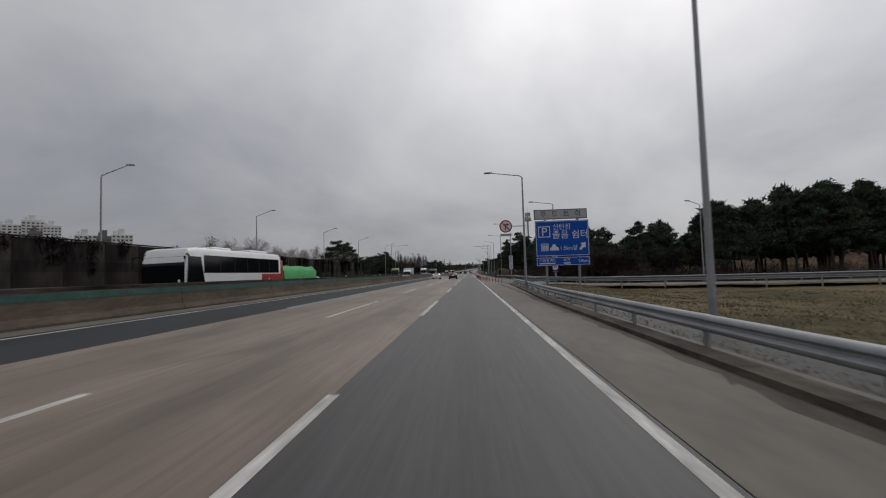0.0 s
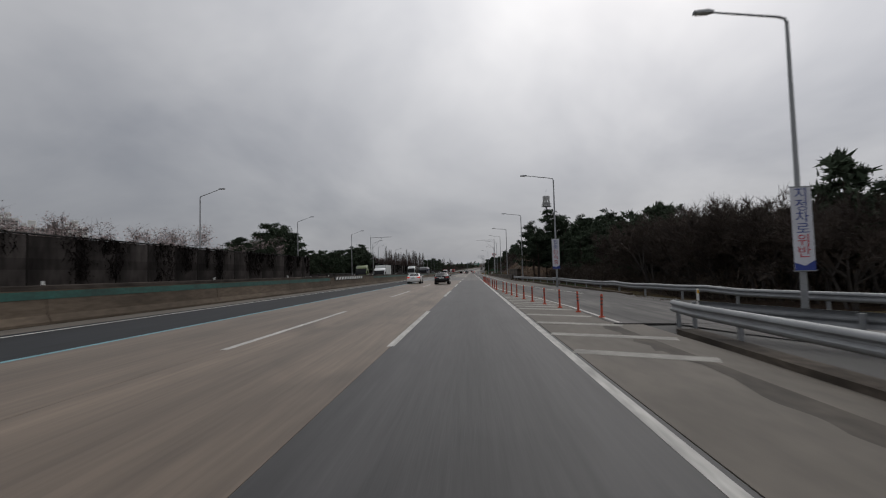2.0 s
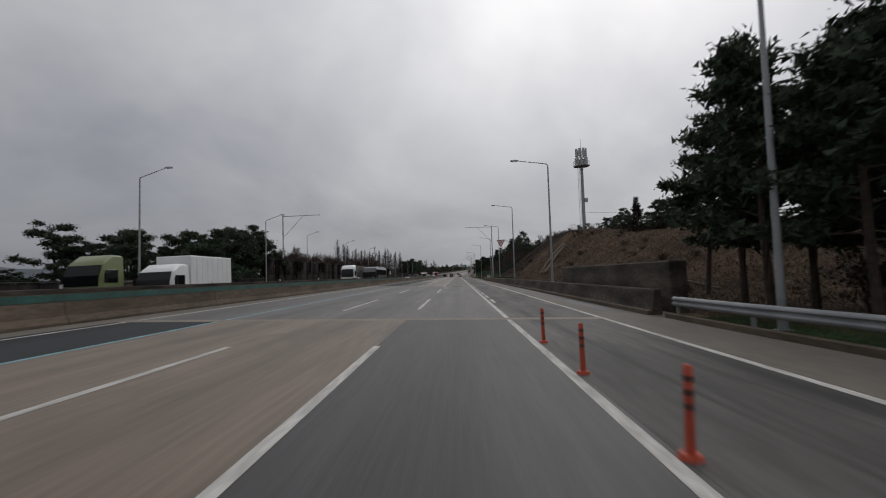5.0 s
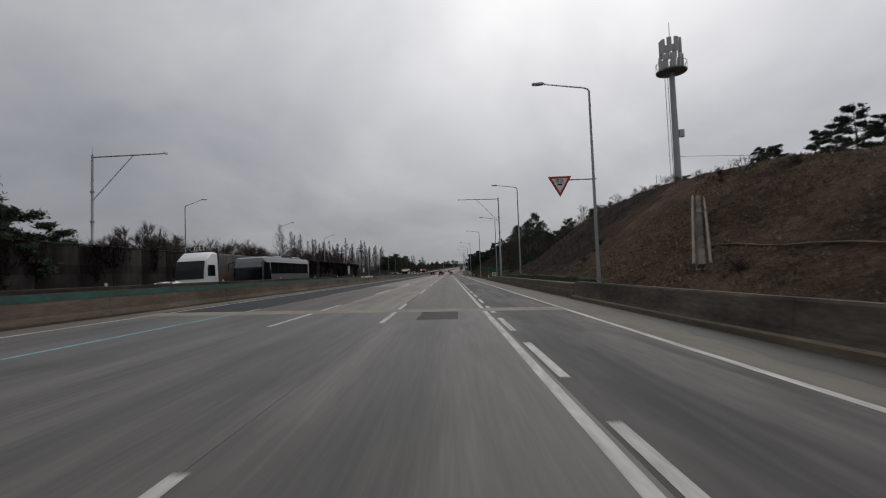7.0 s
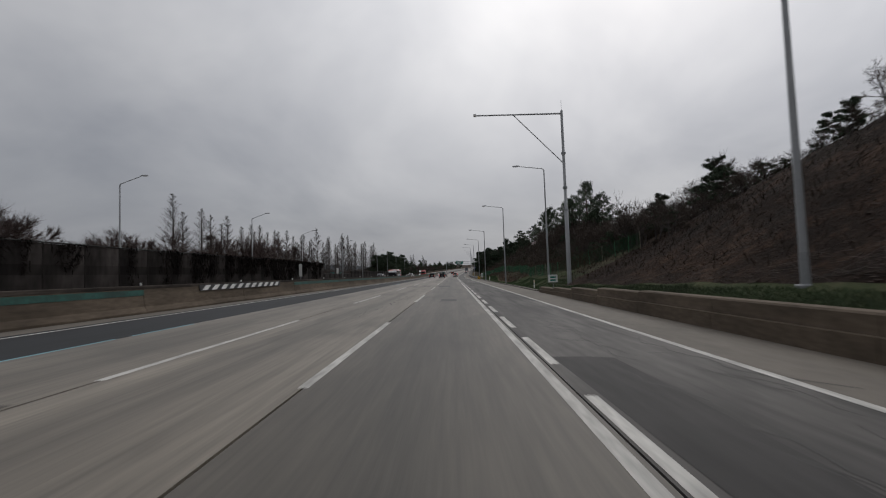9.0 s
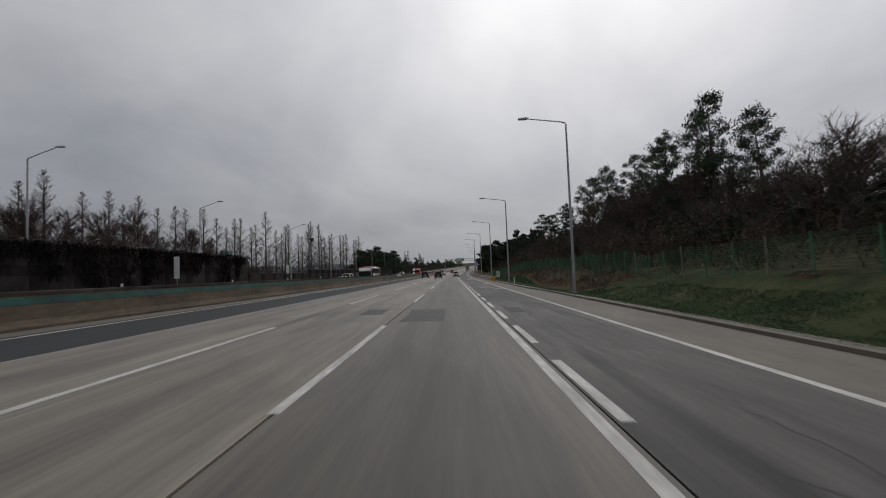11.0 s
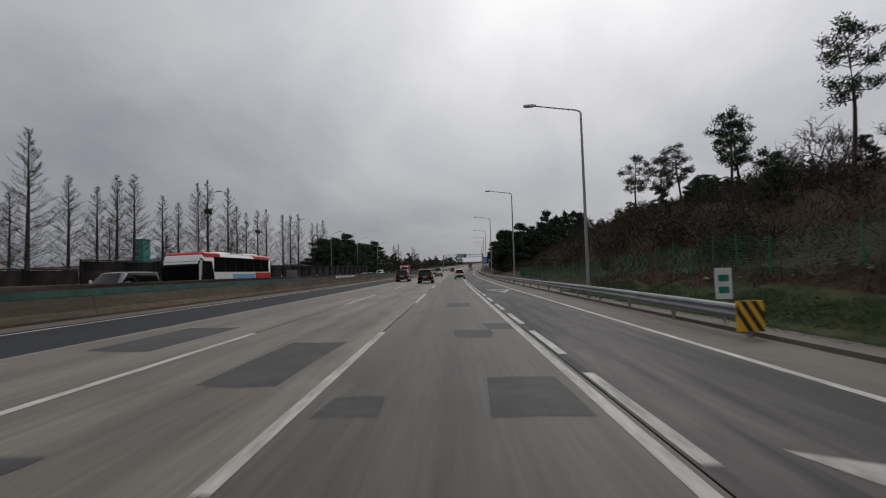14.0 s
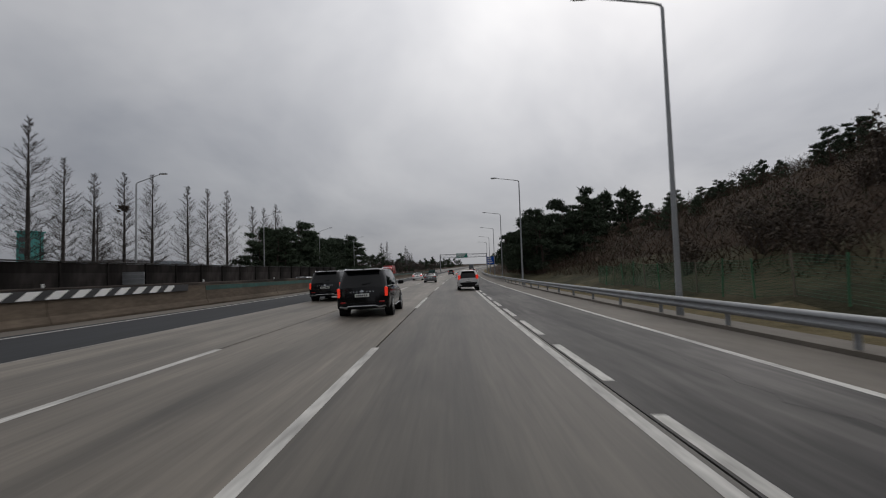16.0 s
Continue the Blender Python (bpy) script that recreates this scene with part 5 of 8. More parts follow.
def wheel(parent, x, y, r, w, rim_mat, sg):
    t = Shape()
    prof = [(0.62 * r, -w / 2), (0.93 * r, -w / 2), (r, -w / 2 + 0.04), (r, w / 2 - 0.04), (0.93 * r, w / 2), (0.62 * r, w / 2)]
    n = 24
    rings = [[(o, rr * math.cos(2 * math.pi * k / n), rr * math.sin(2 * math.pi * k / n)) for rr, o in prof] for k in range(n)]
    t.loft(rings + [rings[0]], caps=False)
    wh = part("wheel", t, TYRE, parent, "black tyre", m=pose(x, y, r), smooth=40)
    s = Shape()
    o = sg * (w / 2 - 0.03)
    s.tube((o - sg * 0.03, 0, 0), (o, 0, 0), 0.64 * r, n=24)
    part("rim_back", s, TRIM_BLACK if rim_mat is RIM_DARK else RIM_SHADE, wh)
    s = Shape()
    for k in range(7):
        a = 2 * math.pi * k / 7
        s.tube((o + sg * 0.012, 0.1 * r * math.cos(a), 0.1 * r * math.sin(a)), (o + sg * 0.012, 0.62 * r * math.cos(a), 0.62 * r * math.sin(a)), 0.075 * r, 0.1 * r, n=6)
    s.tube((o, 0, 0), (o + sg * 0.03, 0, 0), 0.15 * r, n=12)
    ring = [(o + sg * 0.01, 0.62 * r * math.cos(2 * math.pi * k / 24), 0.62 * r * math.sin(2 * math.pi * k / 24)) for k in range(25)]
    s.pipe(ring, 0.035 * r * 1.4, n=6)
    part("rim", s, rim_mat, wh)
    return wh


def car(name, label, m, kind, body, rim=RIM, tail=TAIL_OFF, chrome=True):
    """A passenger car; its rear end is at y = 0 and it faces +y."""
    suv = kind == "suv"
    L, W, H = {"sedan": (5.1, 1.85, 1.49), "saloon": (4.55, 1.82, 1.42), "suv": (4.98, 1.975, 1.75), "crossover": (4.65, 1.85, 1.72), "van": (5.1, 1.92, 1.95)}[kind]
    tall = kind in ("suv", "crossover", "van")
    ob = thing(name, label, "car", m=m, group="traffic on the motorway")
    belt = (0.685 if kind == "saloon" else 0.675) * H if not tall else 0.63 * H
    h = W / 2
    if tall:
        st = [(0.0, .86, .93, .90, .42, belt - .02, 0.0), (0.06, .90, .97, .94, .33, belt, .0), (0.35, .92, .99, .95, .28, belt, .0), (0.9, .92, 1.0, .95, .27, belt, .0), (2.2, .93, 1.0, .94, .25, belt - .01, .0),
              (L - 1.45, .93, .99, .93, .25, belt - .03, .0), (L - 1.2, .92, .99, .90, .26, belt - .05, .03), (L - 0.6, .9, .97, .86, .28, belt - .10, .05), (L - .18, .84, .93, .80, .32, belt - .17, .04), (L, .72, .82, .70, .40, belt - .35, .02)]
    else:
        st = [(0.0, .82, .90, .82, .36, belt - .04, .0), (0.05, .86, .95, .87, .29, belt + .03, .015), (0.4, .9, .98, .88, .25, belt + .045, .02), (0.95, .92, 1.0, .92, .22, belt + .03, .02), (1.7, .92, 1.0, .93, .2, belt, .02), (2.6, .92, 1.0, .93, .2, belt - .02, .02),
              (L - 1.55, .92, .99, .92, .2, belt - .03, .02), (L - 1.3, .92, .99, .89, .21, belt - .06, .05), (L - .65, .9, .97, .85, .23, belt - .15, .06), (L - .18, .84, .92, .78, .26, belt - .24, .05), (L, .70, .8, .66, .32, belt - .40, .03)]
    sweep_in, lean_z = (0.12, 0.03) if tall else (0.26, 0.16)

    def warp(q):
        """Curves the rear end in plan and leans its upper half forward."""
        out = []
        for x, y, z in q.v:
            k = max(0.0, 1.0 - max(y, 0.0) / 1.0)
            r = min(abs(x) / h, 1.05)
            up = max(0.0, (z - 0.52) / max(belt - 0.52, 0.1))
            low = max(0.0, (0.42 - z) / 0.2)
            out.append((x, y + k * (sweep_in * r ** 2.6 + lean_z * min(up, 1.6) ** 1.6 + 0.10 * low), z))
        q.v = out
        return q

    sh = Shape()
    rings = [[(x, y, z) for x, z in section(a * h, b * h, c * h, zb, zt, cr)] for y, a, b, c, zb, zt, cr in st]
    tail_end = [[(x * k, y, z) for x, y, z in rings[0]] for k in (0.12, 0.4, 0.7, 0.9)]
    nose = [[(x * k, y, z) for x, y, z in rings[-1]] for k in (0.8, 0.4, 0.1)]
    extra = []
    for r0, r1 in zip(rings[:4], rings[1:5]):
        extra += [r0, [tuple((a + b) / 2 for a, b in zip(p, q)) for p, q in zip(r0, r1)]]
    sh.loft(tail_end + extra + rings[4:] + nose)
    part("body", warp(sh), body, ob, smooth=40)
    # greenhouse: glass with a painted roof and pillars
    if kind == "van":
        base, roof = (0.06, L - 1.0), (0.16, L - 1.75)
    elif tall:
        base, roof = (0.08, L - 1.15), (0.36, L - 2.0)
    else:
        base, roof = (0.62, L - 1.42), (1.55, L - 2.35)
    zr0, zr1 = belt - 0.03, H - (0.05 if tall else 0.085)
    def cabin_ring(wx, y0, y1, z, c, bow):
        """A rounded rectangle in plan whose front and rear edges bow outward."""
        ring = []
        for cx, cy, a0 in ((wx - c, y0 + c * 1.5, -90), (wx - c, y1 - c * 1.5, 0), (-wx + c, y1 - c * 1.5, 90), (-wx + c, y0 + c * 1.5, 180)):
            for q in range(5):
                a = radians(a0 + 22.5 * q)
                ring.append((cx + c * math.cos(a), cy + 1.5 * c * math.sin(a), z))
        return [(x, y + (-bow if y < (y0 + y1) / 2 else bow) * (1 - (x / wx) ** 2), zz) for x, y, zz in ring]

    gs = Shape()
    rings = []
    for k in range(8):
        t = k / 7
        e = t ** (0.9 if tall else 0.8)
        ya, yb = base[0] + (roof[0] - base[0]) * e, base[1] + (roof[1] - base[1]) * e
        wx = h * (0.915 - (0.155 if not tall else 0.14) * t ** 1.7)
        rings.append(cabin_ring(wx, ya, yb, zr0 + (zr1 - zr0) * t, 0.13 + 0.07 * t, 0.05))
    gs.loft(rings)
    for k in range(7):
        for i in range(20):
            if i % 5 != 4:
                gs.mi[20 * k + i] = 1
    part("cabin_glass", gs, [GLASS, body], ob, "dark tinted glass between painted pillars", smooth=40)
    wr = h * (0.755 if not tall else 0.77)
    ya, yb = roof[0], roof[1]
    rs = Shape()
    rr = [cabin_ring(wr + h * 0.005 + dx, ya - dy, yb + dy, zr1 + dz, 0.20, 0.05) for dx, dy, dz in ((0.004, 0.0, -0.03), (0.006, 0.004, 0.0), (-0.03, -0.05, 0.032), (-0.12, -0.2, 0.062), (-0.28, -0.45, 0.08))]
    rr.append([(x * 0.25, (ya + yb) / 2 + (y - (ya + yb) / 2) * 0.3, zr1 + 0.086) for x, y, z in rr[-1]])
    rs.loft(rr)
    part("roof", rs, body, ob, smooth=40)
    for sg in (-1, 1):
        # front, middle and rear pillars
        wt = wr + 0.012
        wb = h * 0.905
        for yb0, yt0, w in (((base[0] + base[1]) / 2 + (0.05 if not tall else 0.2), (roof[0] + roof[1]) / 2 + 0.02, 0.045), (base[0] + 0.36, roof[0] + 0.32, 0.08 if not tall else 0.12)):
            s = Shape()
            s.add([(sg * wb, yb0 - w, zr0), (sg * wb, yb0 + w, zr0), (sg * wt, yt0 + w * 0.8, zr1), (sg * wt, yt0 - w * 0.8, zr1),
                   (sg * (wb - .04), yb0 - w, zr0), (sg * (wb - .04), yb0 + w, zr0), (sg * (wt - .04), yt0 + w * 0.8, zr1), (sg * (wt - .04), yt0 - w * 0.8, zr1)],
                  [(0, 1, 2, 3), (7, 6, 5, 4), (0, 3, 7, 4), (1, 5, 6, 2), (0, 4, 5, 1), (3, 2, 6, 7)])
            part("pillar", s, body, ob)
        if chrome:
            s = Shape()
            s.pipe([(sg * (h * 0.925), base[0] + 0.25, zr0 + 0.03), (sg * h * 0.93, (base[0] + base[1]) / 2, zr0 + 0.025), (sg * h * 0.925, base[1] - 0.12, zr0 + 0.02)], 0.014, n=6)
            if kind == "sedan":
                s.pipe([(sg * h * 0.925, base[0] + 0.25, zr0 + 0.03), (sg * (wr + .05), roof[0] - 0.12, zr1 - 0.12), (sg * (wr + .035), roof[0] + 0.25, zr1 - 0.02), (sg * (wr + .03), (roof[0] + roof[1]) / 2, zr1 + 0.012), (sg * (wr + .035), roof[1] - 0.1, zr1 - 0.03)], 0.010, n=6)
            part("window_trim", s, CHROME, ob, "thin chrome window trim")
            s = Shape()
            s.pipe([(sg * (h + .004), 1.35, 0.33), (sg * (h + .006), L - 1.5, 0.36)], 0.018, n=6)
            part("sill_trim", s, CHROME, ob, "chrome sill strip")
        for yy in (1.75, 2.85) if tall else (1.85, 2.85):
            s = Shape()
            s.box(sg * h - 0.012, sg * h + 0.022, yy, yy + 0.2, belt - 0.14, belt - 0.105, c=0.008)
            part("door_handle", s, CHROME if chrome else body, ob)
        s = Shape()
        x0 = sg * (h - 0.02)
        s.box(min(x0, x0 + sg * 0.24), max(x0, x0 + sg * 0.24), base[1] - 0.62, base[1] - 0.48, belt + 0.0, belt + 0.16, c=0.03)
        part("mirror", s, body, ob)
        r = 0.335 if not tall else 0.375
        for yw in (1.02, L - 0.95):
            s = Shape()
            s.tube((sg * (h - 0.28), yw, r), (sg * (h + 0.003), yw, r + 0.02), r + 0.055, n=24)
            part("wheel_well", s, TRIM_BLACK, ob)
            wheel(ob, sg * (h - 0.10), yw, r, 0.22, rim, sg)
        # lamps
        s = Shape()
        if kind == "suv":
            s.box(sg * h * 0.885 - 0.055, sg * h * 0.885 + 0.055, -0.035, 0.10, belt - 0.36, belt - 0.02, c=0.025)
        elif tall:
            s.box(sg * h * 0.84 - 0.11, sg * h * 0.84 + 0.11, -0.03, 0.14, belt - 0.12, belt + 0.26, c=0.04)
        else:
            s.loft([[(sg * h * 0.52, -0.04, belt - 0.15), (sg * h * 0.52, -0.04, belt - 0.07), (sg * h * 0.52, 0.06, belt - 0.07), (sg * h * 0.52, 0.06, belt - 0.15)],
                    [(sg * h * 0.72, -0.045, belt - 0.19), (sg * h * 0.72, -0.045, belt - 0.035), (sg * h * 0.72, 0.08, belt - 0.035), (sg * h * 0.72, 0.08, belt - 0.19)],
                    [(sg * h * 0.945, 0.0, belt - 0.20), (sg * h * 0.94, 0.0, belt - 0.03), (sg * h * 0.8, 0.2, belt - 0.03), (sg * h * 0.8, 0.2, belt - 0.20)],
                    [(sg * h * 1.0, 0.27, belt - 0.15), (sg * h * 0.99, 0.28, belt - 0.03), (sg * h * 0.85, 0.32, belt - 0.03), (sg * h * 0.85, 0.32, belt - 0.15)]])
        part("tail_lamp", warp(s), tail, ob, "red tail lamp", smooth=30)
        if kind == "suv":
            s = Shape()
            s.box(sg * h * 0.72 - 0.1, sg * h * 0.72 + 0.1, -0.03, 0.05, 0.52, 0.58, c=0.015)
            part("rear_reflector", warp(s), TAIL_OFF, ob)
        s = Shape()
        s.box(sg * h * 0.72 - 0.16, sg * h * 0.72 + 0.16, L - 0.26, L - 0.04, belt - 0.36, belt - 0.24, c=0.04)
        part("head_lamp", s, LENS_CLEAR, ob)
        if kind in ("sedan", "saloon", "suv"):
            s = Shape()
            s.box(sg * h * 0.62 - 0.09, sg * h * 0.62 + 0.09, -0.03, 0.06, 0.32, 0.38, c=0.02)
            part("exhaust_tip", warp(s), CHROME, ob)
    # rear: bumper, plate, badge, wiper, aerial
    s = Shape()
    zb = 0.36 if not tall else 0.40
    b_top = 0.30 if kind == "crossover" else 0.13
    s.loft([[(x, y, z) for y, z in ((0.25, zb - 0.10), (-0.05 + 0.09 * abs(x / h) ** 3, zb - 0.06), (-0.055 + 0.09 * abs(x / h) ** 3, zb + b_top), (0.25, zb + b_top + 0.02))] for x in steps(-h * (0.95 if tall else 0.84), h * (0.95 if tall else 0.84), 0.13)])
    part("bumper", warp(s), TRIM_BLACK if tall else body, ob, smooth=40)
    if kind == "suv":
        s = Shape()
        s.pipe([(-h * 0.86, -0.02, 0.40), (-h * 0.6, -0.075, 0.37), (-h * 0.5, -0.08, 0.42), (h * 0.5, -0.08, 0.42), (h * 0.6, -0.075, 0.37), (h * 0.86, -0.02, 0.40)], 0.024, n=8)
        part("skid_strip", warp(s), RIM, ob, "silver skid strip")
        for k in range(8):
            s = Shape()
            s.box(-0.42 + 0.12 * k - 0.02, -0.42 + 0.12 * k + 0.02, -0.022, 0.02, belt - 0.185, belt - 0.15)
            part("name_bar", warp(s), CHROME, ob, "small chrome lettering bar")
    if kind == "sedan":
        s = Shape()
        s.loft([[(x, -0.035, belt - 0.115), (x, -0.04, belt - 0.10), (x, -0.035, belt - 0.085), (x, 0.03, belt - 0.085), (x, 0.03, belt - 0.115)] for x in steps(-h * 0.6, h * 0.6, 0.08)])
        part("boot_trim", warp(s), CHROME, ob, "chrome strip across the boot")
        s = Shape()
        s.loft([[(x, 0.03, belt + .03), (x, 0.0, belt + .05), (x, 0.14, belt + .06), (x, 0.14, belt + .03)] for x in steps(-h * 0.8, h * 0.8, 0.12)])
        part("boot_lip", warp(s), body, ob)
    pz = belt - 0.20 if not tall else belt - 0.30
    s = Shape()
    s.box(-0.26, 0.26, -0.045, 0.02, pz - 0.06, pz + 0.06, c=0.008)
    pl = part("number_plate", warp(s), PLATE, ob, "white number plate with plain bars")
    for k in range(6):
        s = Shape()
        s.box(-0.2 + 0.07 * k, -0.155 + 0.07 * k, -0.049, -0.0455, pz - 0.032, pz + 0.032)
        part("plate_bar", warp(s), TRIM_BLACK, pl)
    s = Shape()
    s.tube((0, -0.03, pz + 0.15), (0, 0.0, pz + 0.15), 0.045, n=16)
    part("badge", warp(s), CHROME, ob)
    s = Shape()
    s.loft([[(-.02, roof[0] + .16, zr1 + .02), (.02, roof[0] + .16, zr1 + .02), (.02, roof[0] + .32, zr1 + .02), (-.02, roof[0] + .32, zr1 + .02)], [(-.008, roof[0] + .17, zr1 + .12), (.008, roof[0] + .17, zr1 + .12), (.008, roof[0] + .21, zr1 + .12), (-.008, roof[0] + .21, zr1 + .12)]])
    part("aerial_fin", s, TRIM_BLACK, ob)
    if tall:
        for sg in (-1, 1):
            s = Shape()
            s.pipe([(sg * wr * 0.92, ya + 0.15, zr1 + 0.03), (sg * wr * 0.92, ya + 0.3, zr1 + 0.09), (sg * wr * 0.92, yb - 0.4, zr1 + 0.09), (sg * wr * 0.92, yb - 0.25, zr1 + 0.03)], 0.018, n=6)
            part("roof_rail", s, CHROME if kind == "suv" else TRIM_BLACK, ob)
        s = Shape()
        s.box(-wr * 0.85, wr * 0.85, ya - 0.22, ya + 0.05, zr1 - 0.01, zr1 + 0.03, c=0.012)
        part("roof_spoiler", s, body, ob)
        s = Shape()
        s.pipe([(0, 0.10, belt + 0.10), (0.3, 0.15, belt + 0.13)], 0.012, n=5)
        part("rear_wiper", s, TRIM_BLACK, ob)
    s = Shape()
    s.box(-h * 0.55, h * 0.55, L - 0.08, L + 0.005, belt - 0.62, belt - 0.40, c=0.03)
    part("grille", s, TRIM_BLACK, ob)
    return ob


def at_road(x, y, turn=0.0):
    return pose(x, y, road_z(x, y), 0, -1.15 if x > MEDIAN else 1.15, turn)


car("black_sedan", "black four-door sedan with chrome window trim in its lane", at_road(-3.76, 103.9), "sedan", CAR_BLACK)
car("white_sedan", "white four-door sedan with dark wheels and lit tail lamps", at_road(-7.83, 108.1), "saloon", CAR_WHITE, rim=RIM_DARK, tail=TAIL_LIT, chrome=False)
car("black_suv", "large black sport utility vehicle with lit upright tail lamps", at_road(-3.32, 371.6), "suv", CAR_BLACK, tail=TAIL_LIT)
car("black_suv", "large black sport utility vehicle in the middle lane", at_road(-7.36, 381.6), "suv", CAR_BLACK, tail=TAIL_LIT)
car("silver_suv", "silver-white crossover with lit tail lamps and black bumper", at_road(1.5, 395.0, -0.5), "crossover", CAR_PEARL, tail=TAIL_LIT, chrome=False)
car("white_car", "white saloon car far ahead in its lane", at_road(-7.3 + bend(440), 440.0), "saloon", CAR_WHITE, tail=TAIL_LIT, chrome=False)
car("dark_car", "dark grey saloon car far ahead", at_road(-3.9 + bend(424), 424.0), "saloon", CAR_GREY, chrome=False)
car("white_car", "white saloon car on the far stretch", at_road(0.2 + bend(470), 470.0), "saloon", CAR_WHITE, tail=TAIL_LIT, chrome=False)
car("dark_suv", "dark grey crossover on the far stretch", at_road(-3.3 + bend(505), 505.0), "crossover", CAR_GREY, tail=TAIL_LIT, chrome=False)
car("white_suv", "white crossover in the auxiliary lane far ahead", at_road(3.6 + bend(560), 560.0), "crossover", CAR_WHITE, tail=TAIL_LIT, chrome=False)
# oncoming traffic
car("white_sedan", "white saloon car on the opposite carriageway", at_road(-16.4, 190.5, 180), "saloon", CAR_WHITE, chrome=False)
car("white_sedan", "white saloon car on the opposite carriageway", at_road(-19.4, 58.0, 180), "saloon", CAR_WHITE, chrome=False)
car("grey_sedan", "grey saloon car on the opposite carriageway", at_road(-16.4, 323.0, 180), "saloon", CAR_GREY, chrome=False)
car("dark_van", "dark grey van on the opposite carriageway", at_road(-20.0, 343.0, 180), "van", CAR_GREY, chrome=False)
car("silver_sedan", "silver saloon car on the opposite carriageway", at_road(-16.4, 408.0, 180), "saloon", CAR_SILVER, chrome=False)
car("white_sedan", "white saloon car on the opposite carriageway", at_road(-19.6, 420.0, 180), "saloon", CAR_WHITE, chrome=False)
car("grey_sedan", "grey saloon car on the opposite carriageway", at_road(-23.0, 112.0, 180), "saloon", CAR_GREY, chrome=False)
car("white_van", "white van on the opposite carriageway", at_road(-23.0 + bend(450), 455.0, 180), "van", CAR_WHITE, chrome=False)


def coach(name, label, m, body, accent, L=11.8, H=3.45, accent_from=0.72, film=None, roof_mat=None):
    """A coach; its front is at y = L."""
    W = 2.5
    h = W / 2
    ob = thing(name, label, "bus", m=m, group="traffic on the motorway")
    s = Shape()
    rings = []
    for y, k, zt in ((0.0, 0.95, H - 0.25), (0.15, 1.0, H - 0.06), (0.6, 1.0, H), (L - 1.0, 1.0, H), (L - 0.35, 0.99, H - 0.12), (L - 0.05, 0.94, H - 0.6), (L, 0.9, 0.9)):
        rings.append([(-h * k, y, 0.34), (h * k, y, 0.34), (h * k, y, zt * 0.52), (h * k * 0.985, y, zt - 0.22), (h * k * 0.9, y, zt - 0.04), (-h * k * 0.9, y, zt - 0.04), (-h * k * 0.985, y, zt - 0.22), (-h * k, y, zt * 0.52)])
    s.loft(rings)
    part("body", s, body, ob, smooth=35)
    for sg in (-1, 1):
        s = Shape()
        s.box(sg * h - 0.012, sg * h + 0.012, 0.5, L - 1.7, 1.75, 2.75, c=0.01)
        band = part("side_window_band", s, GLASS, ob, "dark side window band")
        for k in range(1, 6):
            s = Shape()
            y = 0.5 + (L - 2.2) * k / 6
            s.box(sg * h + (0.012 if sg > 0 else -0.016), sg * h + (0.016 if sg > 0 else -0.012), y - 0.03, y + 0.03, 1.75, 2.75)
            part("window_bar", s, TRIM_BLACK, band)
        s = Shape()
        s.box(sg * h - 0.008, sg * h + 0.008, 0.1, L * (1 - accent_from), 0.55, 1.68)
        part("accent_panel", s, accent, ob)
        if film:
            s = Shape()
            s.box(sg * h - 0.008, sg * h + 0.008, L * (1 - accent_from) + 0.1, L * 0.62, 0.8, 1.6)
            part("advert_panel", s, film, ob, "light blue advert film")
        for yw in (2.6, L - 2.6):
            s = Shape()
            s.tube((sg * (h - 0.4), yw, 0.52), (sg * (h + 0.004), yw, 0.52), 0.58, n=20)
            part("wheel_well", s, TRIM_BLACK, ob)
            wheel(ob, sg * (h - 0.14), yw, 0.5, 0.3, RIM, sg)
        s = Shape()
        s.box(sg * h * 0.74 - 0.2, sg * h * 0.74 + 0.2, L - 0.10, L + 0.02, 0.62, 0.84, c=0.03)
        part("head_lamp", s, LENS_CLEAR, ob)
        s = Shape()
        s.pipe([(sg * h * 0.9, L - 0.3, H - 0.4), (sg * (h + 0.28), L + 0.15, H - 0.55), (sg * (h + 0.28), L + 0.15, H - 1.1)], 0.05, n=6)
        part("mirror", s, TRIM_BLACK, ob)
    s = Shape()
    s.loft([[(-h * 0.93, L + 0.012, 1.15), (h * 0.93, L + 0.012, 1.15), (h * 0.9, L - 0.06, 1.15), (-h * 0.9, L - 0.06, 1.15)],
            [(-h * 0.945, L - 0.02, 2.2), (h * 0.945, L - 0.02, 2.2), (h * 0.9, L - 0.12, 2.2), (-h * 0.9, L - 0.12, 2.2)],
            [(-h * 0.96, L - 0.10, H - 0.55), (h * 0.96, L - 0.10, H - 0.55), (h * 0.9, L - 0.25, H - 0.55), (-h * 0.9, L - 0.25, H - 0.55)]])
    part("windscreen", s, GLASS, ob, "large dark windscreen")
    for sg in (-1, 1):
        s = Shape()
        s.poly([(sg * (h + 0.013), L - 1.75, 1.2), (sg * (h + 0.013), L - 0.1, 1.0), (sg * (h + 0.013), L - 0.3, H - 0.55), (sg * (h + 0.013), L - 1.4, H - 0.55)], (-sg * 0.03, 0, 0))
        part("front_side_window", s, GLASS, ob)
    s = Shape()
    s.box(-0.85, 0.85, 1.6, 4.2, H - 0.03, H + 0.17, c=0.06)
    part("roof_unit", s, body, ob)
    s = Shape()
    s.box(-0.8, 0.8, L * 0.55, L * 0.55 + 2.2, H - 0.03, H + 0.14, c=0.06)
    part("roof_unit", s, body, ob)
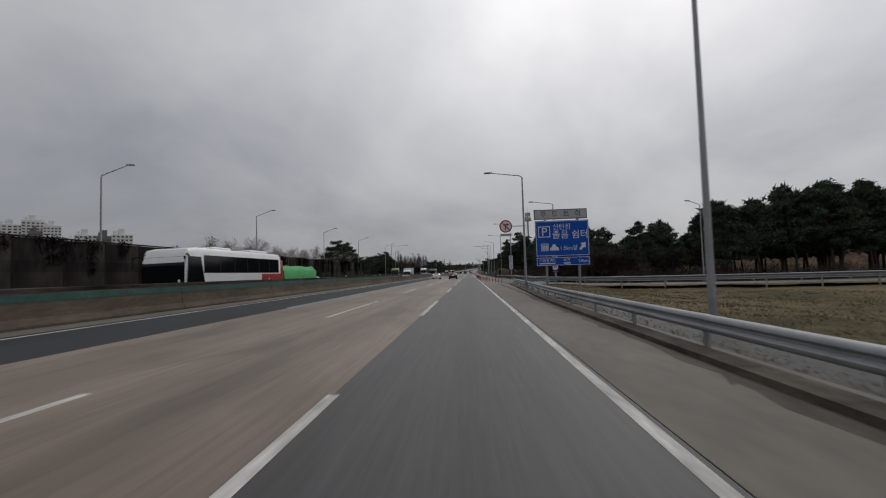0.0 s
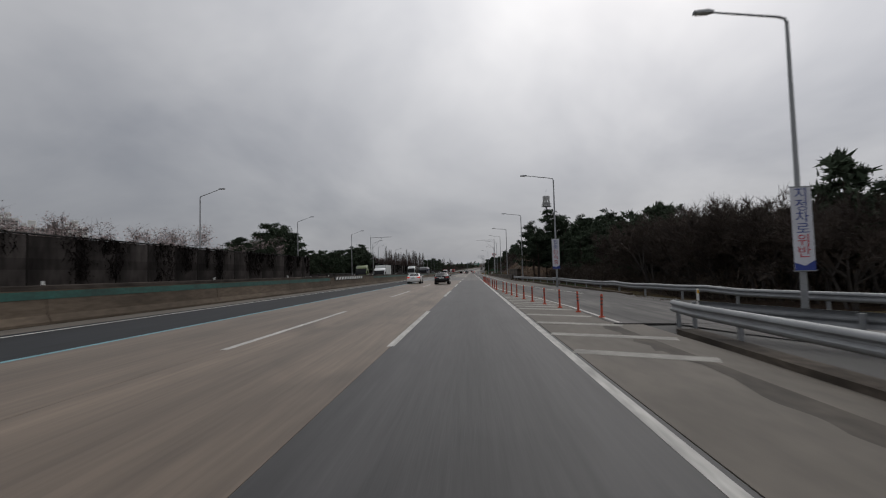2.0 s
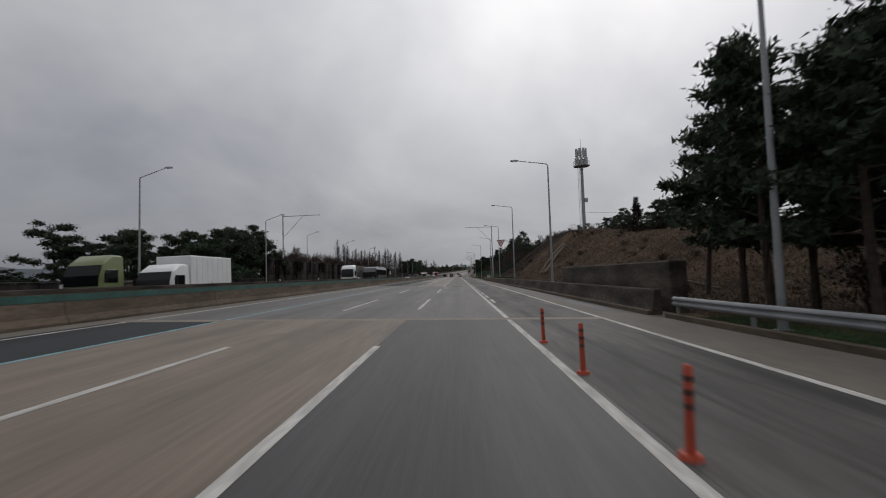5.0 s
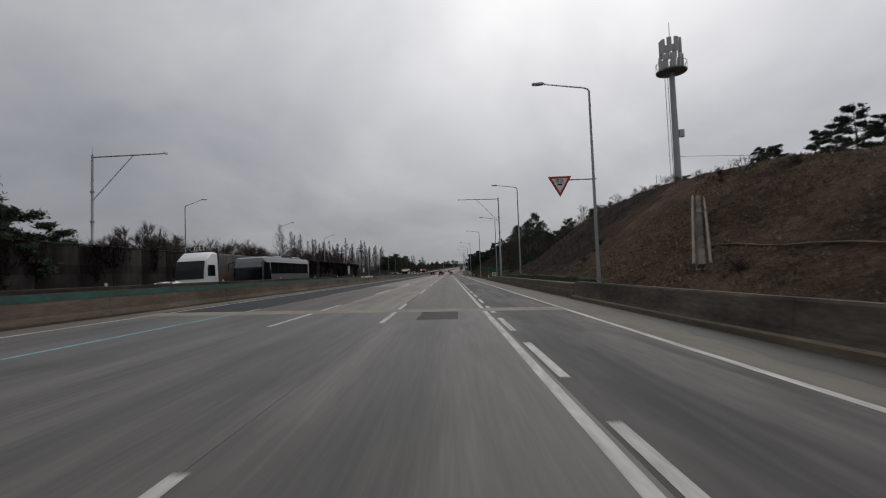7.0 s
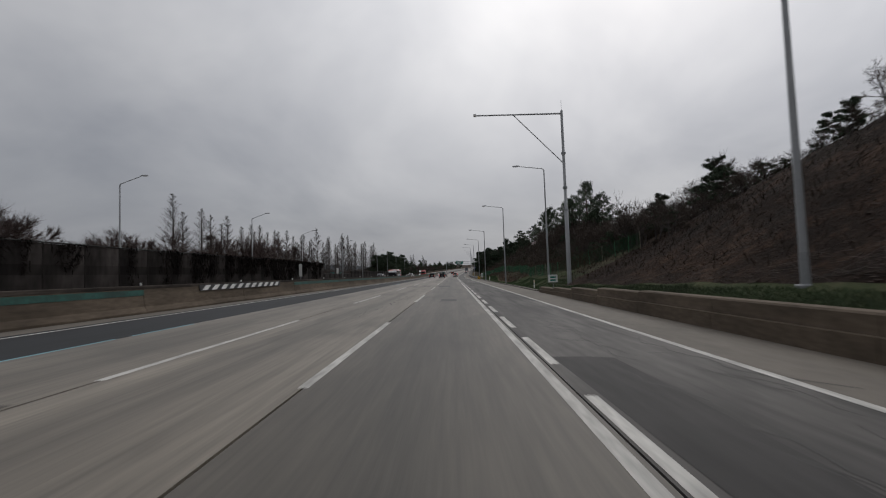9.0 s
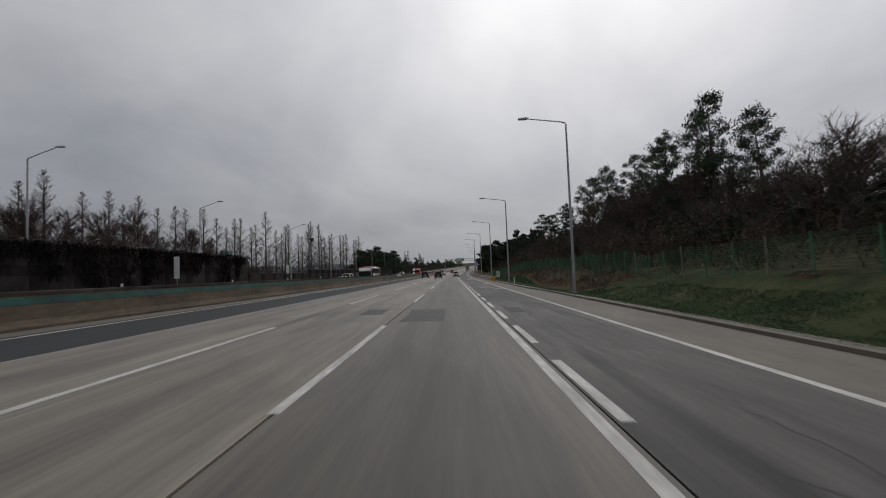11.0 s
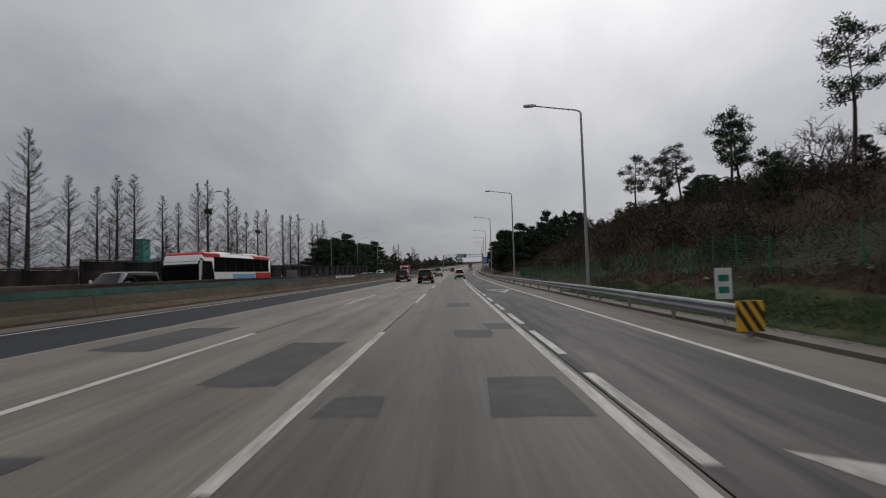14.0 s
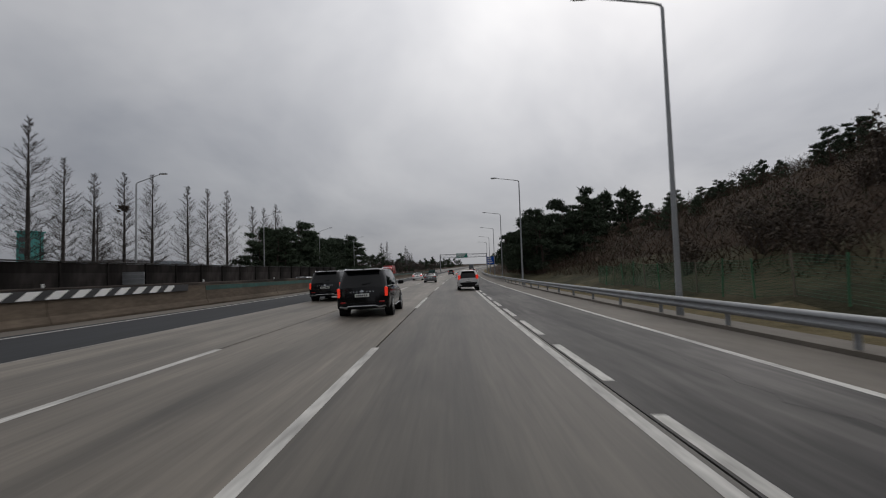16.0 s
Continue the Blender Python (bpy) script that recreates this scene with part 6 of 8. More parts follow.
    if roof_mat:
        for y0, y1 in ((0.1, L * 0.3), (L - 2.6, L - 0.45)):
            s = Shape()
            s.box(-h * 0.99, h * 0.99, y0, y1, H - 0.42, H + 0.03, c=0.1)
            part("roof_band", s, roof_mat, ob, "red roof band")
    return ob


coach("white_red_coach", "white motor coach with a dark red rear panel", at_road(-16.0, 34.6, 180), CAR_WHITE, CAR_RED, L=12.4, H=3.2)
coach("dark_coach", "dark blue-grey motor coach", at_road(-16.0, 211.5, 180), CAR_GREY, CAR_GREY, L=12.6, H=3.25, accent_from=0.2)
coach("red_white_bus", "white city coach with red roof ends and blue advert panel", at_road(-16.6, 352.0, 180), CAR_WHITE, BUS_RED, L=11.2, H=3.0, film=BUS_BLUE, roof_mat=BUS_RED)


def lorry(name, label, m, cab_mat, body_mat, L=9.5, cab_h=3.4, load_h=3.5, load="box", W=2.45):
    """A lorry; its front is at y = L."""
    h = W / 2
    ob = thing(name, label, "truck", m=m, group="traffic on the motorway")
    c0 = L - 2.1 if L > 6 else L - 1.6
    s = Shape()
    s.loft([[(-h * a, y, 0.5), (h * a, y, 0.5), (h * a, y, zt * 0.55), (h * a * 0.95, y, zt - 0.12), (h * a * 0.8, y, zt), (-h * a * 0.8, y, zt), (-h * a * 0.95, y, zt - 0.12), (-h * a, y, zt * 0.55)] for y, a, zt in ((c0, 0.98, cab_h), (c0 + 0.9, 1.0, cab_h), (L - 0.45, 1.0, cab_h * 0.86), (L - 0.1, 0.97, cab_h * 0.62), (L, 0.93, cab_h * 0.40))])
    cab = part("cab", s, cab_mat, ob, smooth=35)
    s = Shape()
    s.loft([[(-h * k, L + e, cab_h * z), (h * k, L + e, cab_h * z), (h * k * .95, L + e - 0.25, cab_h * z), (-h * k * .95, L + e - 0.25, cab_h * z)] for k, e, z in ((0.9, 0.03, 0.43), (0.9, -0.05, 0.62), (0.87, -0.30, 0.81))])
    part("windscreen", s, GLASS, cab)
    for sg in (-1, 1):
        s = Shape()
        s.box(sg * h - 0.02, sg * h + 0.015, c0 + 0.55, L - 0.5, cab_h * 0.48, cab_h * 0.72, c=0.02)
        part("side_window", s, GLASS, cab)
        s = Shape()
        s.box(sg * h * 0.75 - 0.17, sg * h * 0.75 + 0.17, L - 0.06, L + 0.03, 0.68, 0.84, c=0.03)
        part("head_lamp", s, HEAD_LIT, cab)
        s = Shape()
        s.box(sg * (h + 0.16) - 0.09, sg * (h + 0.16) + 0.09, L - 0.35, L - 0.25, cab_h * 0.48, cab_h * 0.66, c=0.03)
        part("mirror", s, TRIM_BLACK, cab)
        s = Shape()
        s.box(sg * h * 0.8 - 0.12, sg * h * 0.8 + 0.12, -0.03, 0.03, 0.72, 0.84, c=0.02)
        part("tail_lamp", s, TAIL_OFF, ob)
        r = 0.5 if L > 6 else 0.33
        for yw in (L - 1.3 if L > 6 else L - 0.8, 1.4, 2.6) if L > 6 else (L - 0.8, 1.0):
            wheel(ob, sg * (h - 0.17), yw, r, 0.28, RIM, sg)
    s = Shape()
    s.box(-0.45, 0.45, 0.1, L - 0.6, 0.5, 0.85, c=0.03)
    s.box(-h * 0.97, h * 0.97, 0.0, c0 - 0.1, 0.85, 1.0, c=0.02)
    part("chassis", s, TRIM_BLACK, ob)
    if load == "box":
        s = Shape()
        s.box(-h, h, 0.0, c0 - 0.15, 1.02, load_h, c=0.04)
        bx = part("cargo_box", s, body_mat, ob)
        for k in range(1, 8):
            y = (c0 - 0.2) * k / 8
            s = Shape()
            s.box(-h - 0.02, h + 0.02, y - 0.03, y + 0.03, 1.03, load_h - 0.05, c=0.01)
            part("rib", s, body_mat, bx)
    elif load == "tarp":
        s = Shape()
        n = 9
        s.loft([[(-h, y, 1.02), (h, y, 1.02), (h * 0.98, y, load_h * 0.8), (h * 0.6, y, load_h + 0.1 * math.sin(k * 2.1)), (-h * 0.6, y, load_h + 0.1 * math.cos(k * 1.7)), (-h * 0.98, y, load_h * 0.8)] for k, y in enumerate(steps(0.0, c0 - 0.2, (c0 - 0.2) / n))])
        part("tarpaulin", s, body_mat, ob, smooth=50)
    else:
        for x0, x1, y0, y1 in ((-h, -h + 0.06, 0, c0 - 0.2), (h - 0.06, h, 0, c0 - 0.2), (-h + 0.06, h - 0.06, 0, 0.06), (-h + 0.06, h - 0.06, c0 - 0.26, c0 - 0.2)):
            s = Shape()
            s.box(x0, x1, y0, y1, 1.0, 1.45 if L > 6 else 1.25, c=0.01)
            part("drop_side", s, body_mat, ob)
        s = Shape()
        for k in range(7):
            rn = random.Random(k)
            x, y = rn.uniform(-h * 0.6, h * 0.6), rn.uniform(0.5, c0 - 1.0)
            s.box(x - 0.45, x + 0.45, y - 0.4, y + 0.4, 1.0, 1.35 + rn.random() * 0.5, c=0.05)
        part("load", s, body_mat, ob)
    return ob


lorry("green_pickup_truck", "small dark green dropside truck with a loaded bed", at_road(-7.2 + bend(476), 476.0), CAR_GREEN, CAR_GREEN, L=4.9, cab_h=1.95, load_h=1.6, load="open", W=1.75)
lorry("red_lorry", "red lorry with a green tarpaulin over its load", at_road(-19.5, 53.6, 180), CAR_RED, TARP_GREEN, L=12.0, cab_h=3.2, load_h=2.6, load="tarp")
lorry("white_lorry", "white cab lorry with a teal and rust cargo body", at_road(-19.5, 208.0, 180), CAR_WHITE, BODY_TEAL, L=11.5, cab_h=3.7, load_h=3.6)
lorry("olive_lorry", "olive green lorry with an open load bed", at_road(-23.0, 151.0, 180), CAR_OLIVE, BODY_TEAL, L=9.0, cab_h=3.4, load="open")
lorry("white_box_lorry", "white box lorry on the opposite carriageway", at_road(-19.5, 151.5, 180), CAR_WHITE, CAR_WHITE, L=8.0, cab_h=2.7, load_h=3.3)
lorry("white_box_lorry", "white box lorry far off on the opposite carriageway", at_road(-22.6 + bend(500), 505.0, 180), CAR_WHITE, CAR_WHITE, L=8.0, cab_h=2.7, load_h=3.3)
lorry("red_lorry", "red lorry far off on the opposite carriageway", at_road(-19.4 + bend(480), 488.0, 180), CAR_RED, CAR_RED, L=9.0, cab_h=3.0, load_h=3.3)
lorry("dark_box_lorry", "dark box lorry ahead on the far stretch", at_road(0.4 + bend(640), 640.0), CAR_GREY, CAR_GREY, L=8.0, cab_h=2.7, load_h=3.4)


# ---- trees and plants ----
BARK = material("pine_bark", (0.062, 0.045, 0.036), 0.95, vary=0.35, scale=3.0, fine=14.0, bump=0.5)
BARK_GREY = material("grey_brown_bark", (0.060, 0.052, 0.048), 0.95, vary=0.3, scale=3.0, fine=14.0, bump=0.4)
TWIG = material("bare_twigs", (0.125, 0.104, 0.098), 0.95, vary=0.25, scale=1.0, island=0.3, bump=0)
TWIG_GREY = material("fine_grey_brown_twigs", (0.072, 0.062, 0.060), 0.95, vary=0.25, scale=1.0, island=0.3, bump=0)
TWIG_ROSE = material("budding_brown_twigs", (0.072, 0.050, 0.046), 0.95, vary=0.3, scale=1.0, island=0.35, bump=0)
TWIG_DARK = material("bare_brown_twigs", (0.058, 0.044, 0.036), 0.95, vary=0.3, scale=1.0, island=0.35, bump=0)
NEEDLES = material("pine_needles", (0.048, 0.066, 0.042), 0.9, vary=0.4, scale=0.8, fine=3.0, island=0.45, bump=0, spec=0.2)
BLOSSOM = material("pale_cherry_blossom", (0.42, 0.34, 0.33), 0.9, vary=0.15, island=0.3, bump=0)
SCRUB = material("dry_scrub_leaves", (0.058, 0.043, 0.030), 0.95, vary=0.4, scale=1.0, island=0.4, bump=0)
SHRUB_GREEN = material("dark_shrub_leaves", (0.034, 0.042, 0.023), 0.95, vary=0.4, scale=1.0, island=0.4, bump=0, spec=0.2)
GRASS_BLADE = material("green_grass_blades", (0.054, 0.090, 0.036), 0.9, vary=0.4, scale=0.4, island=0.35, bump=0)
LITTER = material("dead_slope_stalks", (0.15, 0.115, 0.078), 0.95, vary=0.4, scale=0.3, island=0.4, bump=0)
GRASS_DULL = material("dull_green_grass_blades", (0.040, 0.058, 0.026), 0.9, vary=0.4, scale=0.4, island=0.35, bump=0)
GRASS_DRY = material("dry_grass_blades", (0.125, 0.098, 0.055), 0.95, vary=0.4, scale=0.4, island=0.35, bump=0)


def leaf(s, p, size, rnd, flat=0.0, stretch=1.0):
    """One small quad leaf or tuft at p."""
    a = Vector((rnd.gauss(0, 1), rnd.gauss(0, 1), rnd.gauss(0, 1 - flat))).normalized()
    b = a.orthogonal().normalized()
    ang = rnd.uniform(0, math.pi)
    b = (Matrix.Rotation(ang, 3, a) @ b)
    u, v = a * size * stretch, b * size
    p = Vector(p)
    o = len(s.v)
    s.v += [tuple(p - u * .5), tuple(p + v * .5), tuple(p + u * .5), tuple(p - v * .5)]
    s.f.append((o, o + 1, o + 2, o + 3))
    s.mi.append(0)


def sliver(s, a, b, w, rnd):
    """A needle or fine twig: one long thin triangle from a to b."""
    a, b = Vector(a), Vector(b)
    d = b - a
    q = d.cross(Vector((rnd.gauss(0, 1), rnd.gauss(0, 1), rnd.gauss(0, 1))))
    q = q.normalized() * w if q.length > 1e-6 else Vector((w, 0, 0))
    o = len(s.v)
    s.v += [tuple(a - q), tuple(a + q), tuple(b)]
    s.f.append((o, o + 1, o + 2))
    s.mi.append(0)


def stick(s, a, b, r0, r1, n=4):
    s.tube(a, b, r0, r1, n=n, caps=False)


def raw(s, name, mat):
    """A mesh straight from the gathered faces, for foliage."""
    me = bpy.data.meshes.new(name)
    me.from_pydata(s.v, [], s.f)
    me.materials.append(mat)
    me.update()
    return me


def pine_shapes(seed, h, crown0, spread, dense, coarse=1.0, pad=1.0):
    """Trunk with limbs, and the needle tufts, of one pine."""
    rnd = random.Random(seed)
    t, lf = Shape(), Shape()
    lean = Vector((rnd.uniform(-.08, .08), rnd.uniform(-.08, .08), 1))
    pts = [Vector((lean.x * z * h + 0.12 * math.sin(z * 5 + seed), lean.y * z * h + 0.12 * math.cos(z * 4 + seed), z * h)) for z in (-0.03, 0.1, 0.25, 0.4, 0.55, 0.7, 0.85, 0.97)]
    t.pipe(pts, [0.19, 0.17, 0.15, 0.13, 0.11, 0.08, 0.05, 0.025], n=7)
    n = int(26 * dense)
    for k in range(n):
        f = crown0 + (0.98 - crown0) * (k + rnd.random()) / n
        i = min(int(f * 7.2), 6)
        base = pts[i].lerp(pts[i + 1], 0.5)
        base.z = f * h
        a = rnd.uniform(0, 2 * math.pi)
        reach = spread * (1.05 - 0.75 * ((f - crown0) / (1 - crown0)) ** 1.4) * rnd.uniform(0.55, 1.1)
        tip = base + Vector((math.cos(a) * reach, math.sin(a) * reach, rnd.uniform(-0.1, 0.6) if pad >= 1 else rnd.uniform(0.1, 1.2)))
        mid = base.lerp(tip, 0.5) + Vector((0, 0, rnd.uniform(-.15, .25)))
        stick(t, base, mid, 0.05, 0.035)
        stick(t, mid, tip, 0.035, 0.012)
        for c in (mid, tip, mid.lerp(tip, 0.5)) if reach > 1.2 else (tip,):
            cw = rnd.uniform(0.55, 0.9) * pad
            for q in range(int(96 * dense * pad / coarse ** 1.9)):
                p = c + Vector((rnd.gauss(0, .40), rnd.gauss(0, .40), rnd.gauss(.1, .22 if pad >= 1 else .36))) * cw
                d = Vector((rnd.gauss(0, .6), rnd.gauss(0, .6), rnd.gauss(.35, .5))).normalized()
                if q % 4 == 0:
                    sliver(lf, p - d * .18 * coarse, p + d * .26 * coarse, rnd.uniform(.08, .14) * coarse, rnd)
                else:
                    sliver(lf, p, p + d * rnd.uniform(.20, .38) * coarse, rnd.uniform(.035, .062) * coarse, rnd)
    for q in range(70):
        p = pts[-1] + Vector((rnd.gauss(0, .22), rnd.gauss(0, .22), rnd.gauss(-.2, .3)))
        sliver(lf, p, p + Vector((rnd.gauss(0, .12), rnd.gauss(0, .12), rnd.uniform(.1, .4))) * coarse, .06 * coarse, rnd)
    return t, lf


def pine(seed, h=11.0, crown0=0.45, spread=3.0, dense=1.0, label="dark green red pine with bare lower trunk", pad=1.0):
    ob = thing("pine_tree", label, "tree", group="roadside pines")
    t, lf = pine_shapes(seed, h, crown0, spread, dense, pad=pad)
    part("trunk", raw(t, "trunk", BARK), None, ob)
    part("crown", raw(lf, "crown", NEEDLES), None, ob)
    return ob


def wood(name, label, kinds, spots, seed):
    """Far pines that cannot be told apart, joined into one object."""
    rnd = random.Random(seed)
    sources = []
    for k in kinds:
        t, lf = pine_shapes(*k, coarse=2.4)
        o = len(t.v)
        sources.append((np.array(t.v + lf.v), t.f + [tuple(o + i for i in q) for q in lf.f], len(t.f)))
    vs, fs, ms, o = [], [], [], 0
    for x, y, size in spots:
        v, f, nt = sources[rnd.randrange(len(sources))]
        a, sc = rnd.uniform(0, 6.28), size * rnd.uniform(.85, 1.2)
        c, d = math.cos(a) * sc, math.sin(a) * sc
        w = np.stack((v[:, 0] * c - v[:, 1] * d + x, v[:, 0] * d + v[:, 1] * c + y, v[:, 2] * sc + max(land_z(x, y), -3) - 0.05), 1)
        vs.append(w)
        fs += [tuple(o + i for i in q) for q in f]
        ms += [0] * nt + [1] * (len(f) - nt)
        o += len(v)
    me = bpy.data.meshes.new(name)
    me.from_pydata(np.concatenate(vs).tolist(), [], fs)
    me.materials.append(BARK)
    me.materials.append(NEEDLES)
    me.polygons.foreach_set("material_index", ms)
    me.update()
    return tagged(new(name, me), label, "wood", kind="stuff")


def redwood(seed, h=15.0, nest=False):
    rnd = random.Random(seed)
    ob = thing("bare_redwood_tree", "tall leafless dawn redwood with a narrow pointed crown", "tree", group="row of bare redwoods")
    t, w = Shape(), Shape()
    t.pipe([(0, 0, -0.4), (0.03, 0.02, h * 0.3), (-0.03, 0.03, h * 0.65), (0, 0, h)], [0.24, 0.19, 0.11, 0.02], n=7)
    n = 165
    for k in range(n):
        f = 0.12 + 0.87 * (k + rnd.random()) / n
        a = rnd.uniform(0, 2 * math.pi)
        ln = (0.22 + 4.7 * (1 - f) ** 0.9 * min(1, 0.35 + f / 0.5)) * rnd.uniform(0.5, 1.12)
        p = Vector((0, 0, f * h))
        d = Vector((math.cos(a), math.sin(a), rnd.uniform(0.05, 0.4) + 0.5 * f)).normalized()
        m2 = p + d * ln * 0.55
        e = m2 + (d + Vector((0, 0, 0.35))).normalized() * ln * 0.45
        stick(w, p, m2, 0.022 * (1 - f) + 0.010, 0.012, n=3)
        stick(w, m2, e, 0.012, 0.005, n=3)
        for q in range(26):
            b = p.lerp(m2, rnd.uniform(0.3, 1.0)) if q % 2 else m2.lerp(e, rnd.random())
            d2 = (d * 0.7 + Vector((rnd.gauss(0, .5), rnd.gauss(0, .5), rnd.gauss(.35, .3)))).normalized()
            sliver(w, b, b + d2 * (0.18 + ln * rnd.uniform(0.12, 0.30)), rnd.uniform(.007, .013), rnd)
    part("trunk", raw(t, "trunk", BARK_GREY), None, ob)
    part("branchwork", raw(w, "branchwork", TWIG_GREY), None, ob)
    if nest:
        s = Shape()
        for q in range(150):
            leaf(s, Vector((rnd.gauss(0.1, .17), rnd.gauss(0, .17), h * 0.72 + rnd.gauss(0, .14))), 0.3, rnd, stretch=2.0)
        part("bird_nest", raw(s, "bird_nest", TWIG_DARK), None, ob, "dark twig nest")
    return ob


def bare_tree(seed, h=5.0, spread=2.6, mat=TWIG, blossom=0, name="bare_tree", label="leafless bushy tree with many thin branches", leaves=None, sprays=2, thick=1.0):
    rnd = random.Random(seed)
    ob = thing(name, label, "tree", group="scrub and bushes")
    st, w, lf = Shape(), Shape(), Shape()

    def grow(p, d, ln, r, lev):
        e = p + d * ln
        if lev < 3:
            stick(st if lev < 2 else w, p, e, max(r, 0.012 * thick), max(r * 0.6, 0.009 * thick), n=4 if lev < 2 else 3)
        else:
            sliver(w, p, e + d * ln * .2, 0.016 * thick, rnd)
        if lev >= 4:
            for q in range(sprays):
                d2 = (d + Vector((rnd.gauss(0, .5), rnd.gauss(0, .5), rnd.gauss(.1, .4)))).normalized()
                b = p.lerp(e, rnd.uniform(.3, 1.0))
                sliver(w, b, b + d2 * ln * rnd.uniform(.5, 1.1), 0.011 * thick, rnd)
            for q in range(blossom):
                leaf(lf, e + Vector((rnd.gauss(0, .25), rnd.gauss(0, .25), rnd.gauss(0, .2))), rnd.uniform(.08, .17) if leaves is None else rnd.uniform(.1, .24), rnd)
            return
        for k in range(3 if lev < 3 else 4):
            nd = (d + Vector((rnd.gauss(0, .55), rnd.gauss(0, .55), rnd.gauss(0.12, .3)))).normalized()
            grow(p.lerp(e, rnd.uniform(.55, 1.0)), nd, ln * rnd.uniform(.55, .85), r * 0.55, lev + 1)

    for k in range(3):
        a = rnd.uniform(0, 6.28)
        grow(Vector((math.cos(a) * .2, math.sin(a) * .2, -0.2)), Vector((math.cos(a) * .35 * spread / 2.6, math.sin(a) * .35 * spread / 2.6, 1)).normalized(), h * 0.34, 0.075 * h / 5, 0)
    part("stem", raw(st, "stem", BARK_GREY), None, ob)
    part("branchwork", raw(w, "branchwork", mat), None, ob)
    if blossom:
        part("blossom" if leaves is None else "foliage", raw(lf, "foliage", BLOSSOM if leaves is None else leaves), None, ob)
    return ob


def bush(seed, h=1.6, r=1.3, mat=SCRUB, name="scrub_bush", label="dry brown scrub bush"):
    rnd = random.Random(seed)
    ob = thing(name, label, "bush", group="scrub and bushes")
    w, lf = Shape(), Shape()
    for k in range(34):
        a, q = rnd.uniform(0, 6.28), rnd.random()
        d = Vector((math.cos(a) * r * q, math.sin(a) * r * q, h * rnd.uniform(.45, 1.1)))
        sliver(w, (d.x * .2, d.y * .2, -0.1), d, 0.02, rnd)
        for j in range(8):
            b = d * rnd.uniform(.4, 1.0)
            sliver(w, b, b + Vector((rnd.gauss(0, .25), rnd.gauss(0, .25), rnd.uniform(0, .45))), .012, rnd)
        for j in range(10):
            leaf(lf, d * rnd.uniform(.5, 1.05) + Vector((rnd.gauss(0, .14), rnd.gauss(0, .14), rnd.gauss(0, .14))), rnd.uniform(.06, .14), rnd)
    part("branchwork", raw(w, "branchwork", TWIG_DARK), None, ob)
    part("foliage", raw(lf, "foliage", mat), None, ob)
    return ob


def scatter(protos, spots, seed, s0=0.85, s1=1.2):
    """Copies of the prototypes at the spots; the prototypes themselves take the first ones."""
    rnd = random.Random(seed)
    used = set()
    for k, (x, y, size) in enumerate(spots):
        p = protos[rnd.randrange(len(protos))]
        sc = size * rnd.uniform(s0, s1)
        m = pose(x, y, max(land_z(x, y), -3) - 0.05, 0, 0, rnd.uniform(0, 360))
        ob = p if p.name not in used else copy_thing(p, m)
        used.add(p.name)
        ob.matrix_basis = m @ Matrix.Diagonal((sc, sc, sc * rnd.uniform(.92, 1.1), 1))
    for p in protos:
        if p.name not in used:
            for o in (*p.children_recursive, p):
                bpy.data.objects.remove(o)


rt = random.Random(5)


def undergrowth(name, label, area, n, mat, seed, size=0.28, tall=1.4):
    """Brush too fine to pick apart: many small leaves and twigs over the ground."""
    rnd = random.Random(seed)
    s = Shape()
    for k in range(n):
        x, y = area(rnd)
        z = land_z(x, y)
        hh = tall * (0.5 + 0.8 * max(0, noise.noise((x * .25, y * .25, seed)) + .3))
        p = Vector((x, y, z + hh * rnd.random() ** 1.3))
        if k % 4 == 0:
            leaf(s, p, rnd.uniform(.18, .38) * size, rnd)
        else:
            d = Vector((rnd.gauss(0, .5), rnd.gauss(0, .5), rnd.uniform(.3, 1.2))) * size * rnd.uniform(1.0, 2.6)
            w = Vector((rnd.gauss(0, 1), rnd.gauss(0, 1), 0)).normalized() * size * rnd.uniform(.05, .11)
            o = len(s.v)
            s.v += [tuple(p - d * .5 - w), tuple(p - d * .5 + w), tuple(p + d * .5 + w * .4), tuple(p + d * .5 - w * .4)]
            s.f.append((o, o + 1, o + 2, o + 3))
    return tagged(new(name, raw(s, name, mat)), label, "undergrowth", kind="stuff")


# pine wood beyond the slip road
spots = [(11.6, 131.5, .94), (12.6, 135.0, .96), (11.9, 127.5, .9), (13.2, 139.0, .82), (14.6, 129.5, 1.1), (15.2, 126.0, 1.05), (16.0, 131.0, 1.12), (13.8, 132.5, 1.0)]
back = []
for row, (dx, n) in enumerate(((0.0, 16), (3.0, 17), (6.5, 16), (11, 14), (17, 12))):
    for k in range(n):
        y = 76 + (133 - 76) * (k + rt.random() * 0.8) / n
        if row < 3 and y < 93:
            continue
        (spots if row < 3 else back).append((17.0 + dx + rt.uniform(-1, 1) + 4.5 * (1 - ease(82, 112, y)), y, 0.58 + 0.36 * ease(103, 124, y) + 0.02 * row))
for k in range(105):
    x = 20 + 80 * rt.random() ** 1.1
    y = 59 + (x - 19) * 0.05 + rt.random() * 20
    (spots if y < 59 + (x - 19) * 0.05 + 12 else back).append((x, y, rt.uniform(0.56, 0.66) + 0.50 * ease(24, 50, x)))
scatter([pine(1, crown0=0.34, spread=3.4), pine(2, 10.5, 0.3, 3.5), pine(3, 11.2, 0.34, 3.2), pine(4, 9.8, 0.26, 3.3, 1.1)], spots, 11, 0.92, 1.08)
wood("pine_wood", "dense dark pines deep in the roadside wood", ((5, 11.0, 0.3, 3.4, 1.0), (6, 10.2, 0.28, 3.4, 1.0)), back, 31)
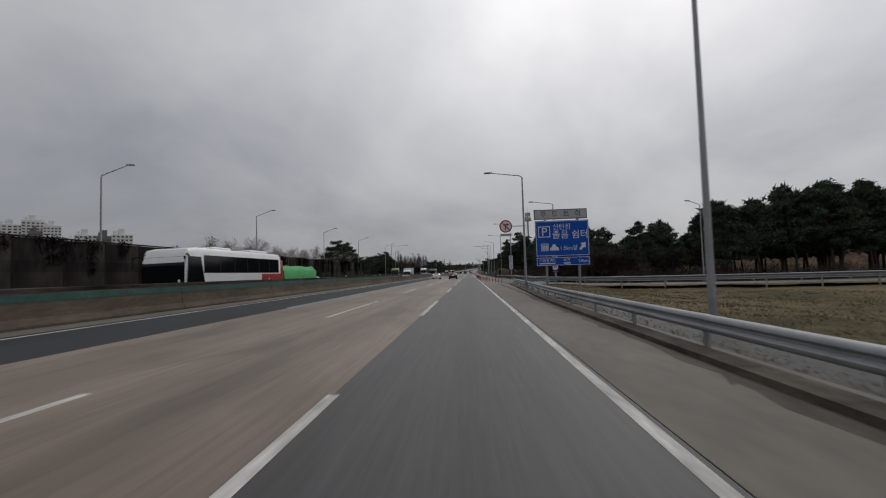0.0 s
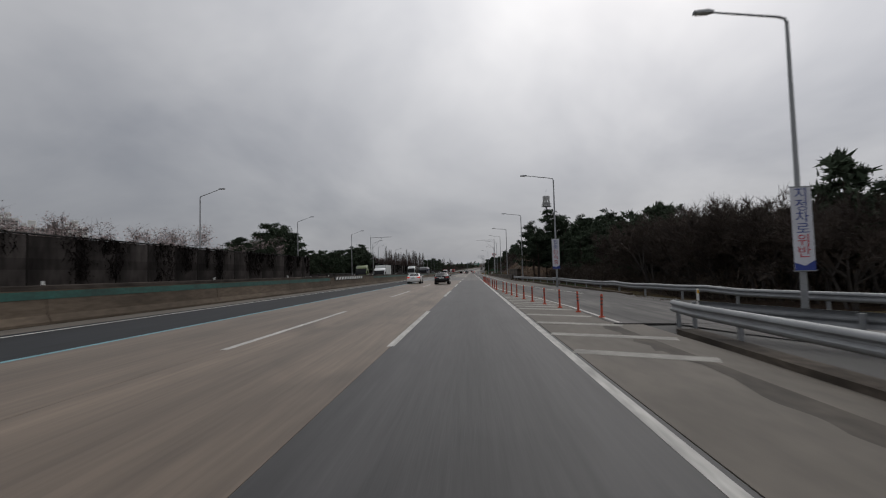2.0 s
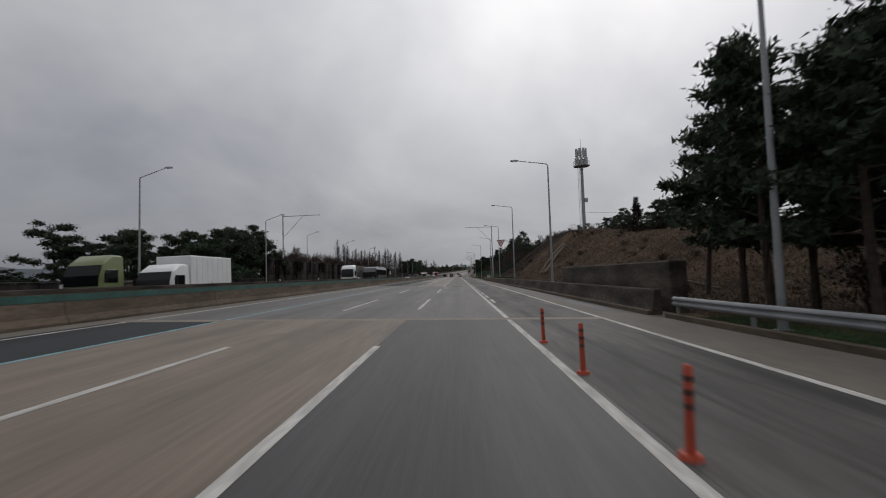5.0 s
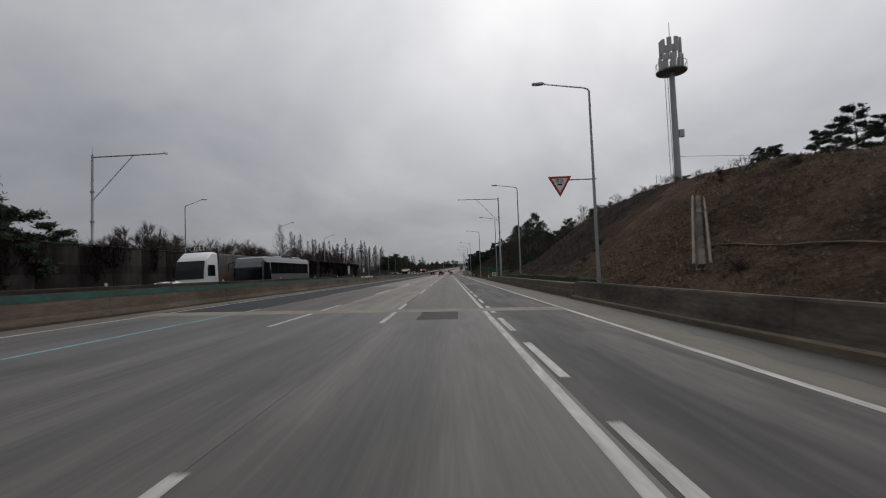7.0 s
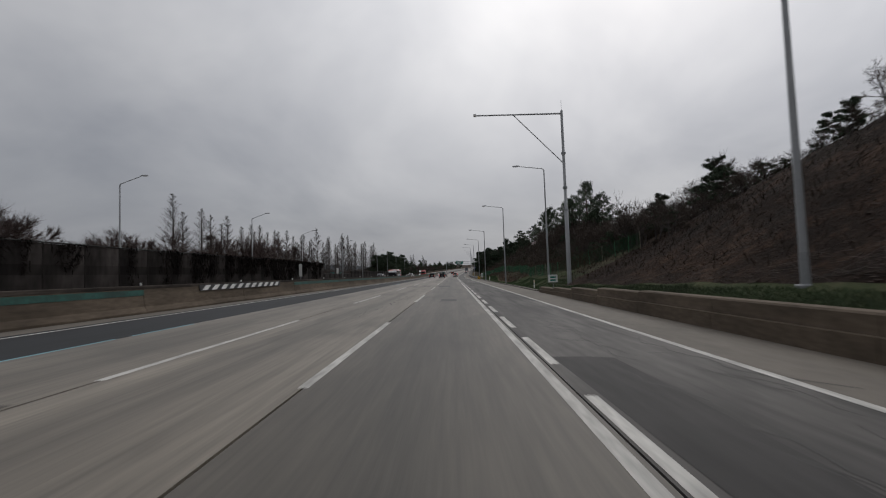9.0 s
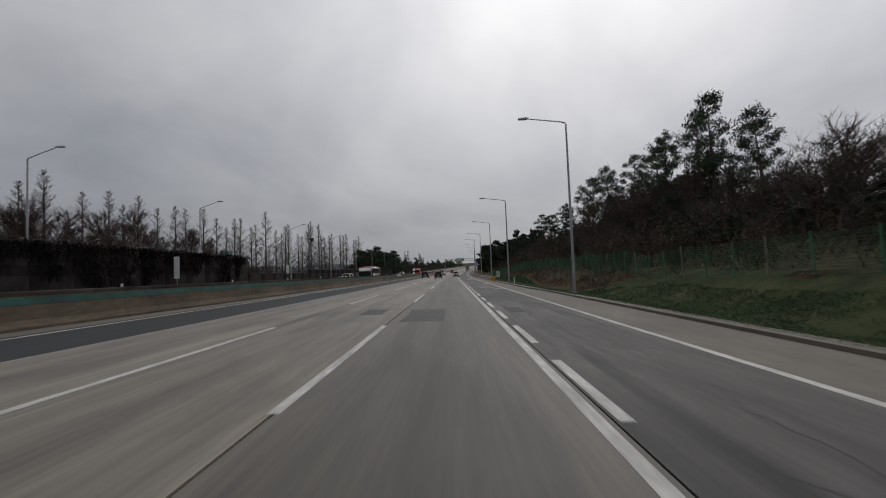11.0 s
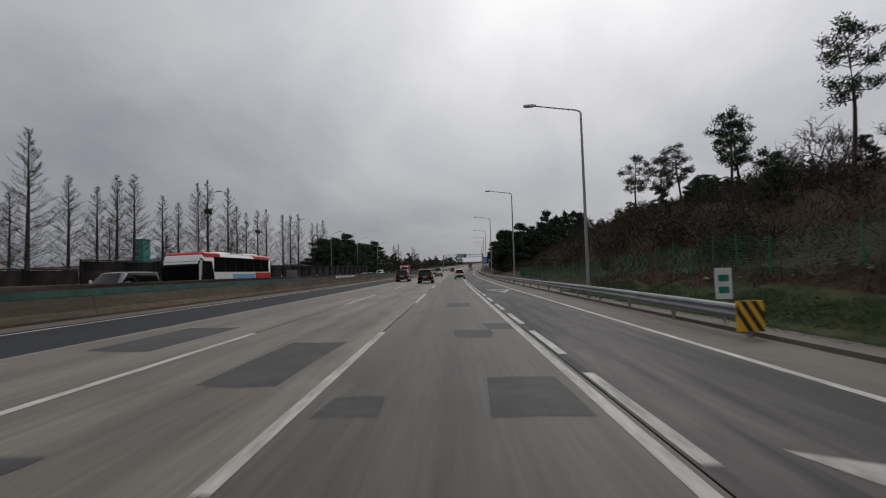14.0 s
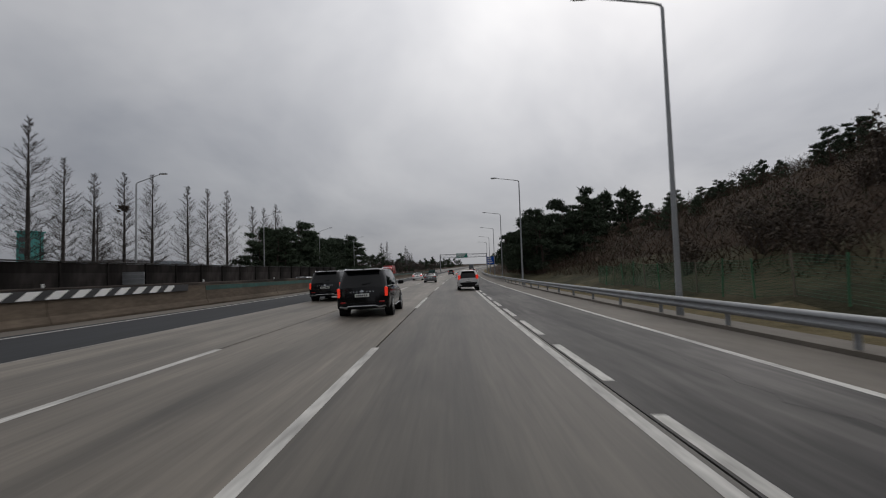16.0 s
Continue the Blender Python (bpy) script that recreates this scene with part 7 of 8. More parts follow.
# leafless wood between them
spots = [(17.0 + 18 * rt.random(), 66 + 30 * rt.random(), rt.uniform(1.0, 1.35)) for k in range(46)] + [(15.5 + 5 * rt.random(), 74 + 24 * rt.random(), rt.uniform(1.05, 1.36)) for k in range(38)]
scatter([bare_tree(k, 5.4, mat=TWIG_DARK, sprays=16, thick=0.95, label="leafless dark roadside tree") for k in (21, 22, 23)], spots, 12)
spots = [(13.5 + 12 * rt.random(), 72 + 60 * rt.random(), rt.uniform(.7, 1.2)) for k in range(45)] + [(20 + 50 * rt.random(), 58 + 6 * rt.random(), rt.uniform(.7, 1.2)) for k in range(25)] + [(13.6 + 5 * rt.random() + 3 * (1 - ease(82, 112, y)), y, rt.uniform(1.1, 1.6)) for y in [92 + 42 * rt.random() for k in range(34)]]
scatter([bush(k, 1.8, 1.6) for k in (31, 32, 33)], spots, 13)
undergrowth("forest_undergrowth", "dark dry brush on the floor of the pine wood", lambda r: ((13 + 45 * r.random(), 70 + 64 * r.random()) if r.random() < .7 else (20 + 70 * r.random(), 57 + 16 * r.random())), 46000, SCRUB, 6, 0.28, 2.2)

# crest of the cut
spots = []
for k in range(26):
    y = 150 + 112 * (k + rt.random()) / 26
    spots.append((26.5 + rt.uniform(0, 8), y, rt.uniform(.2, .34)))
spots += [(33, 158, .75), (31, 166, .6), (28.5, 171, .6), (30, 174.5, .66), (28.2, 178, .6), (29.4, 182, .56), (28.6, 188.5, .46), (28.0, 192, .44), (28.4, 196, .34), (28.0, 199.5, .28), (24.5, 229, .2), (24.0, 236, .22), (25.0, 239, .26), (22.0, 246, .34), (23.5, 250, .4), (21.0, 255, .36)]
scatter([pine(41, 8.5, 0.02, 4.6, 1.2, label="low dark young pine on the slope's crest"), pine(42, 7.6, 0.02, 4.8, 1.2, label="low dark young pine on the slope's crest")], spots, 14)
spots = [(19.5 + rt.uniform(0, 10) - 4 * ease(215, 255, y), y, rt.uniform(.2, .4)) for y in [185 + 78 * (k + rt.random()) / 44 for k in range(44)]] + [(20.5 + 5 * rt.random(), 222 + 1.4 * k, rt.uniform(.3, .5)) for k in range(28)]
scatter([bare_tree(k, 4.0, mat=TWIG_DARK, name="bare_shrub", label="leafless grey shrub on the crest") for k in (43, 44)], spots, 15)
spots = [(11.5 + 13 * rt.random(), 140 + 118 * rt.random(), rt.uniform(.3, .65)) for k in range(34)]
scatter([bush(k, 0.9, 1.2) for k in (45, 46, 47)], spots, 16)

# wooded slope behind the net fence
def layered_pine(seed, h, spread, crown0=0.42, gap=0.0):
    """A tall pine: bare trunk, tiers of near-level limbs, flat needle pads with sky between them."""
    rnd = random.Random(seed)
    ob = thing("pine_tree", "slender open-crowned pine on the wooded slope", "tree", group="roadside pines")
    t, lf = Shape(), Shape()
    bow = rnd.uniform(-.35, .35)
    pts = [Vector((bow * math.sin(z * 2.6), 0.25 * math.sin(z * 4 + seed), z * h)) for z in (-0.04, 0.12, 0.28, 0.44, 0.58, 0.72, 0.86, 0.98)]
    t.pipe(pts, [0.16, 0.14, 0.125, 0.11, 0.09, 0.065, 0.04, 0.018], n=7)

    def on_trunk(f):
        q = (f + 0.04) / 1.02 * 7
        k = min(6, max(0, int(q)))
        return pts[k].lerp(pts[k + 1], q - k)

    def pad(c, r):
        for q in range(int(46 * r / 0.5)):
            g, a = rnd.random() ** 0.6 * r, rnd.uniform(0, 6.28)
            p = c + Vector((g * math.cos(a), g * math.sin(a), rnd.gauss(0.08, .17)))
            d = Vector((rnd.gauss(0, .6), rnd.gauss(0, .6), rnd.uniform(.0, 1.2))).normalized()
            sliver(lf, p, p + d * rnd.uniform(.16, .34), rnd.uniform(.03, .062), rnd)

    f, turn = crown0, rnd.uniform(0, 6.28)
    while f < 0.97:
        u = (f - crown0) / (1 - crown0)
        reach0 = spread * (0.55 + 0.9 * u if u < 0.35 else 0.87 * (1 - ((u - 0.35) / 0.68) ** 1.5)) + 0.25
        for k in range(rnd.choice((2, 3, 3, 4))):
            turn += 2.4 + rnd.uniform(-.4, .4)
            if rnd.random() < gap:
                continue
            reach = reach0 * rnd.uniform(0.55, 1.15)
            base = on_trunk(f + rnd.uniform(-.015, .015))
            way = Vector((math.cos(turn), math.sin(turn), 0))
            mid = base + way * reach * 0.55 + Vector((0, 0, rnd.uniform(-.05, .2)))
            tip = base + way * reach + Vector((0, 0, rnd.uniform(.1, .9)))
            stick(t, base, mid, 0.045 * (1.1 - u), 0.028 * (1.1 - u) + 0.006, n=4)
            stick(t, mid, tip, 0.028 * (1.1 - u) + 0.006, 0.008, n=3)
            pad(tip, rnd.uniform(.32, .58))
            side = Vector((-way.y, way.x, 0))
            for j in range(int(1 + reach * 2.0)):
                b = mid.lerp(tip, rnd.uniform(-.35, .95))
                c = b + side * rnd.uniform(-.45, .45) * reach + Vector((0, 0, rnd.uniform(.0, .25)))
                stick(t, b, c, 0.012, 0.006, n=3)
                pad(c, rnd.uniform(.24, .5))
        f += rnd.uniform(.045, .085)
    pad(pts[-1] + Vector((0, 0, 0.1)), 0.3)
    part("trunk", raw(t, "trunk", BARK), None, ob)
    part("crown", raw(lf, "crown", NEEDLES), None, ob)
    return ob


kinds = [layered_pine(51, 9.6, 2.0), layered_pine(52, 9.0, 1.8, 0.36), layered_pine(53, 10.2, 2.2, 0.46, 0.15), layered_pine(54, 8.8, 2.1, 0.5, 0.3)]
tall = [(26.6, 290.0, 14.6), (25.5, 295.0, 17.4), (27.0, 300.0, 17.2), (24.8, 303.0, 16.2), (26.1, 307.6, 15.8), (26.3, 314.9, 16.5), (24.7, 321.6, 16.7), (25.9, 333.9, 17.4), (26.9, 343.4, 17.4), (26.6, 356.3, 15.9), (28.2, 358.0, 15.2), (24.2, 361.3, 13.9), (24.6, 373.0, 15.5), (27.8, 373.0, 15.6)]
tall += [(26 + 8 * rt.random(), 286 + 26 * rt.random(), rt.uniform(11.8, 13.8)) for k in range(6)] + [(27 + 8 * rt.random(), 312 + 34 * rt.random(), rt.uniform(12.8, 15.0)) for k in range(9)]
rp = random.Random(17)
for k, (x, y, top) in enumerate(tall):
    gz = land_z(x, y)
    proto = kinds[3] if k in (11, 12) else kinds[k % 3]
    sc = (top - gz) / (9.6, 9.0, 10.2, 8.8)[kinds.index(proto)]
    m = pose(x, y, gz - 0.05, 0, 0, rp.uniform(0, 360))
    ob = copy_thing(proto, m) if k > 2 and k != 11 else proto
    ob.matrix_basis = m @ Matrix.Diagonal((sc ** 0.5, sc ** 0.5, sc, 1))
spots = [(20.5 + 11 * rt.random(), 284 + 62 * rt.random(), rt.uniform(.36, .5)) for k in range(18)] + [(17.0 + 9 * rt.random(), 254 + 34 * rt.random(), rt.uniform(.22, .36)) for k in range(26)]
spots += [(22 + bend(y) + 34 * rt.random(), y, rt.uniform(.22, .36)) for y in [366 + 80 * rt.random() for k in range(60)]] + [(33.6, 385.4, .5), (37.2, 383.2, .55), (39.5, 385.5, .5), (41.5, 390, .5)]
scatter([pine(55, 8.2, 0.06, 3.4, 1.0, "low dark young pine among the slope's brush"), pine(56, 7.6, 0.06, 3.0, 1.0, "low dark young pine among the slope's brush")], spots, 171)
spots = [(13.4 + bend(y) + 22 * rt.random() ** 1.3, y, rt.uniform(.9, 1.7)) for y in [258 + 130 * rt.random() for k in range(120)]]
scatter([bush(k, 1.7, 1.5, SHRUB_GREEN if k == 56 else SCRUB) for k in (54, 55, 56)], spots, 18)
spots = [(14 + bend(y) + 24 * rt.random(), y, rt.uniform(.8, 1.3)) for y in [256 + 96 * rt.random() for k in range(44)]] + [(18 + 14 * rt.random(), 270 + 62 * rt.random(), rt.uniform(.75, 1.1)) for k in range(50)] + [(20 + 11 * rt.random(), 294 + 40 * rt.random(), rt.uniform(1.2, 1.6)) for k in range(26)] + [(17 + 11 * rt.random(), 246 + 36 * rt.random(), rt.uniform(.8, 1.2)) for k in range(30)] + [(51.0, 432.5, 1.1), (16.5, 238, .7), (17.5, 246, .8)]
scatter([bare_tree(k, 4.6, mat=TWIG_DARK, label="leafless dark tree on the wooded slope") for k in (57, 58)], spots, 19)
undergrowth("slope_undergrowth", "dense brown leafless brush on the wooded slope", lambda r: (lambda y: (13.0 + bend(y) + 46 * r.random() ** 1.3, y))(256 + 230 * r.random()), 100000, SCRUB_MID, 7, 0.32, 1.8)
undergrowth("slope_evergreen_brush", "dark evergreen brush on the wooded slope", lambda r: (lambda y: (13.5 + bend(y) + 50 * r.random(), y))(256 + 300 * r.random()), 22000, SHRUB_GREEN, 8, 0.34, 1.6)
undergrowth("bank_brush", "dark dead brush on the earth bank", lambda r: (lambda y: (12.4 - 3.1 * r.random() * (1 - 0.35 * ease(296, 316, y)), y))(279 + 70 * r.random()), 9000, SCRUB, 9, 0.2, 0.3)
spots = [(20 + 12 * rt.random(), 230 + 36 * rt.random(), rt.uniform(.4, .7)) for k in range(54)]
scatter([bare_tree(k, 4.2, 3.0, mat=TWIG_DARK, name="bare_shrub", label="leafless brown shrub on the crest of the cut") for k in (67, 68)], spots, 191)
spots = [(24 + 8 * rt.random(), 228 + 34 * rt.random(), rt.uniform(.16, .26)) for k in range(8)]
scatter([pine(69, 8.0, 0.06, 3.2, 1.0, "low dark young pine on the crest of the cut")], spots, 192)
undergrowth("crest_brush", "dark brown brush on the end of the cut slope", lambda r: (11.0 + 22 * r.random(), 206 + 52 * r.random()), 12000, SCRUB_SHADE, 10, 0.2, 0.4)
bt = bare_tree(59, 4.0, blossom=5, name="blossom_tree", label="small tree in pale blossom on the wooded slope")
scatter([bt], [(50.5, 486, 1.6)], 20)
# dense pines where the road swings right
spots = []
for k in range(60):
    y = 442 + 100 * rt.random()
    spots.append((13.5 + bend(y) + 26 * rt.random() ** 1.2, y, rt.uniform(.7, .95)))
spots += [(40 + bend(y) + 100 * rt.random(), y, rt.uniform(.4, .7)) for y in [470 + 350 * rt.random() for k in range(70)]]
wood("pine_wood", "dense dark pine wood where the road bends", ((61, 11.0, 0.2, 3.2, 1.0), (62, 10.0, 0.15, 3.3, 1.0), (63, 9.0, 0.15, 3.4, .8)), spots, 22)

# left: pines by the noise walls
spots = [(-35.5, 115, .72), (-37.0, 119, .8), (-35.5, 123, .86), (-35.0, 127, .94), (-36.5, 131, 1.12), (-35.5, 135, 1.16), (-38.5, 134, 1.2), (-37.5, 140, .9), (-39.5, 139, .95), (-35, 145, .58), (-38, 146, .6), (-36.5, 151, .4)] + [(-36 - 6 * rt.random(), 160 + 34 * rt.random(), rt.uniform(.76, .92)) for k in range(12)] + [(-33.8, 181.0, .98), (-35.0, 184.5, 1.02), (-34.0, 188, 1.02), (-36.5, 190, 1.05), (-34.5, 193, .96), (-36, 198, .8), (-34.2, 201, .62), (-35.5, 204.5, .55), (-34.3, 208, .46)]
scatter([pine(71, 9.6, 0.2, 4.6, 1.4, "broad dense dark pine behind the noise wall"), pine(72, 9.0, 0.22, 4.8, 1.4, "broad dense dark pine behind the noise wall")], spots, 23)
spots = [(-34 - 7 * rt.random() + bend(y), y, rt.uniform(1.05, 1.25)) for y in [447 + 64 * (k + rt.random()) / 38 for k in range(38)]] + [(59.8, 421.9, .72), (63, 424, .6)]
spots += [(13.0 + bend(y) + 9 * rt.random(), y, rt.uniform(.85, 1.05)) for y in [428 + 44 * (k + rt.random()) / 22 for k in range(22)]]
scatter([pine(73, 9.2, 0.05, 4.2, 1.2, "broad dark pine in a roadside grove"), pine(74, 8.6, 0.05, 4.4, 1.2, "broad dark pine in a roadside grove")], spots, 24)
# blossom and bare crowns above the noise walls
spots = [(-36 - 5 * rt.random(), y, rt.uniform(.95, 1.15)) for y in [64 + 62 * (k + rt.random()) / 15 for k in range(15)]]
scatter([bare_tree(k, 8.6, 4.4, mat=TWIG, blossom=9, sprays=6, thick=1.2, name="cherry_tree", label="cherry tree in pale pink blossom behind the noise wall") for k in (75, 76)], spots, 25)
spots = [(-36 - 5 * rt.random(), y, rt.uniform(1.0, 1.22)) for y in [210 + 104 * (k + rt.random()) / 26 for k in range(26)]] + [(-38 - 4 * rt.random(), 314 + 3.6 * k, rt.uniform(.85, 1.05)) for k in range(9)]
scatter([bare_tree(k, 8.6, 4.4, mat=TWIG_ROSE, sprays=26, thick=1.05, name="cherry_tree", label="leafless cherry tree behind the noise wall") for k in (77, 78)], spots, 26)
# redwood row
row = [(280.6, 15.6), (284.3, 13.3), (288.7, 14.4), (292.3, 13.8), (296.2, 12.6), (300.1, 14.6), (304.0, 12.8), (307.8, 13.6), (311.6, 12.4), (315.1, 14.2), (319.0, 13.0), (323.0, 13.8)]
row += [(326.8, 14.0), (331.6, 14.6), (335.2, 13.4), (339.3, 12.0), (343.0, 14.1), (347.2, 14.8), (351.2, 13.2), (355.2, 14.2), (359.4, 17.8), (363.4, 13.6), (367.8, 13.2), (372.0, 15.5), (376.4, 16.5), (380.8, 14.2), (385.4, 13.8), (390.2, 17.9), (394.8, 19.2), (401.0, 19.0), (406.3, 16.2), (411.0, 15.4), (415.6, 16.5), (423.0, 17.8), (429.7, 17.3), (437.0, 18.2), (446.0, 19.5), (455.0, 17.6), (463.0, 18.4), (472.0, 20.6)]
kinds = [redwood(81, 15.0), redwood(82, 15.0), redwood(83, 15.0), redwood(84, 15.0, True)]
for k, (y, top) in enumerate(row):
    x = -43.3 + rt.uniform(-.8, .8)
    sc = (top - land_z(x, y)) / 15.0
    m = pose(x, y, land_z(x, y) - 0.05, 0, 0, rt.uniform(0, 360))
    proto = kinds[3] if k in (3, 28, 32) else kinds[k % 3]
    ob = proto if k < 4 else copy_thing(proto, m)
    ob.matrix_basis = m @ Matrix.Diagonal((sc ** 0.7, sc ** 0.7, sc, 1))
spots = [(-52 + rt.uniform(-3, 3), 312 + 14 * k, rt.uniform(.6, .85)) for k in range(9)] + [(-40 + bend(y), y, rt.uniform(.9, 1.1)) for y in (575, 580, 588, 640, 648, 655, 663)]
scatter([redwood(87, 14.5), redwood(88, 15.5)], spots, 27, 0.95, 1.08)
spots = [(-44 + bend(y) + rt.uniform(-8, 3), y, rt.uniform(.9, 1.3)) for y in [320 + 130 * rt.random() for k in range(36)]] + [(-36 - 4 * rt.random(), 308 + 1.6 * k, rt.uniform(1.1, 1.4)) for k in range(12)] + [(-38 + bend(y) + rt.uniform(-8, 2), y, rt.uniform(1.3, 2.0)) for y in [520 + 250 * rt.random() for k in range(40)]]
scatter([bare_tree(k, 4.4, 3.0, mat=TWIG_DARK, name="leafless_bush", label="leafless bush behind the low wall") for k in (85, 86)], spots, 28)


# dead creeper hanging down the tall noise walls
VINE = material("dead_creeper_stems", (0.012, 0.0092, 0.0085), 0.97, vary=0.4, scale=1.0, island=0.4, bump=0, spec=0.1)


def creeper(label, y0, y1, seed):
    """Matted stems in ragged tongues that hang from the wall's top."""
    rnd = random.Random(seed)
    s = Shape()
    y = y0
    while y < y1:
        thick = 0.3 + 0.7 * ease(255, 285, y)
        wide, drop = rnd.uniform(0.6, 2.4) * (0.7 + thick), rnd.uniform(1.0, 4.6)
        top = road_z(-31 + bend(y), y) + 5.25
        for k in range(int(95 * wide * drop ** 0.6)):
            f = rnd.random() ** 1.4
            py = y + rnd.gauss(0, 0.55) * wide * (1 - 0.6 * f)
            pz = top - drop * f + rnd.uniform(-.15, .15)
            p = Vector((-30.38 + bend(y) + rnd.uniform(-.03, .14), py, pz))
            sliver(s, p, p + Vector((rnd.gauss(0, .04), rnd.gauss(0, .28), rnd.uniform(-.75, .12))), rnd.uniform(.02, .06), rnd)
        y += wide * rnd.uniform(.5, 1.1) + rnd.uniform(0, 9.0) * (1 - thick)
    return tagged(new("dead_creeper", raw(s, "dead_creeper", VINE)), label, "creeper", kind="stuff")


creeper("dark dead creeper hanging down the noise wall", -5, 131, 41)
creeper("dark dead creeper hanging down the noise wall below the cherry trees", 188, 319.5, 42)


# dead snag wrapped in creeper, and the brush round it, on the crest of the cut
rv = random.Random(61)
gz = land_z(27.5, 185.3)
snag = thing("dead_snag", "dead tree trunk wrapped in dark creeper on the crest", "tree", m=pose(27.5, 185.3, gz))
s, w = Shape(), Shape()
s.pipe([(0, 0, -0.3), (0.05, 0, 1.6), (-0.06, 0.05, 3.2), (0.02, 0, 4.6)], [0.17, 0.14, 0.11, 0.05], n=7)
for k in range(1500):
    f = rv.random()
    a, r = rv.uniform(0, 6.28), 0.62 * (1.25 - f) * rv.random() ** 0.5 + 0.12
    q = Vector((r * math.cos(a), r * math.sin(a), 0.1 + 4.8 * f))
    sliver(w, q, q + Vector((rv.gauss(0, .16), rv.gauss(0, .16), rv.uniform(-.4, .35))), rv.uniform(.02, .06), rv)
part("trunk", raw(s, "trunk", BARK), None, snag)
part("creeper", raw(w, "creeper", VINE), None, snag)
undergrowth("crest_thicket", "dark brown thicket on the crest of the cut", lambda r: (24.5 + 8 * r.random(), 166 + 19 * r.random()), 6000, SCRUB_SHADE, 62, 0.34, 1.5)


# grass tufts, litter
def tufts(name, label, area, n, mat, seed, h0=0.1, h1=0.3, wide=0.05):
    rnd = random.Random(seed)
    s = Shape()
    for k in range(n):
        x, y = area(rnd)
        z = land_z(x, y)
        for q in range(3):
            a, hh = rnd.uniform(0, 6.28), rnd.uniform(h0, h1)
            dx, dy = math.cos(a) * wide, math.sin(a) * wide
            lx, ly = rnd.gauss(0, hh * .5), rnd.gauss(0, hh * .5)
            o = len(s.v)
            px, py = x + rnd.gauss(0, .1), y + rnd.gauss(0, .1)
            s.v += [(px - dx, py - dy, z - .02), (px + dx, py + dy, z - .02), (px + lx, py + ly, z + hh)]
            s.f.append((o, o + 1, o + 2))
    return tagged(new(name, raw(s, name, mat)), label, "grass", kind="stuff")


tufts("green_grass", "short fresh green grass on the verge", lambda r: (lambda y: (8.05 + (3.2 - 2.2 * ease(275, 284, y) + 1.2 * ease(296, 316, y)) * r.random() ** 1.1, y))(250 + 98 * r.random()), 46000, GRASS_BLADE, 1, 0.03, 0.09, 0.016)
tufts("foot_grass", "green grass strip along the foot of the cut slope", lambda r: (7.95 + 1.6 * r.random(), 188 + 64 * r.random()), 15000, GRASS_DULL, 5, 0.05, 0.15, 0.018)
tufts("dry_grass", "dry straw-coloured grass beside the guard rail", lambda r: (5.2 + 22 * r.random() ** 1.5, -5 + 55 * r.random()), 14000, GRASS_DRY, 2, 0.04, 0.12, 0.016)
tufts("mixed_grass", "short dry grass behind the kerb", lambda r: (9.6 + 3.2 * r.random(), 70 + 62 * r.random()), 9000, GRASS_DRY, 3, 0.04, 0.12, 0.016)
tufts("strip_grass", "short green grass strip between the kerb and the guard rail", lambda r: (lambda y: (9.6 - 2.0 * ease(95, 131, y) + 2.4 * r.random(), y))(90 + 41 * r.random()), 14000, GRASS_BLADE, 31, 0.04, 0.11, 0.016)
tufts("slope_litter", "dead brown stalks and litter on the cut slope", lambda r: (9.5 + 17 * r.random(), 135 + 62 * r.random()), 8000, LITTER, 4, 0.05, 0.2)


# ---- distance ----
FLAT_WALL = material("pale_apartment_render", (0.68, 0.68, 0.67), 0.8, vary=0.06, scale=0.05, fine=0.5, bump=0)
FLAT_DARK = material("brown_apartment_render", (0.16, 0.145, 0.14), 0.8, vary=0.08, scale=0.05, bump=0)
FAR_PANE = material("far_window_pane", (0.09, 0.10, 0.11), 0.2, vary=0.1, bump=0)
# distance haze is painted into the hills' blue-grey base colour
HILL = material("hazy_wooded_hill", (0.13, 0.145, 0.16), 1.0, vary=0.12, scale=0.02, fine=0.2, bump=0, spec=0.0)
TEAL_WALL = material("teal_cladding", (0.03, 0.22, 0.20), 0.6, vary=0.1, scale=0.3)
SHED = material("grey_cladding", (0.20, 0.20, 0.21), 0.7, vary=0.12, scale=0.3)
RED_ROOF = material("red_brown_roof", (0.24, 0.06, 0.045), 0.8, vary=0.15, scale=0.5)


def flats(x, y, z, w, d, h, turn, cols, label, mat=FLAT_WALL):
    ob = thing("apartment_building", label, "building", m=pose(x, y, z, 0, 0, turn), group="apartment blocks in the distance")
    s = Shape()
    s.box(-w / 2, w / 2, -d / 2, d / 2, -6, h, c=0.2)
    part("wall", s, mat, ob)
    s = Shape()
    s.box(-w * .18, w * .12, -d * .3, d * .3, h, h + 5, c=0.2)
    s.box(-w * .4, -w * .25, -d * .3, d * .3, h, h + 3, c=0.2)
    part("roof", s, mat, ob)
    pane = None
    floors = int(h / 2.9)
    for f in range(floors):
        for c in range(cols):
            xx = -w / 2 + w * (c + .5) / cols
            if pane is None:
                q = Shape()
                q.box(-w / cols * .3, w / cols * .3, -0.12, 0.05, -0.7, 0.7)
                pane = q.mesh("window", FAR_PANE)
            part("window", pane, None, ob, m=pose(xx, -d / 2, 1.6 + 2.9 * f))
    return ob


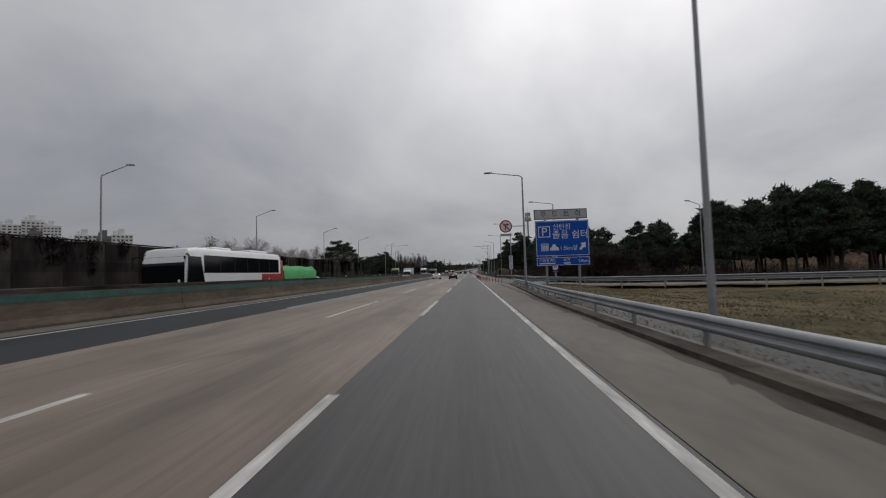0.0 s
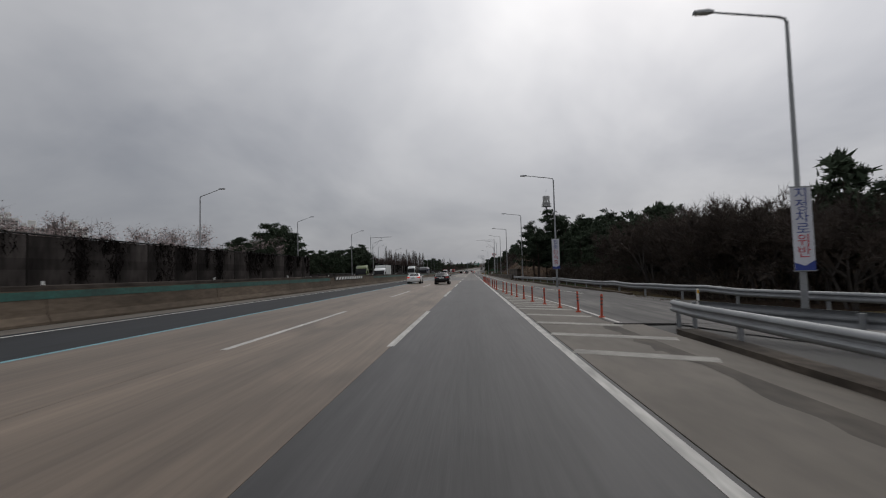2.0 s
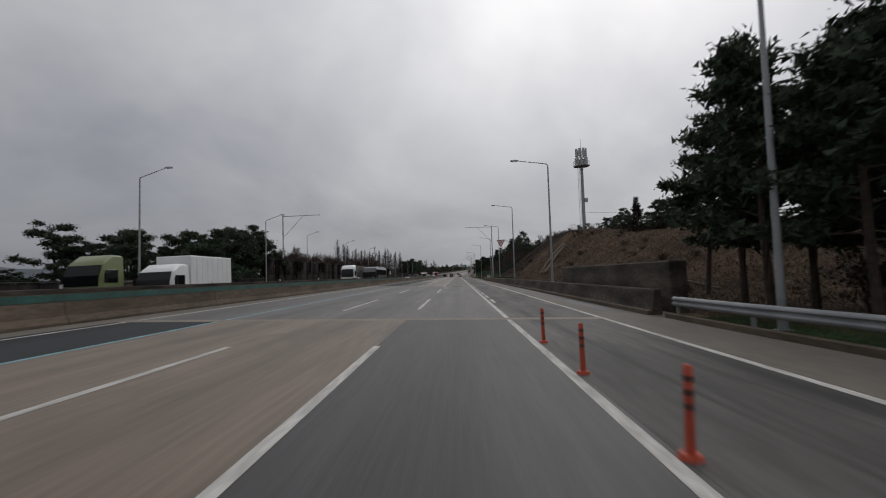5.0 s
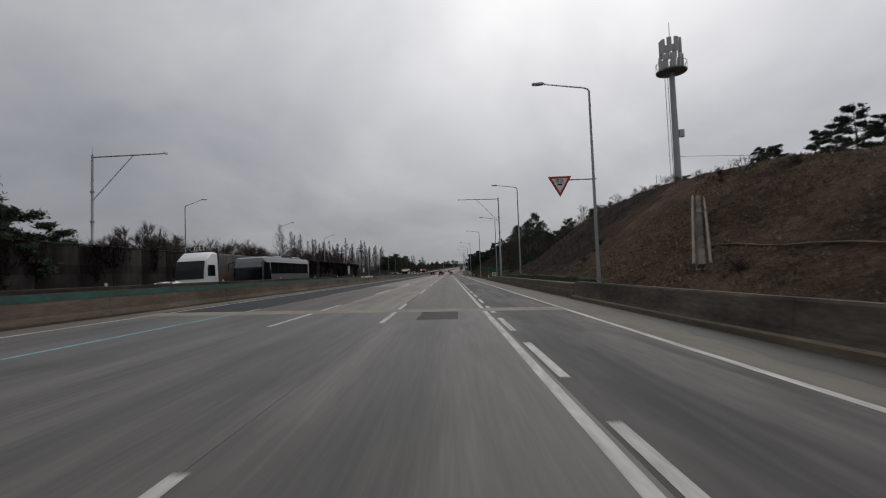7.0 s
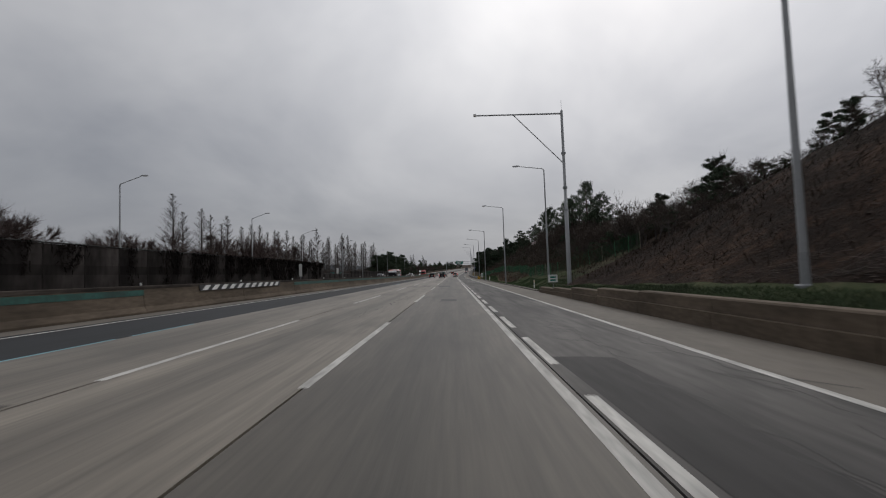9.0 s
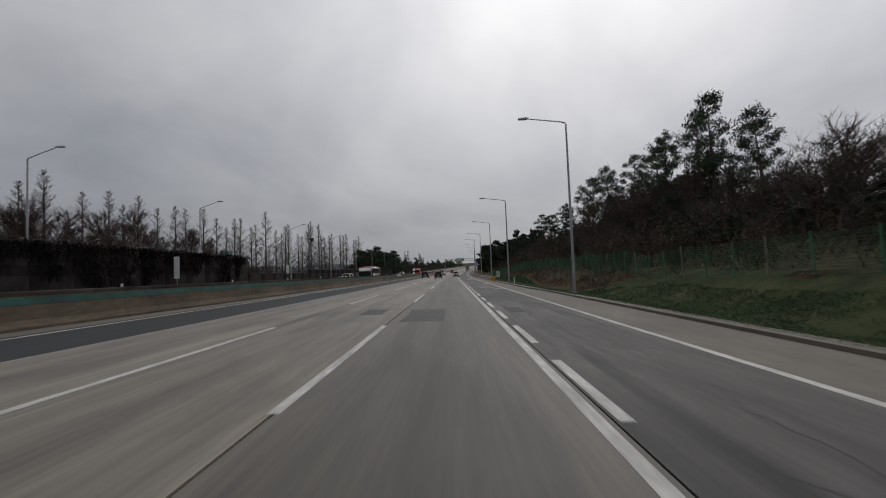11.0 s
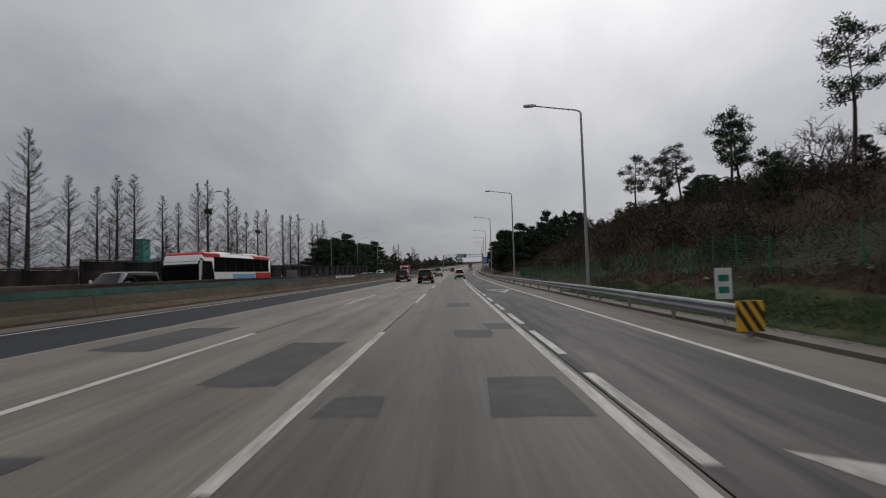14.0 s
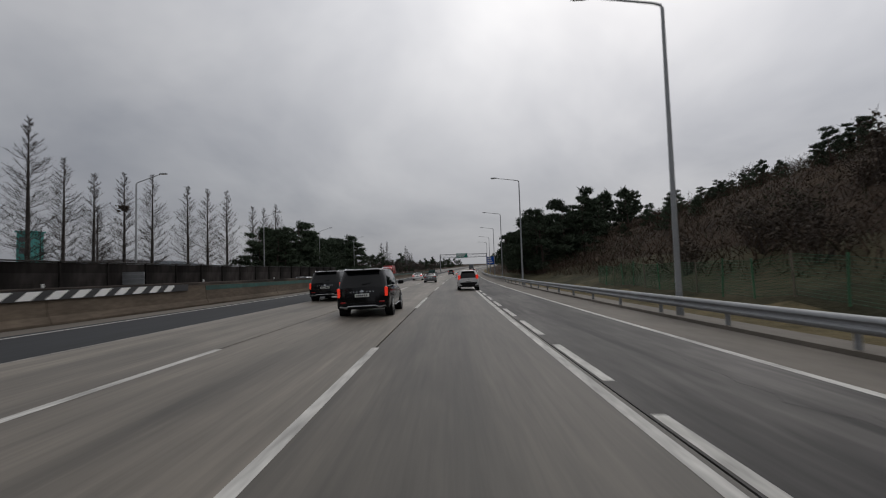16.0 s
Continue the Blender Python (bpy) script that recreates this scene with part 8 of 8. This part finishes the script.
for k, (x, y, w, h, t, mat) in enumerate(((-448, 428, 20, 56, 46, FLAT_WALL), (-428, 432, 17, 60, 46, FLAT_WALL), (-410, 434, 14, 54, 46, FLAT_WALL), (-420, 426, 9, 48, 46, FLAT_DARK),
                                          (-303, 350, 14, 38, 42, FLAT_WALL), (-290, 354, 11, 37, 42, FLAT_DARK), (-279, 358, 14, 38, 42, FLAT_WALL))):
    flats(x, y, 6 if x < -350 else 2, w, 11, h, t, 5 if w > 12 else 4, "pale concrete apartment tower with rows of windows" if mat is FLAT_WALL else "brown-fronted apartment tower with rows of windows", mat)


def shed(x, y, w, d, h, mat, label, roof=None, z=0.0):
    ob = thing("roadside_building", label, "building", m=pose(x, y, z))
    s = Shape()
    s.box(-w / 2, w / 2, -d / 2, d / 2, -3, h, c=0.05)
    part("wall", s, mat, ob)
    s = Shape()
    s.box(-w / 2 - .3, w / 2 + .3, -d / 2 - .3, d / 2 + .3, h, h + 0.35, c=0.05)
    part("roof", s, roof or mat, ob)
    pane = None
    for c in range(int(w / 3)):
        for f in range(int(h / 3)):
            if pane is None:
                q = Shape()
                q.box(-0.8, 0.8, -0.06, 0.03, -0.6, 0.6)
                pane = q.mesh("window", FAR_PANE)
            part("window", pane, None, ob, m=pose(-w / 2 + 1.5 + 3 * c, -d / 2, 1.7 + 3 * f))
    return ob


shed(-108, 473, 3.6, 4, 15.6, TEAL_WALL, "teal-clad low tower behind the trees")
shed(-100, 486, 22, 12, 8, SHED, "grey-clad workshop building behind the trees")
shed(-112, 455, 26, 14, 6, FLAT_WALL, "white low building with a red-brown roof", RED_ROOF)
shed(-120, 420, 20, 12, 7, FLAT_WALL, "white low building behind the redwoods", RED_ROOF)
shed(-80, 520, 12, 10, 5, TEAL_WALL, "teal-clad shed behind the low wall")


def hill(x, y, rx, ry, h, seed, label):
    rnd = random.Random(seed)
    s = Shape()
    n, mm = 40, 10
    v, f = [], []
    for j in range(mm + 1):
        for i in range(n):
            a, q = 2 * math.pi * i / n, 1 - j / mm
            zz = h * (1 - q * q) ** 1.2
            zz += h * 0.16 * noise.noise((i * .35, j * .5, seed)) * (1 - q * .4)
            v.append((x + rx * q * math.cos(a), y + ry * q * math.sin(a), -8 + zz))
    for j in range(mm):
        f += [(n * j + i, n * j + (i + 1) % n, n * j + n + (i + 1) % n, n * j + n + i) for i in range(n)]
    s.add(v, f)
    return thing("distant_hill", label, "hill", kind="structure", shape=s, mat=HILL, smooth=80)


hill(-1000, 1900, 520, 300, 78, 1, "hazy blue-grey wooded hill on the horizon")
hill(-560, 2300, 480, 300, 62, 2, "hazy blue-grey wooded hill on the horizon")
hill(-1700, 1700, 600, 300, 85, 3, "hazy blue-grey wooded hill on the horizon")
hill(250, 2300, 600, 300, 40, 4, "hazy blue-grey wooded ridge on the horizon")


# far roadside woods that close the view
spots = [(-36 - 30 * rt.random() + bend(y), y, rt.uniform(.8, 1.15)) for y in [530 + 420 * rt.random() for k in range(60)]] + [(14 + 40 * rt.random() + bend(y), y, rt.uniform(.8, 1.1)) for y in [545 + 400 * rt.random() for k in range(60)]]
wood("pine_wood", "dark pine woods along the far stretch", ((91, 9.5, 0.15, 3.6, 0.8), (92, 8.6, 0.12, 3.6, 0.8)), spots, 30)


# ---- small roadside things ----
def marker(x, y, label):
    m = thing("delineator_post", label, "marker post", m=pose(x, y, land_z(x, y)), group="marker posts on the verge")
    s = Shape()
    s.box(-0.05, 0.05, -0.03, 0.03, -0.2, 0.85, c=0.015)
    part("post", s, WHITE_PAINT, m)
    s = Shape()
    s.box(-0.035, 0.035, -0.036, -0.03, 0.66, 0.8)
    part("reflector", s, YELLOW_PAINT, m)
    return m


for y in (256, 312.2):
    marker(8.5, y, "white delineator post on the grass verge")
for y, x in ((66, 9.4),):
    marker(x, y, "white delineator post behind the guard rail")
km = thing("distance_sign", "small white distance plate on a post in the grass", "road sign", m=pose(9.0, 249.5, land_z(9.0, 249.5)))
s = Shape()
s.tube((0, 0.04, -0.2), (0, 0.04, 1.3), 0.03)
part("post", s, GALV, km)
s = Shape()
s.box(-0.4, 0.4, -0.01, 0.01, 0.6, 1.25, c=0.005)
pl = part("plate", s, SIGN_WHITE, km)
for k in range(2):
    s = Shape()
    s.box(-0.25, 0.25, -0.015, -0.011, 0.72 + 0.25 * k, 0.86 + 0.25 * k)
    part("text_bar", s, SIGN_GREEN, pl)
copy_thing(km, pose(7.75, 325.8, land_z(7.75, 325.8)) @ Matrix.Diagonal((0.6, 1.0, 1.35, 1)))
bb = thing("roadside_board", "grey back of a roadside board beyond the median", "road sign", m=pose(-29.4, 397.0, road_z(-29.4, 397)))
s = Shape()
s.box(-1.3, 1.3, -0.03, 0.03, 1.0, 2.6, c=0.01)
bk = part("board", s, GALV, bb)
for k in range(4):
    s = Shape()
    s.box(-1.3, 1.3, -0.07, -0.03, 1.15 + 0.4 * k, 1.22 + 0.4 * k)
    part("stiffener", s, POLE_STEEL, bk)
for x in (-0.8, 0.8):
    s = Shape()
    s.tube((x, 0.08, -0.3), (x, 0.08, 2.6), 0.06)
    part("post", s, GALV, bb)
for x, y in ((-33.4, 345.0), (-29.6, 300.0)):
    vs = thing("narrow_white_sign", "narrow upright white sign plate on a post", "road sign", m=pose(x, y + 0.5, land_z(x, y)))
    s = Shape()
    s.box(-0.3, 0.3, -0.02, 0.02, 2.2, 4.6, c=0.01)
    part("plate", s, SIGN_WHITE, vs)
    s = Shape()
    s.tube((0, 0.06, -0.3), (0, 0.06, 4.6), 0.05)
    part("post", s, GALV, vs)
# cut branches heaped along the foot of the slope
rb = random.Random(77)


def branch_heap(name, label, mat, n, thick, y0, y1, lift):
    s = Shape()
    for k in range(n):
        y = rb.uniform(y0, y1)
        x, span, a = 10.1 + 1.5 * rb.random() ** 1.4, rb.uniform(0.8, 2.6), rb.gauss(0, 0.22)
        pts = []
        for q in range(4):
            px, py = x + math.sin(a) * span * (q / 3 - .5) + rb.gauss(0, .05), y + math.cos(a) * span * (q / 3 - .5)
            pts.append((px, py, land_z(px, py) + 0.02 + lift * rb.random()))
        s.pipe(pts, [thick * rb.uniform(.7, 1.2), thick, thick * .7, thick * .25], n=4)
    return tagged(new(name, raw(s, name, mat)), label, "branches", kind="stuff")


branch_heap("branch_heap", "dark cut branches heaped along the slope's foot", TWIG_DARK, 260, 0.013, 190, 224, 0.26)
branch_heap("pale_branch_heap", "pale stripped branches lying on the heap", TWIG_ROSE, 26, 0.013, 190, 228, 0.28)

# red-brown rubble on the end of the cut
CLOD = material("red_brown_earth_clods", (0.038, 0.024, 0.018), 0.98, vary=0.35, scale=0.6, island=0.45, bump=0)
rubble = Shape()
for k in range(4200):
    y = 216 + 42 * rb.random() ** 0.7
    x = 9.9 + 9 * rb.random() ** 1.5
    r, z = rb.uniform(.03, .085) * (1.8 if rb.random() < .05 else 1), land_z(x, y)
    a, o = rb.uniform(0, 6.28), len(rubble.v)
    rubble.v += [(x + r * rb.uniform(.7, 1.3) * math.cos(a + 1.57 * q), y + r * rb.uniform(.7, 1.3) * math.sin(a + 1.57 * q), z + .15 * r * rb.random()) for q in range(4)] + [(x + rb.gauss(0, .3) * r, y + rb.gauss(0, .3) * r, z + r * rb.uniform(.5, .9))]
    rubble.f += [(o, o + 1, o + 4), (o + 1, o + 2, o + 4), (o + 2, o + 3, o + 4), (o + 3, o, o + 4)]
tagged(new("slope_rubble", raw(rubble, "slope_rubble", CLOD)), "red-brown earth clods and rubble on the cut slope", "rubble", kind="stuff")

# fallen stones and cut brush on the verge
for k in range(46):
    rs = random.Random(900 + k)
    s = Shape()
    n = 7
    r = rs.uniform(.06, .15)
    s.loft([[(r * q * (0.8 + .4 * rs.random()) * math.cos(2 * math.pi * i / n), r * q * (0.8 + .4 * rs.random()) * math.sin(2 * math.pi * i / n), z * r) for i in range(n)] for q, z in ((.7, -.3), (1.0, .1), (.8, .45), (.35, .62))])
    x, y = (rs.uniform(10.9, 12.2), rs.uniform(270, 300)) if k < 8 else (rs.uniform(10.9, 12.6), rs.uniform(300, 350))
    thing("stone", "rough grey-brown stone lying on the verge", "stone", m=pose(x, y, land_z(x, y), 0, 0, rs.uniform(0, 360)), group="stones on the verge", shape=s, mat=STONE)
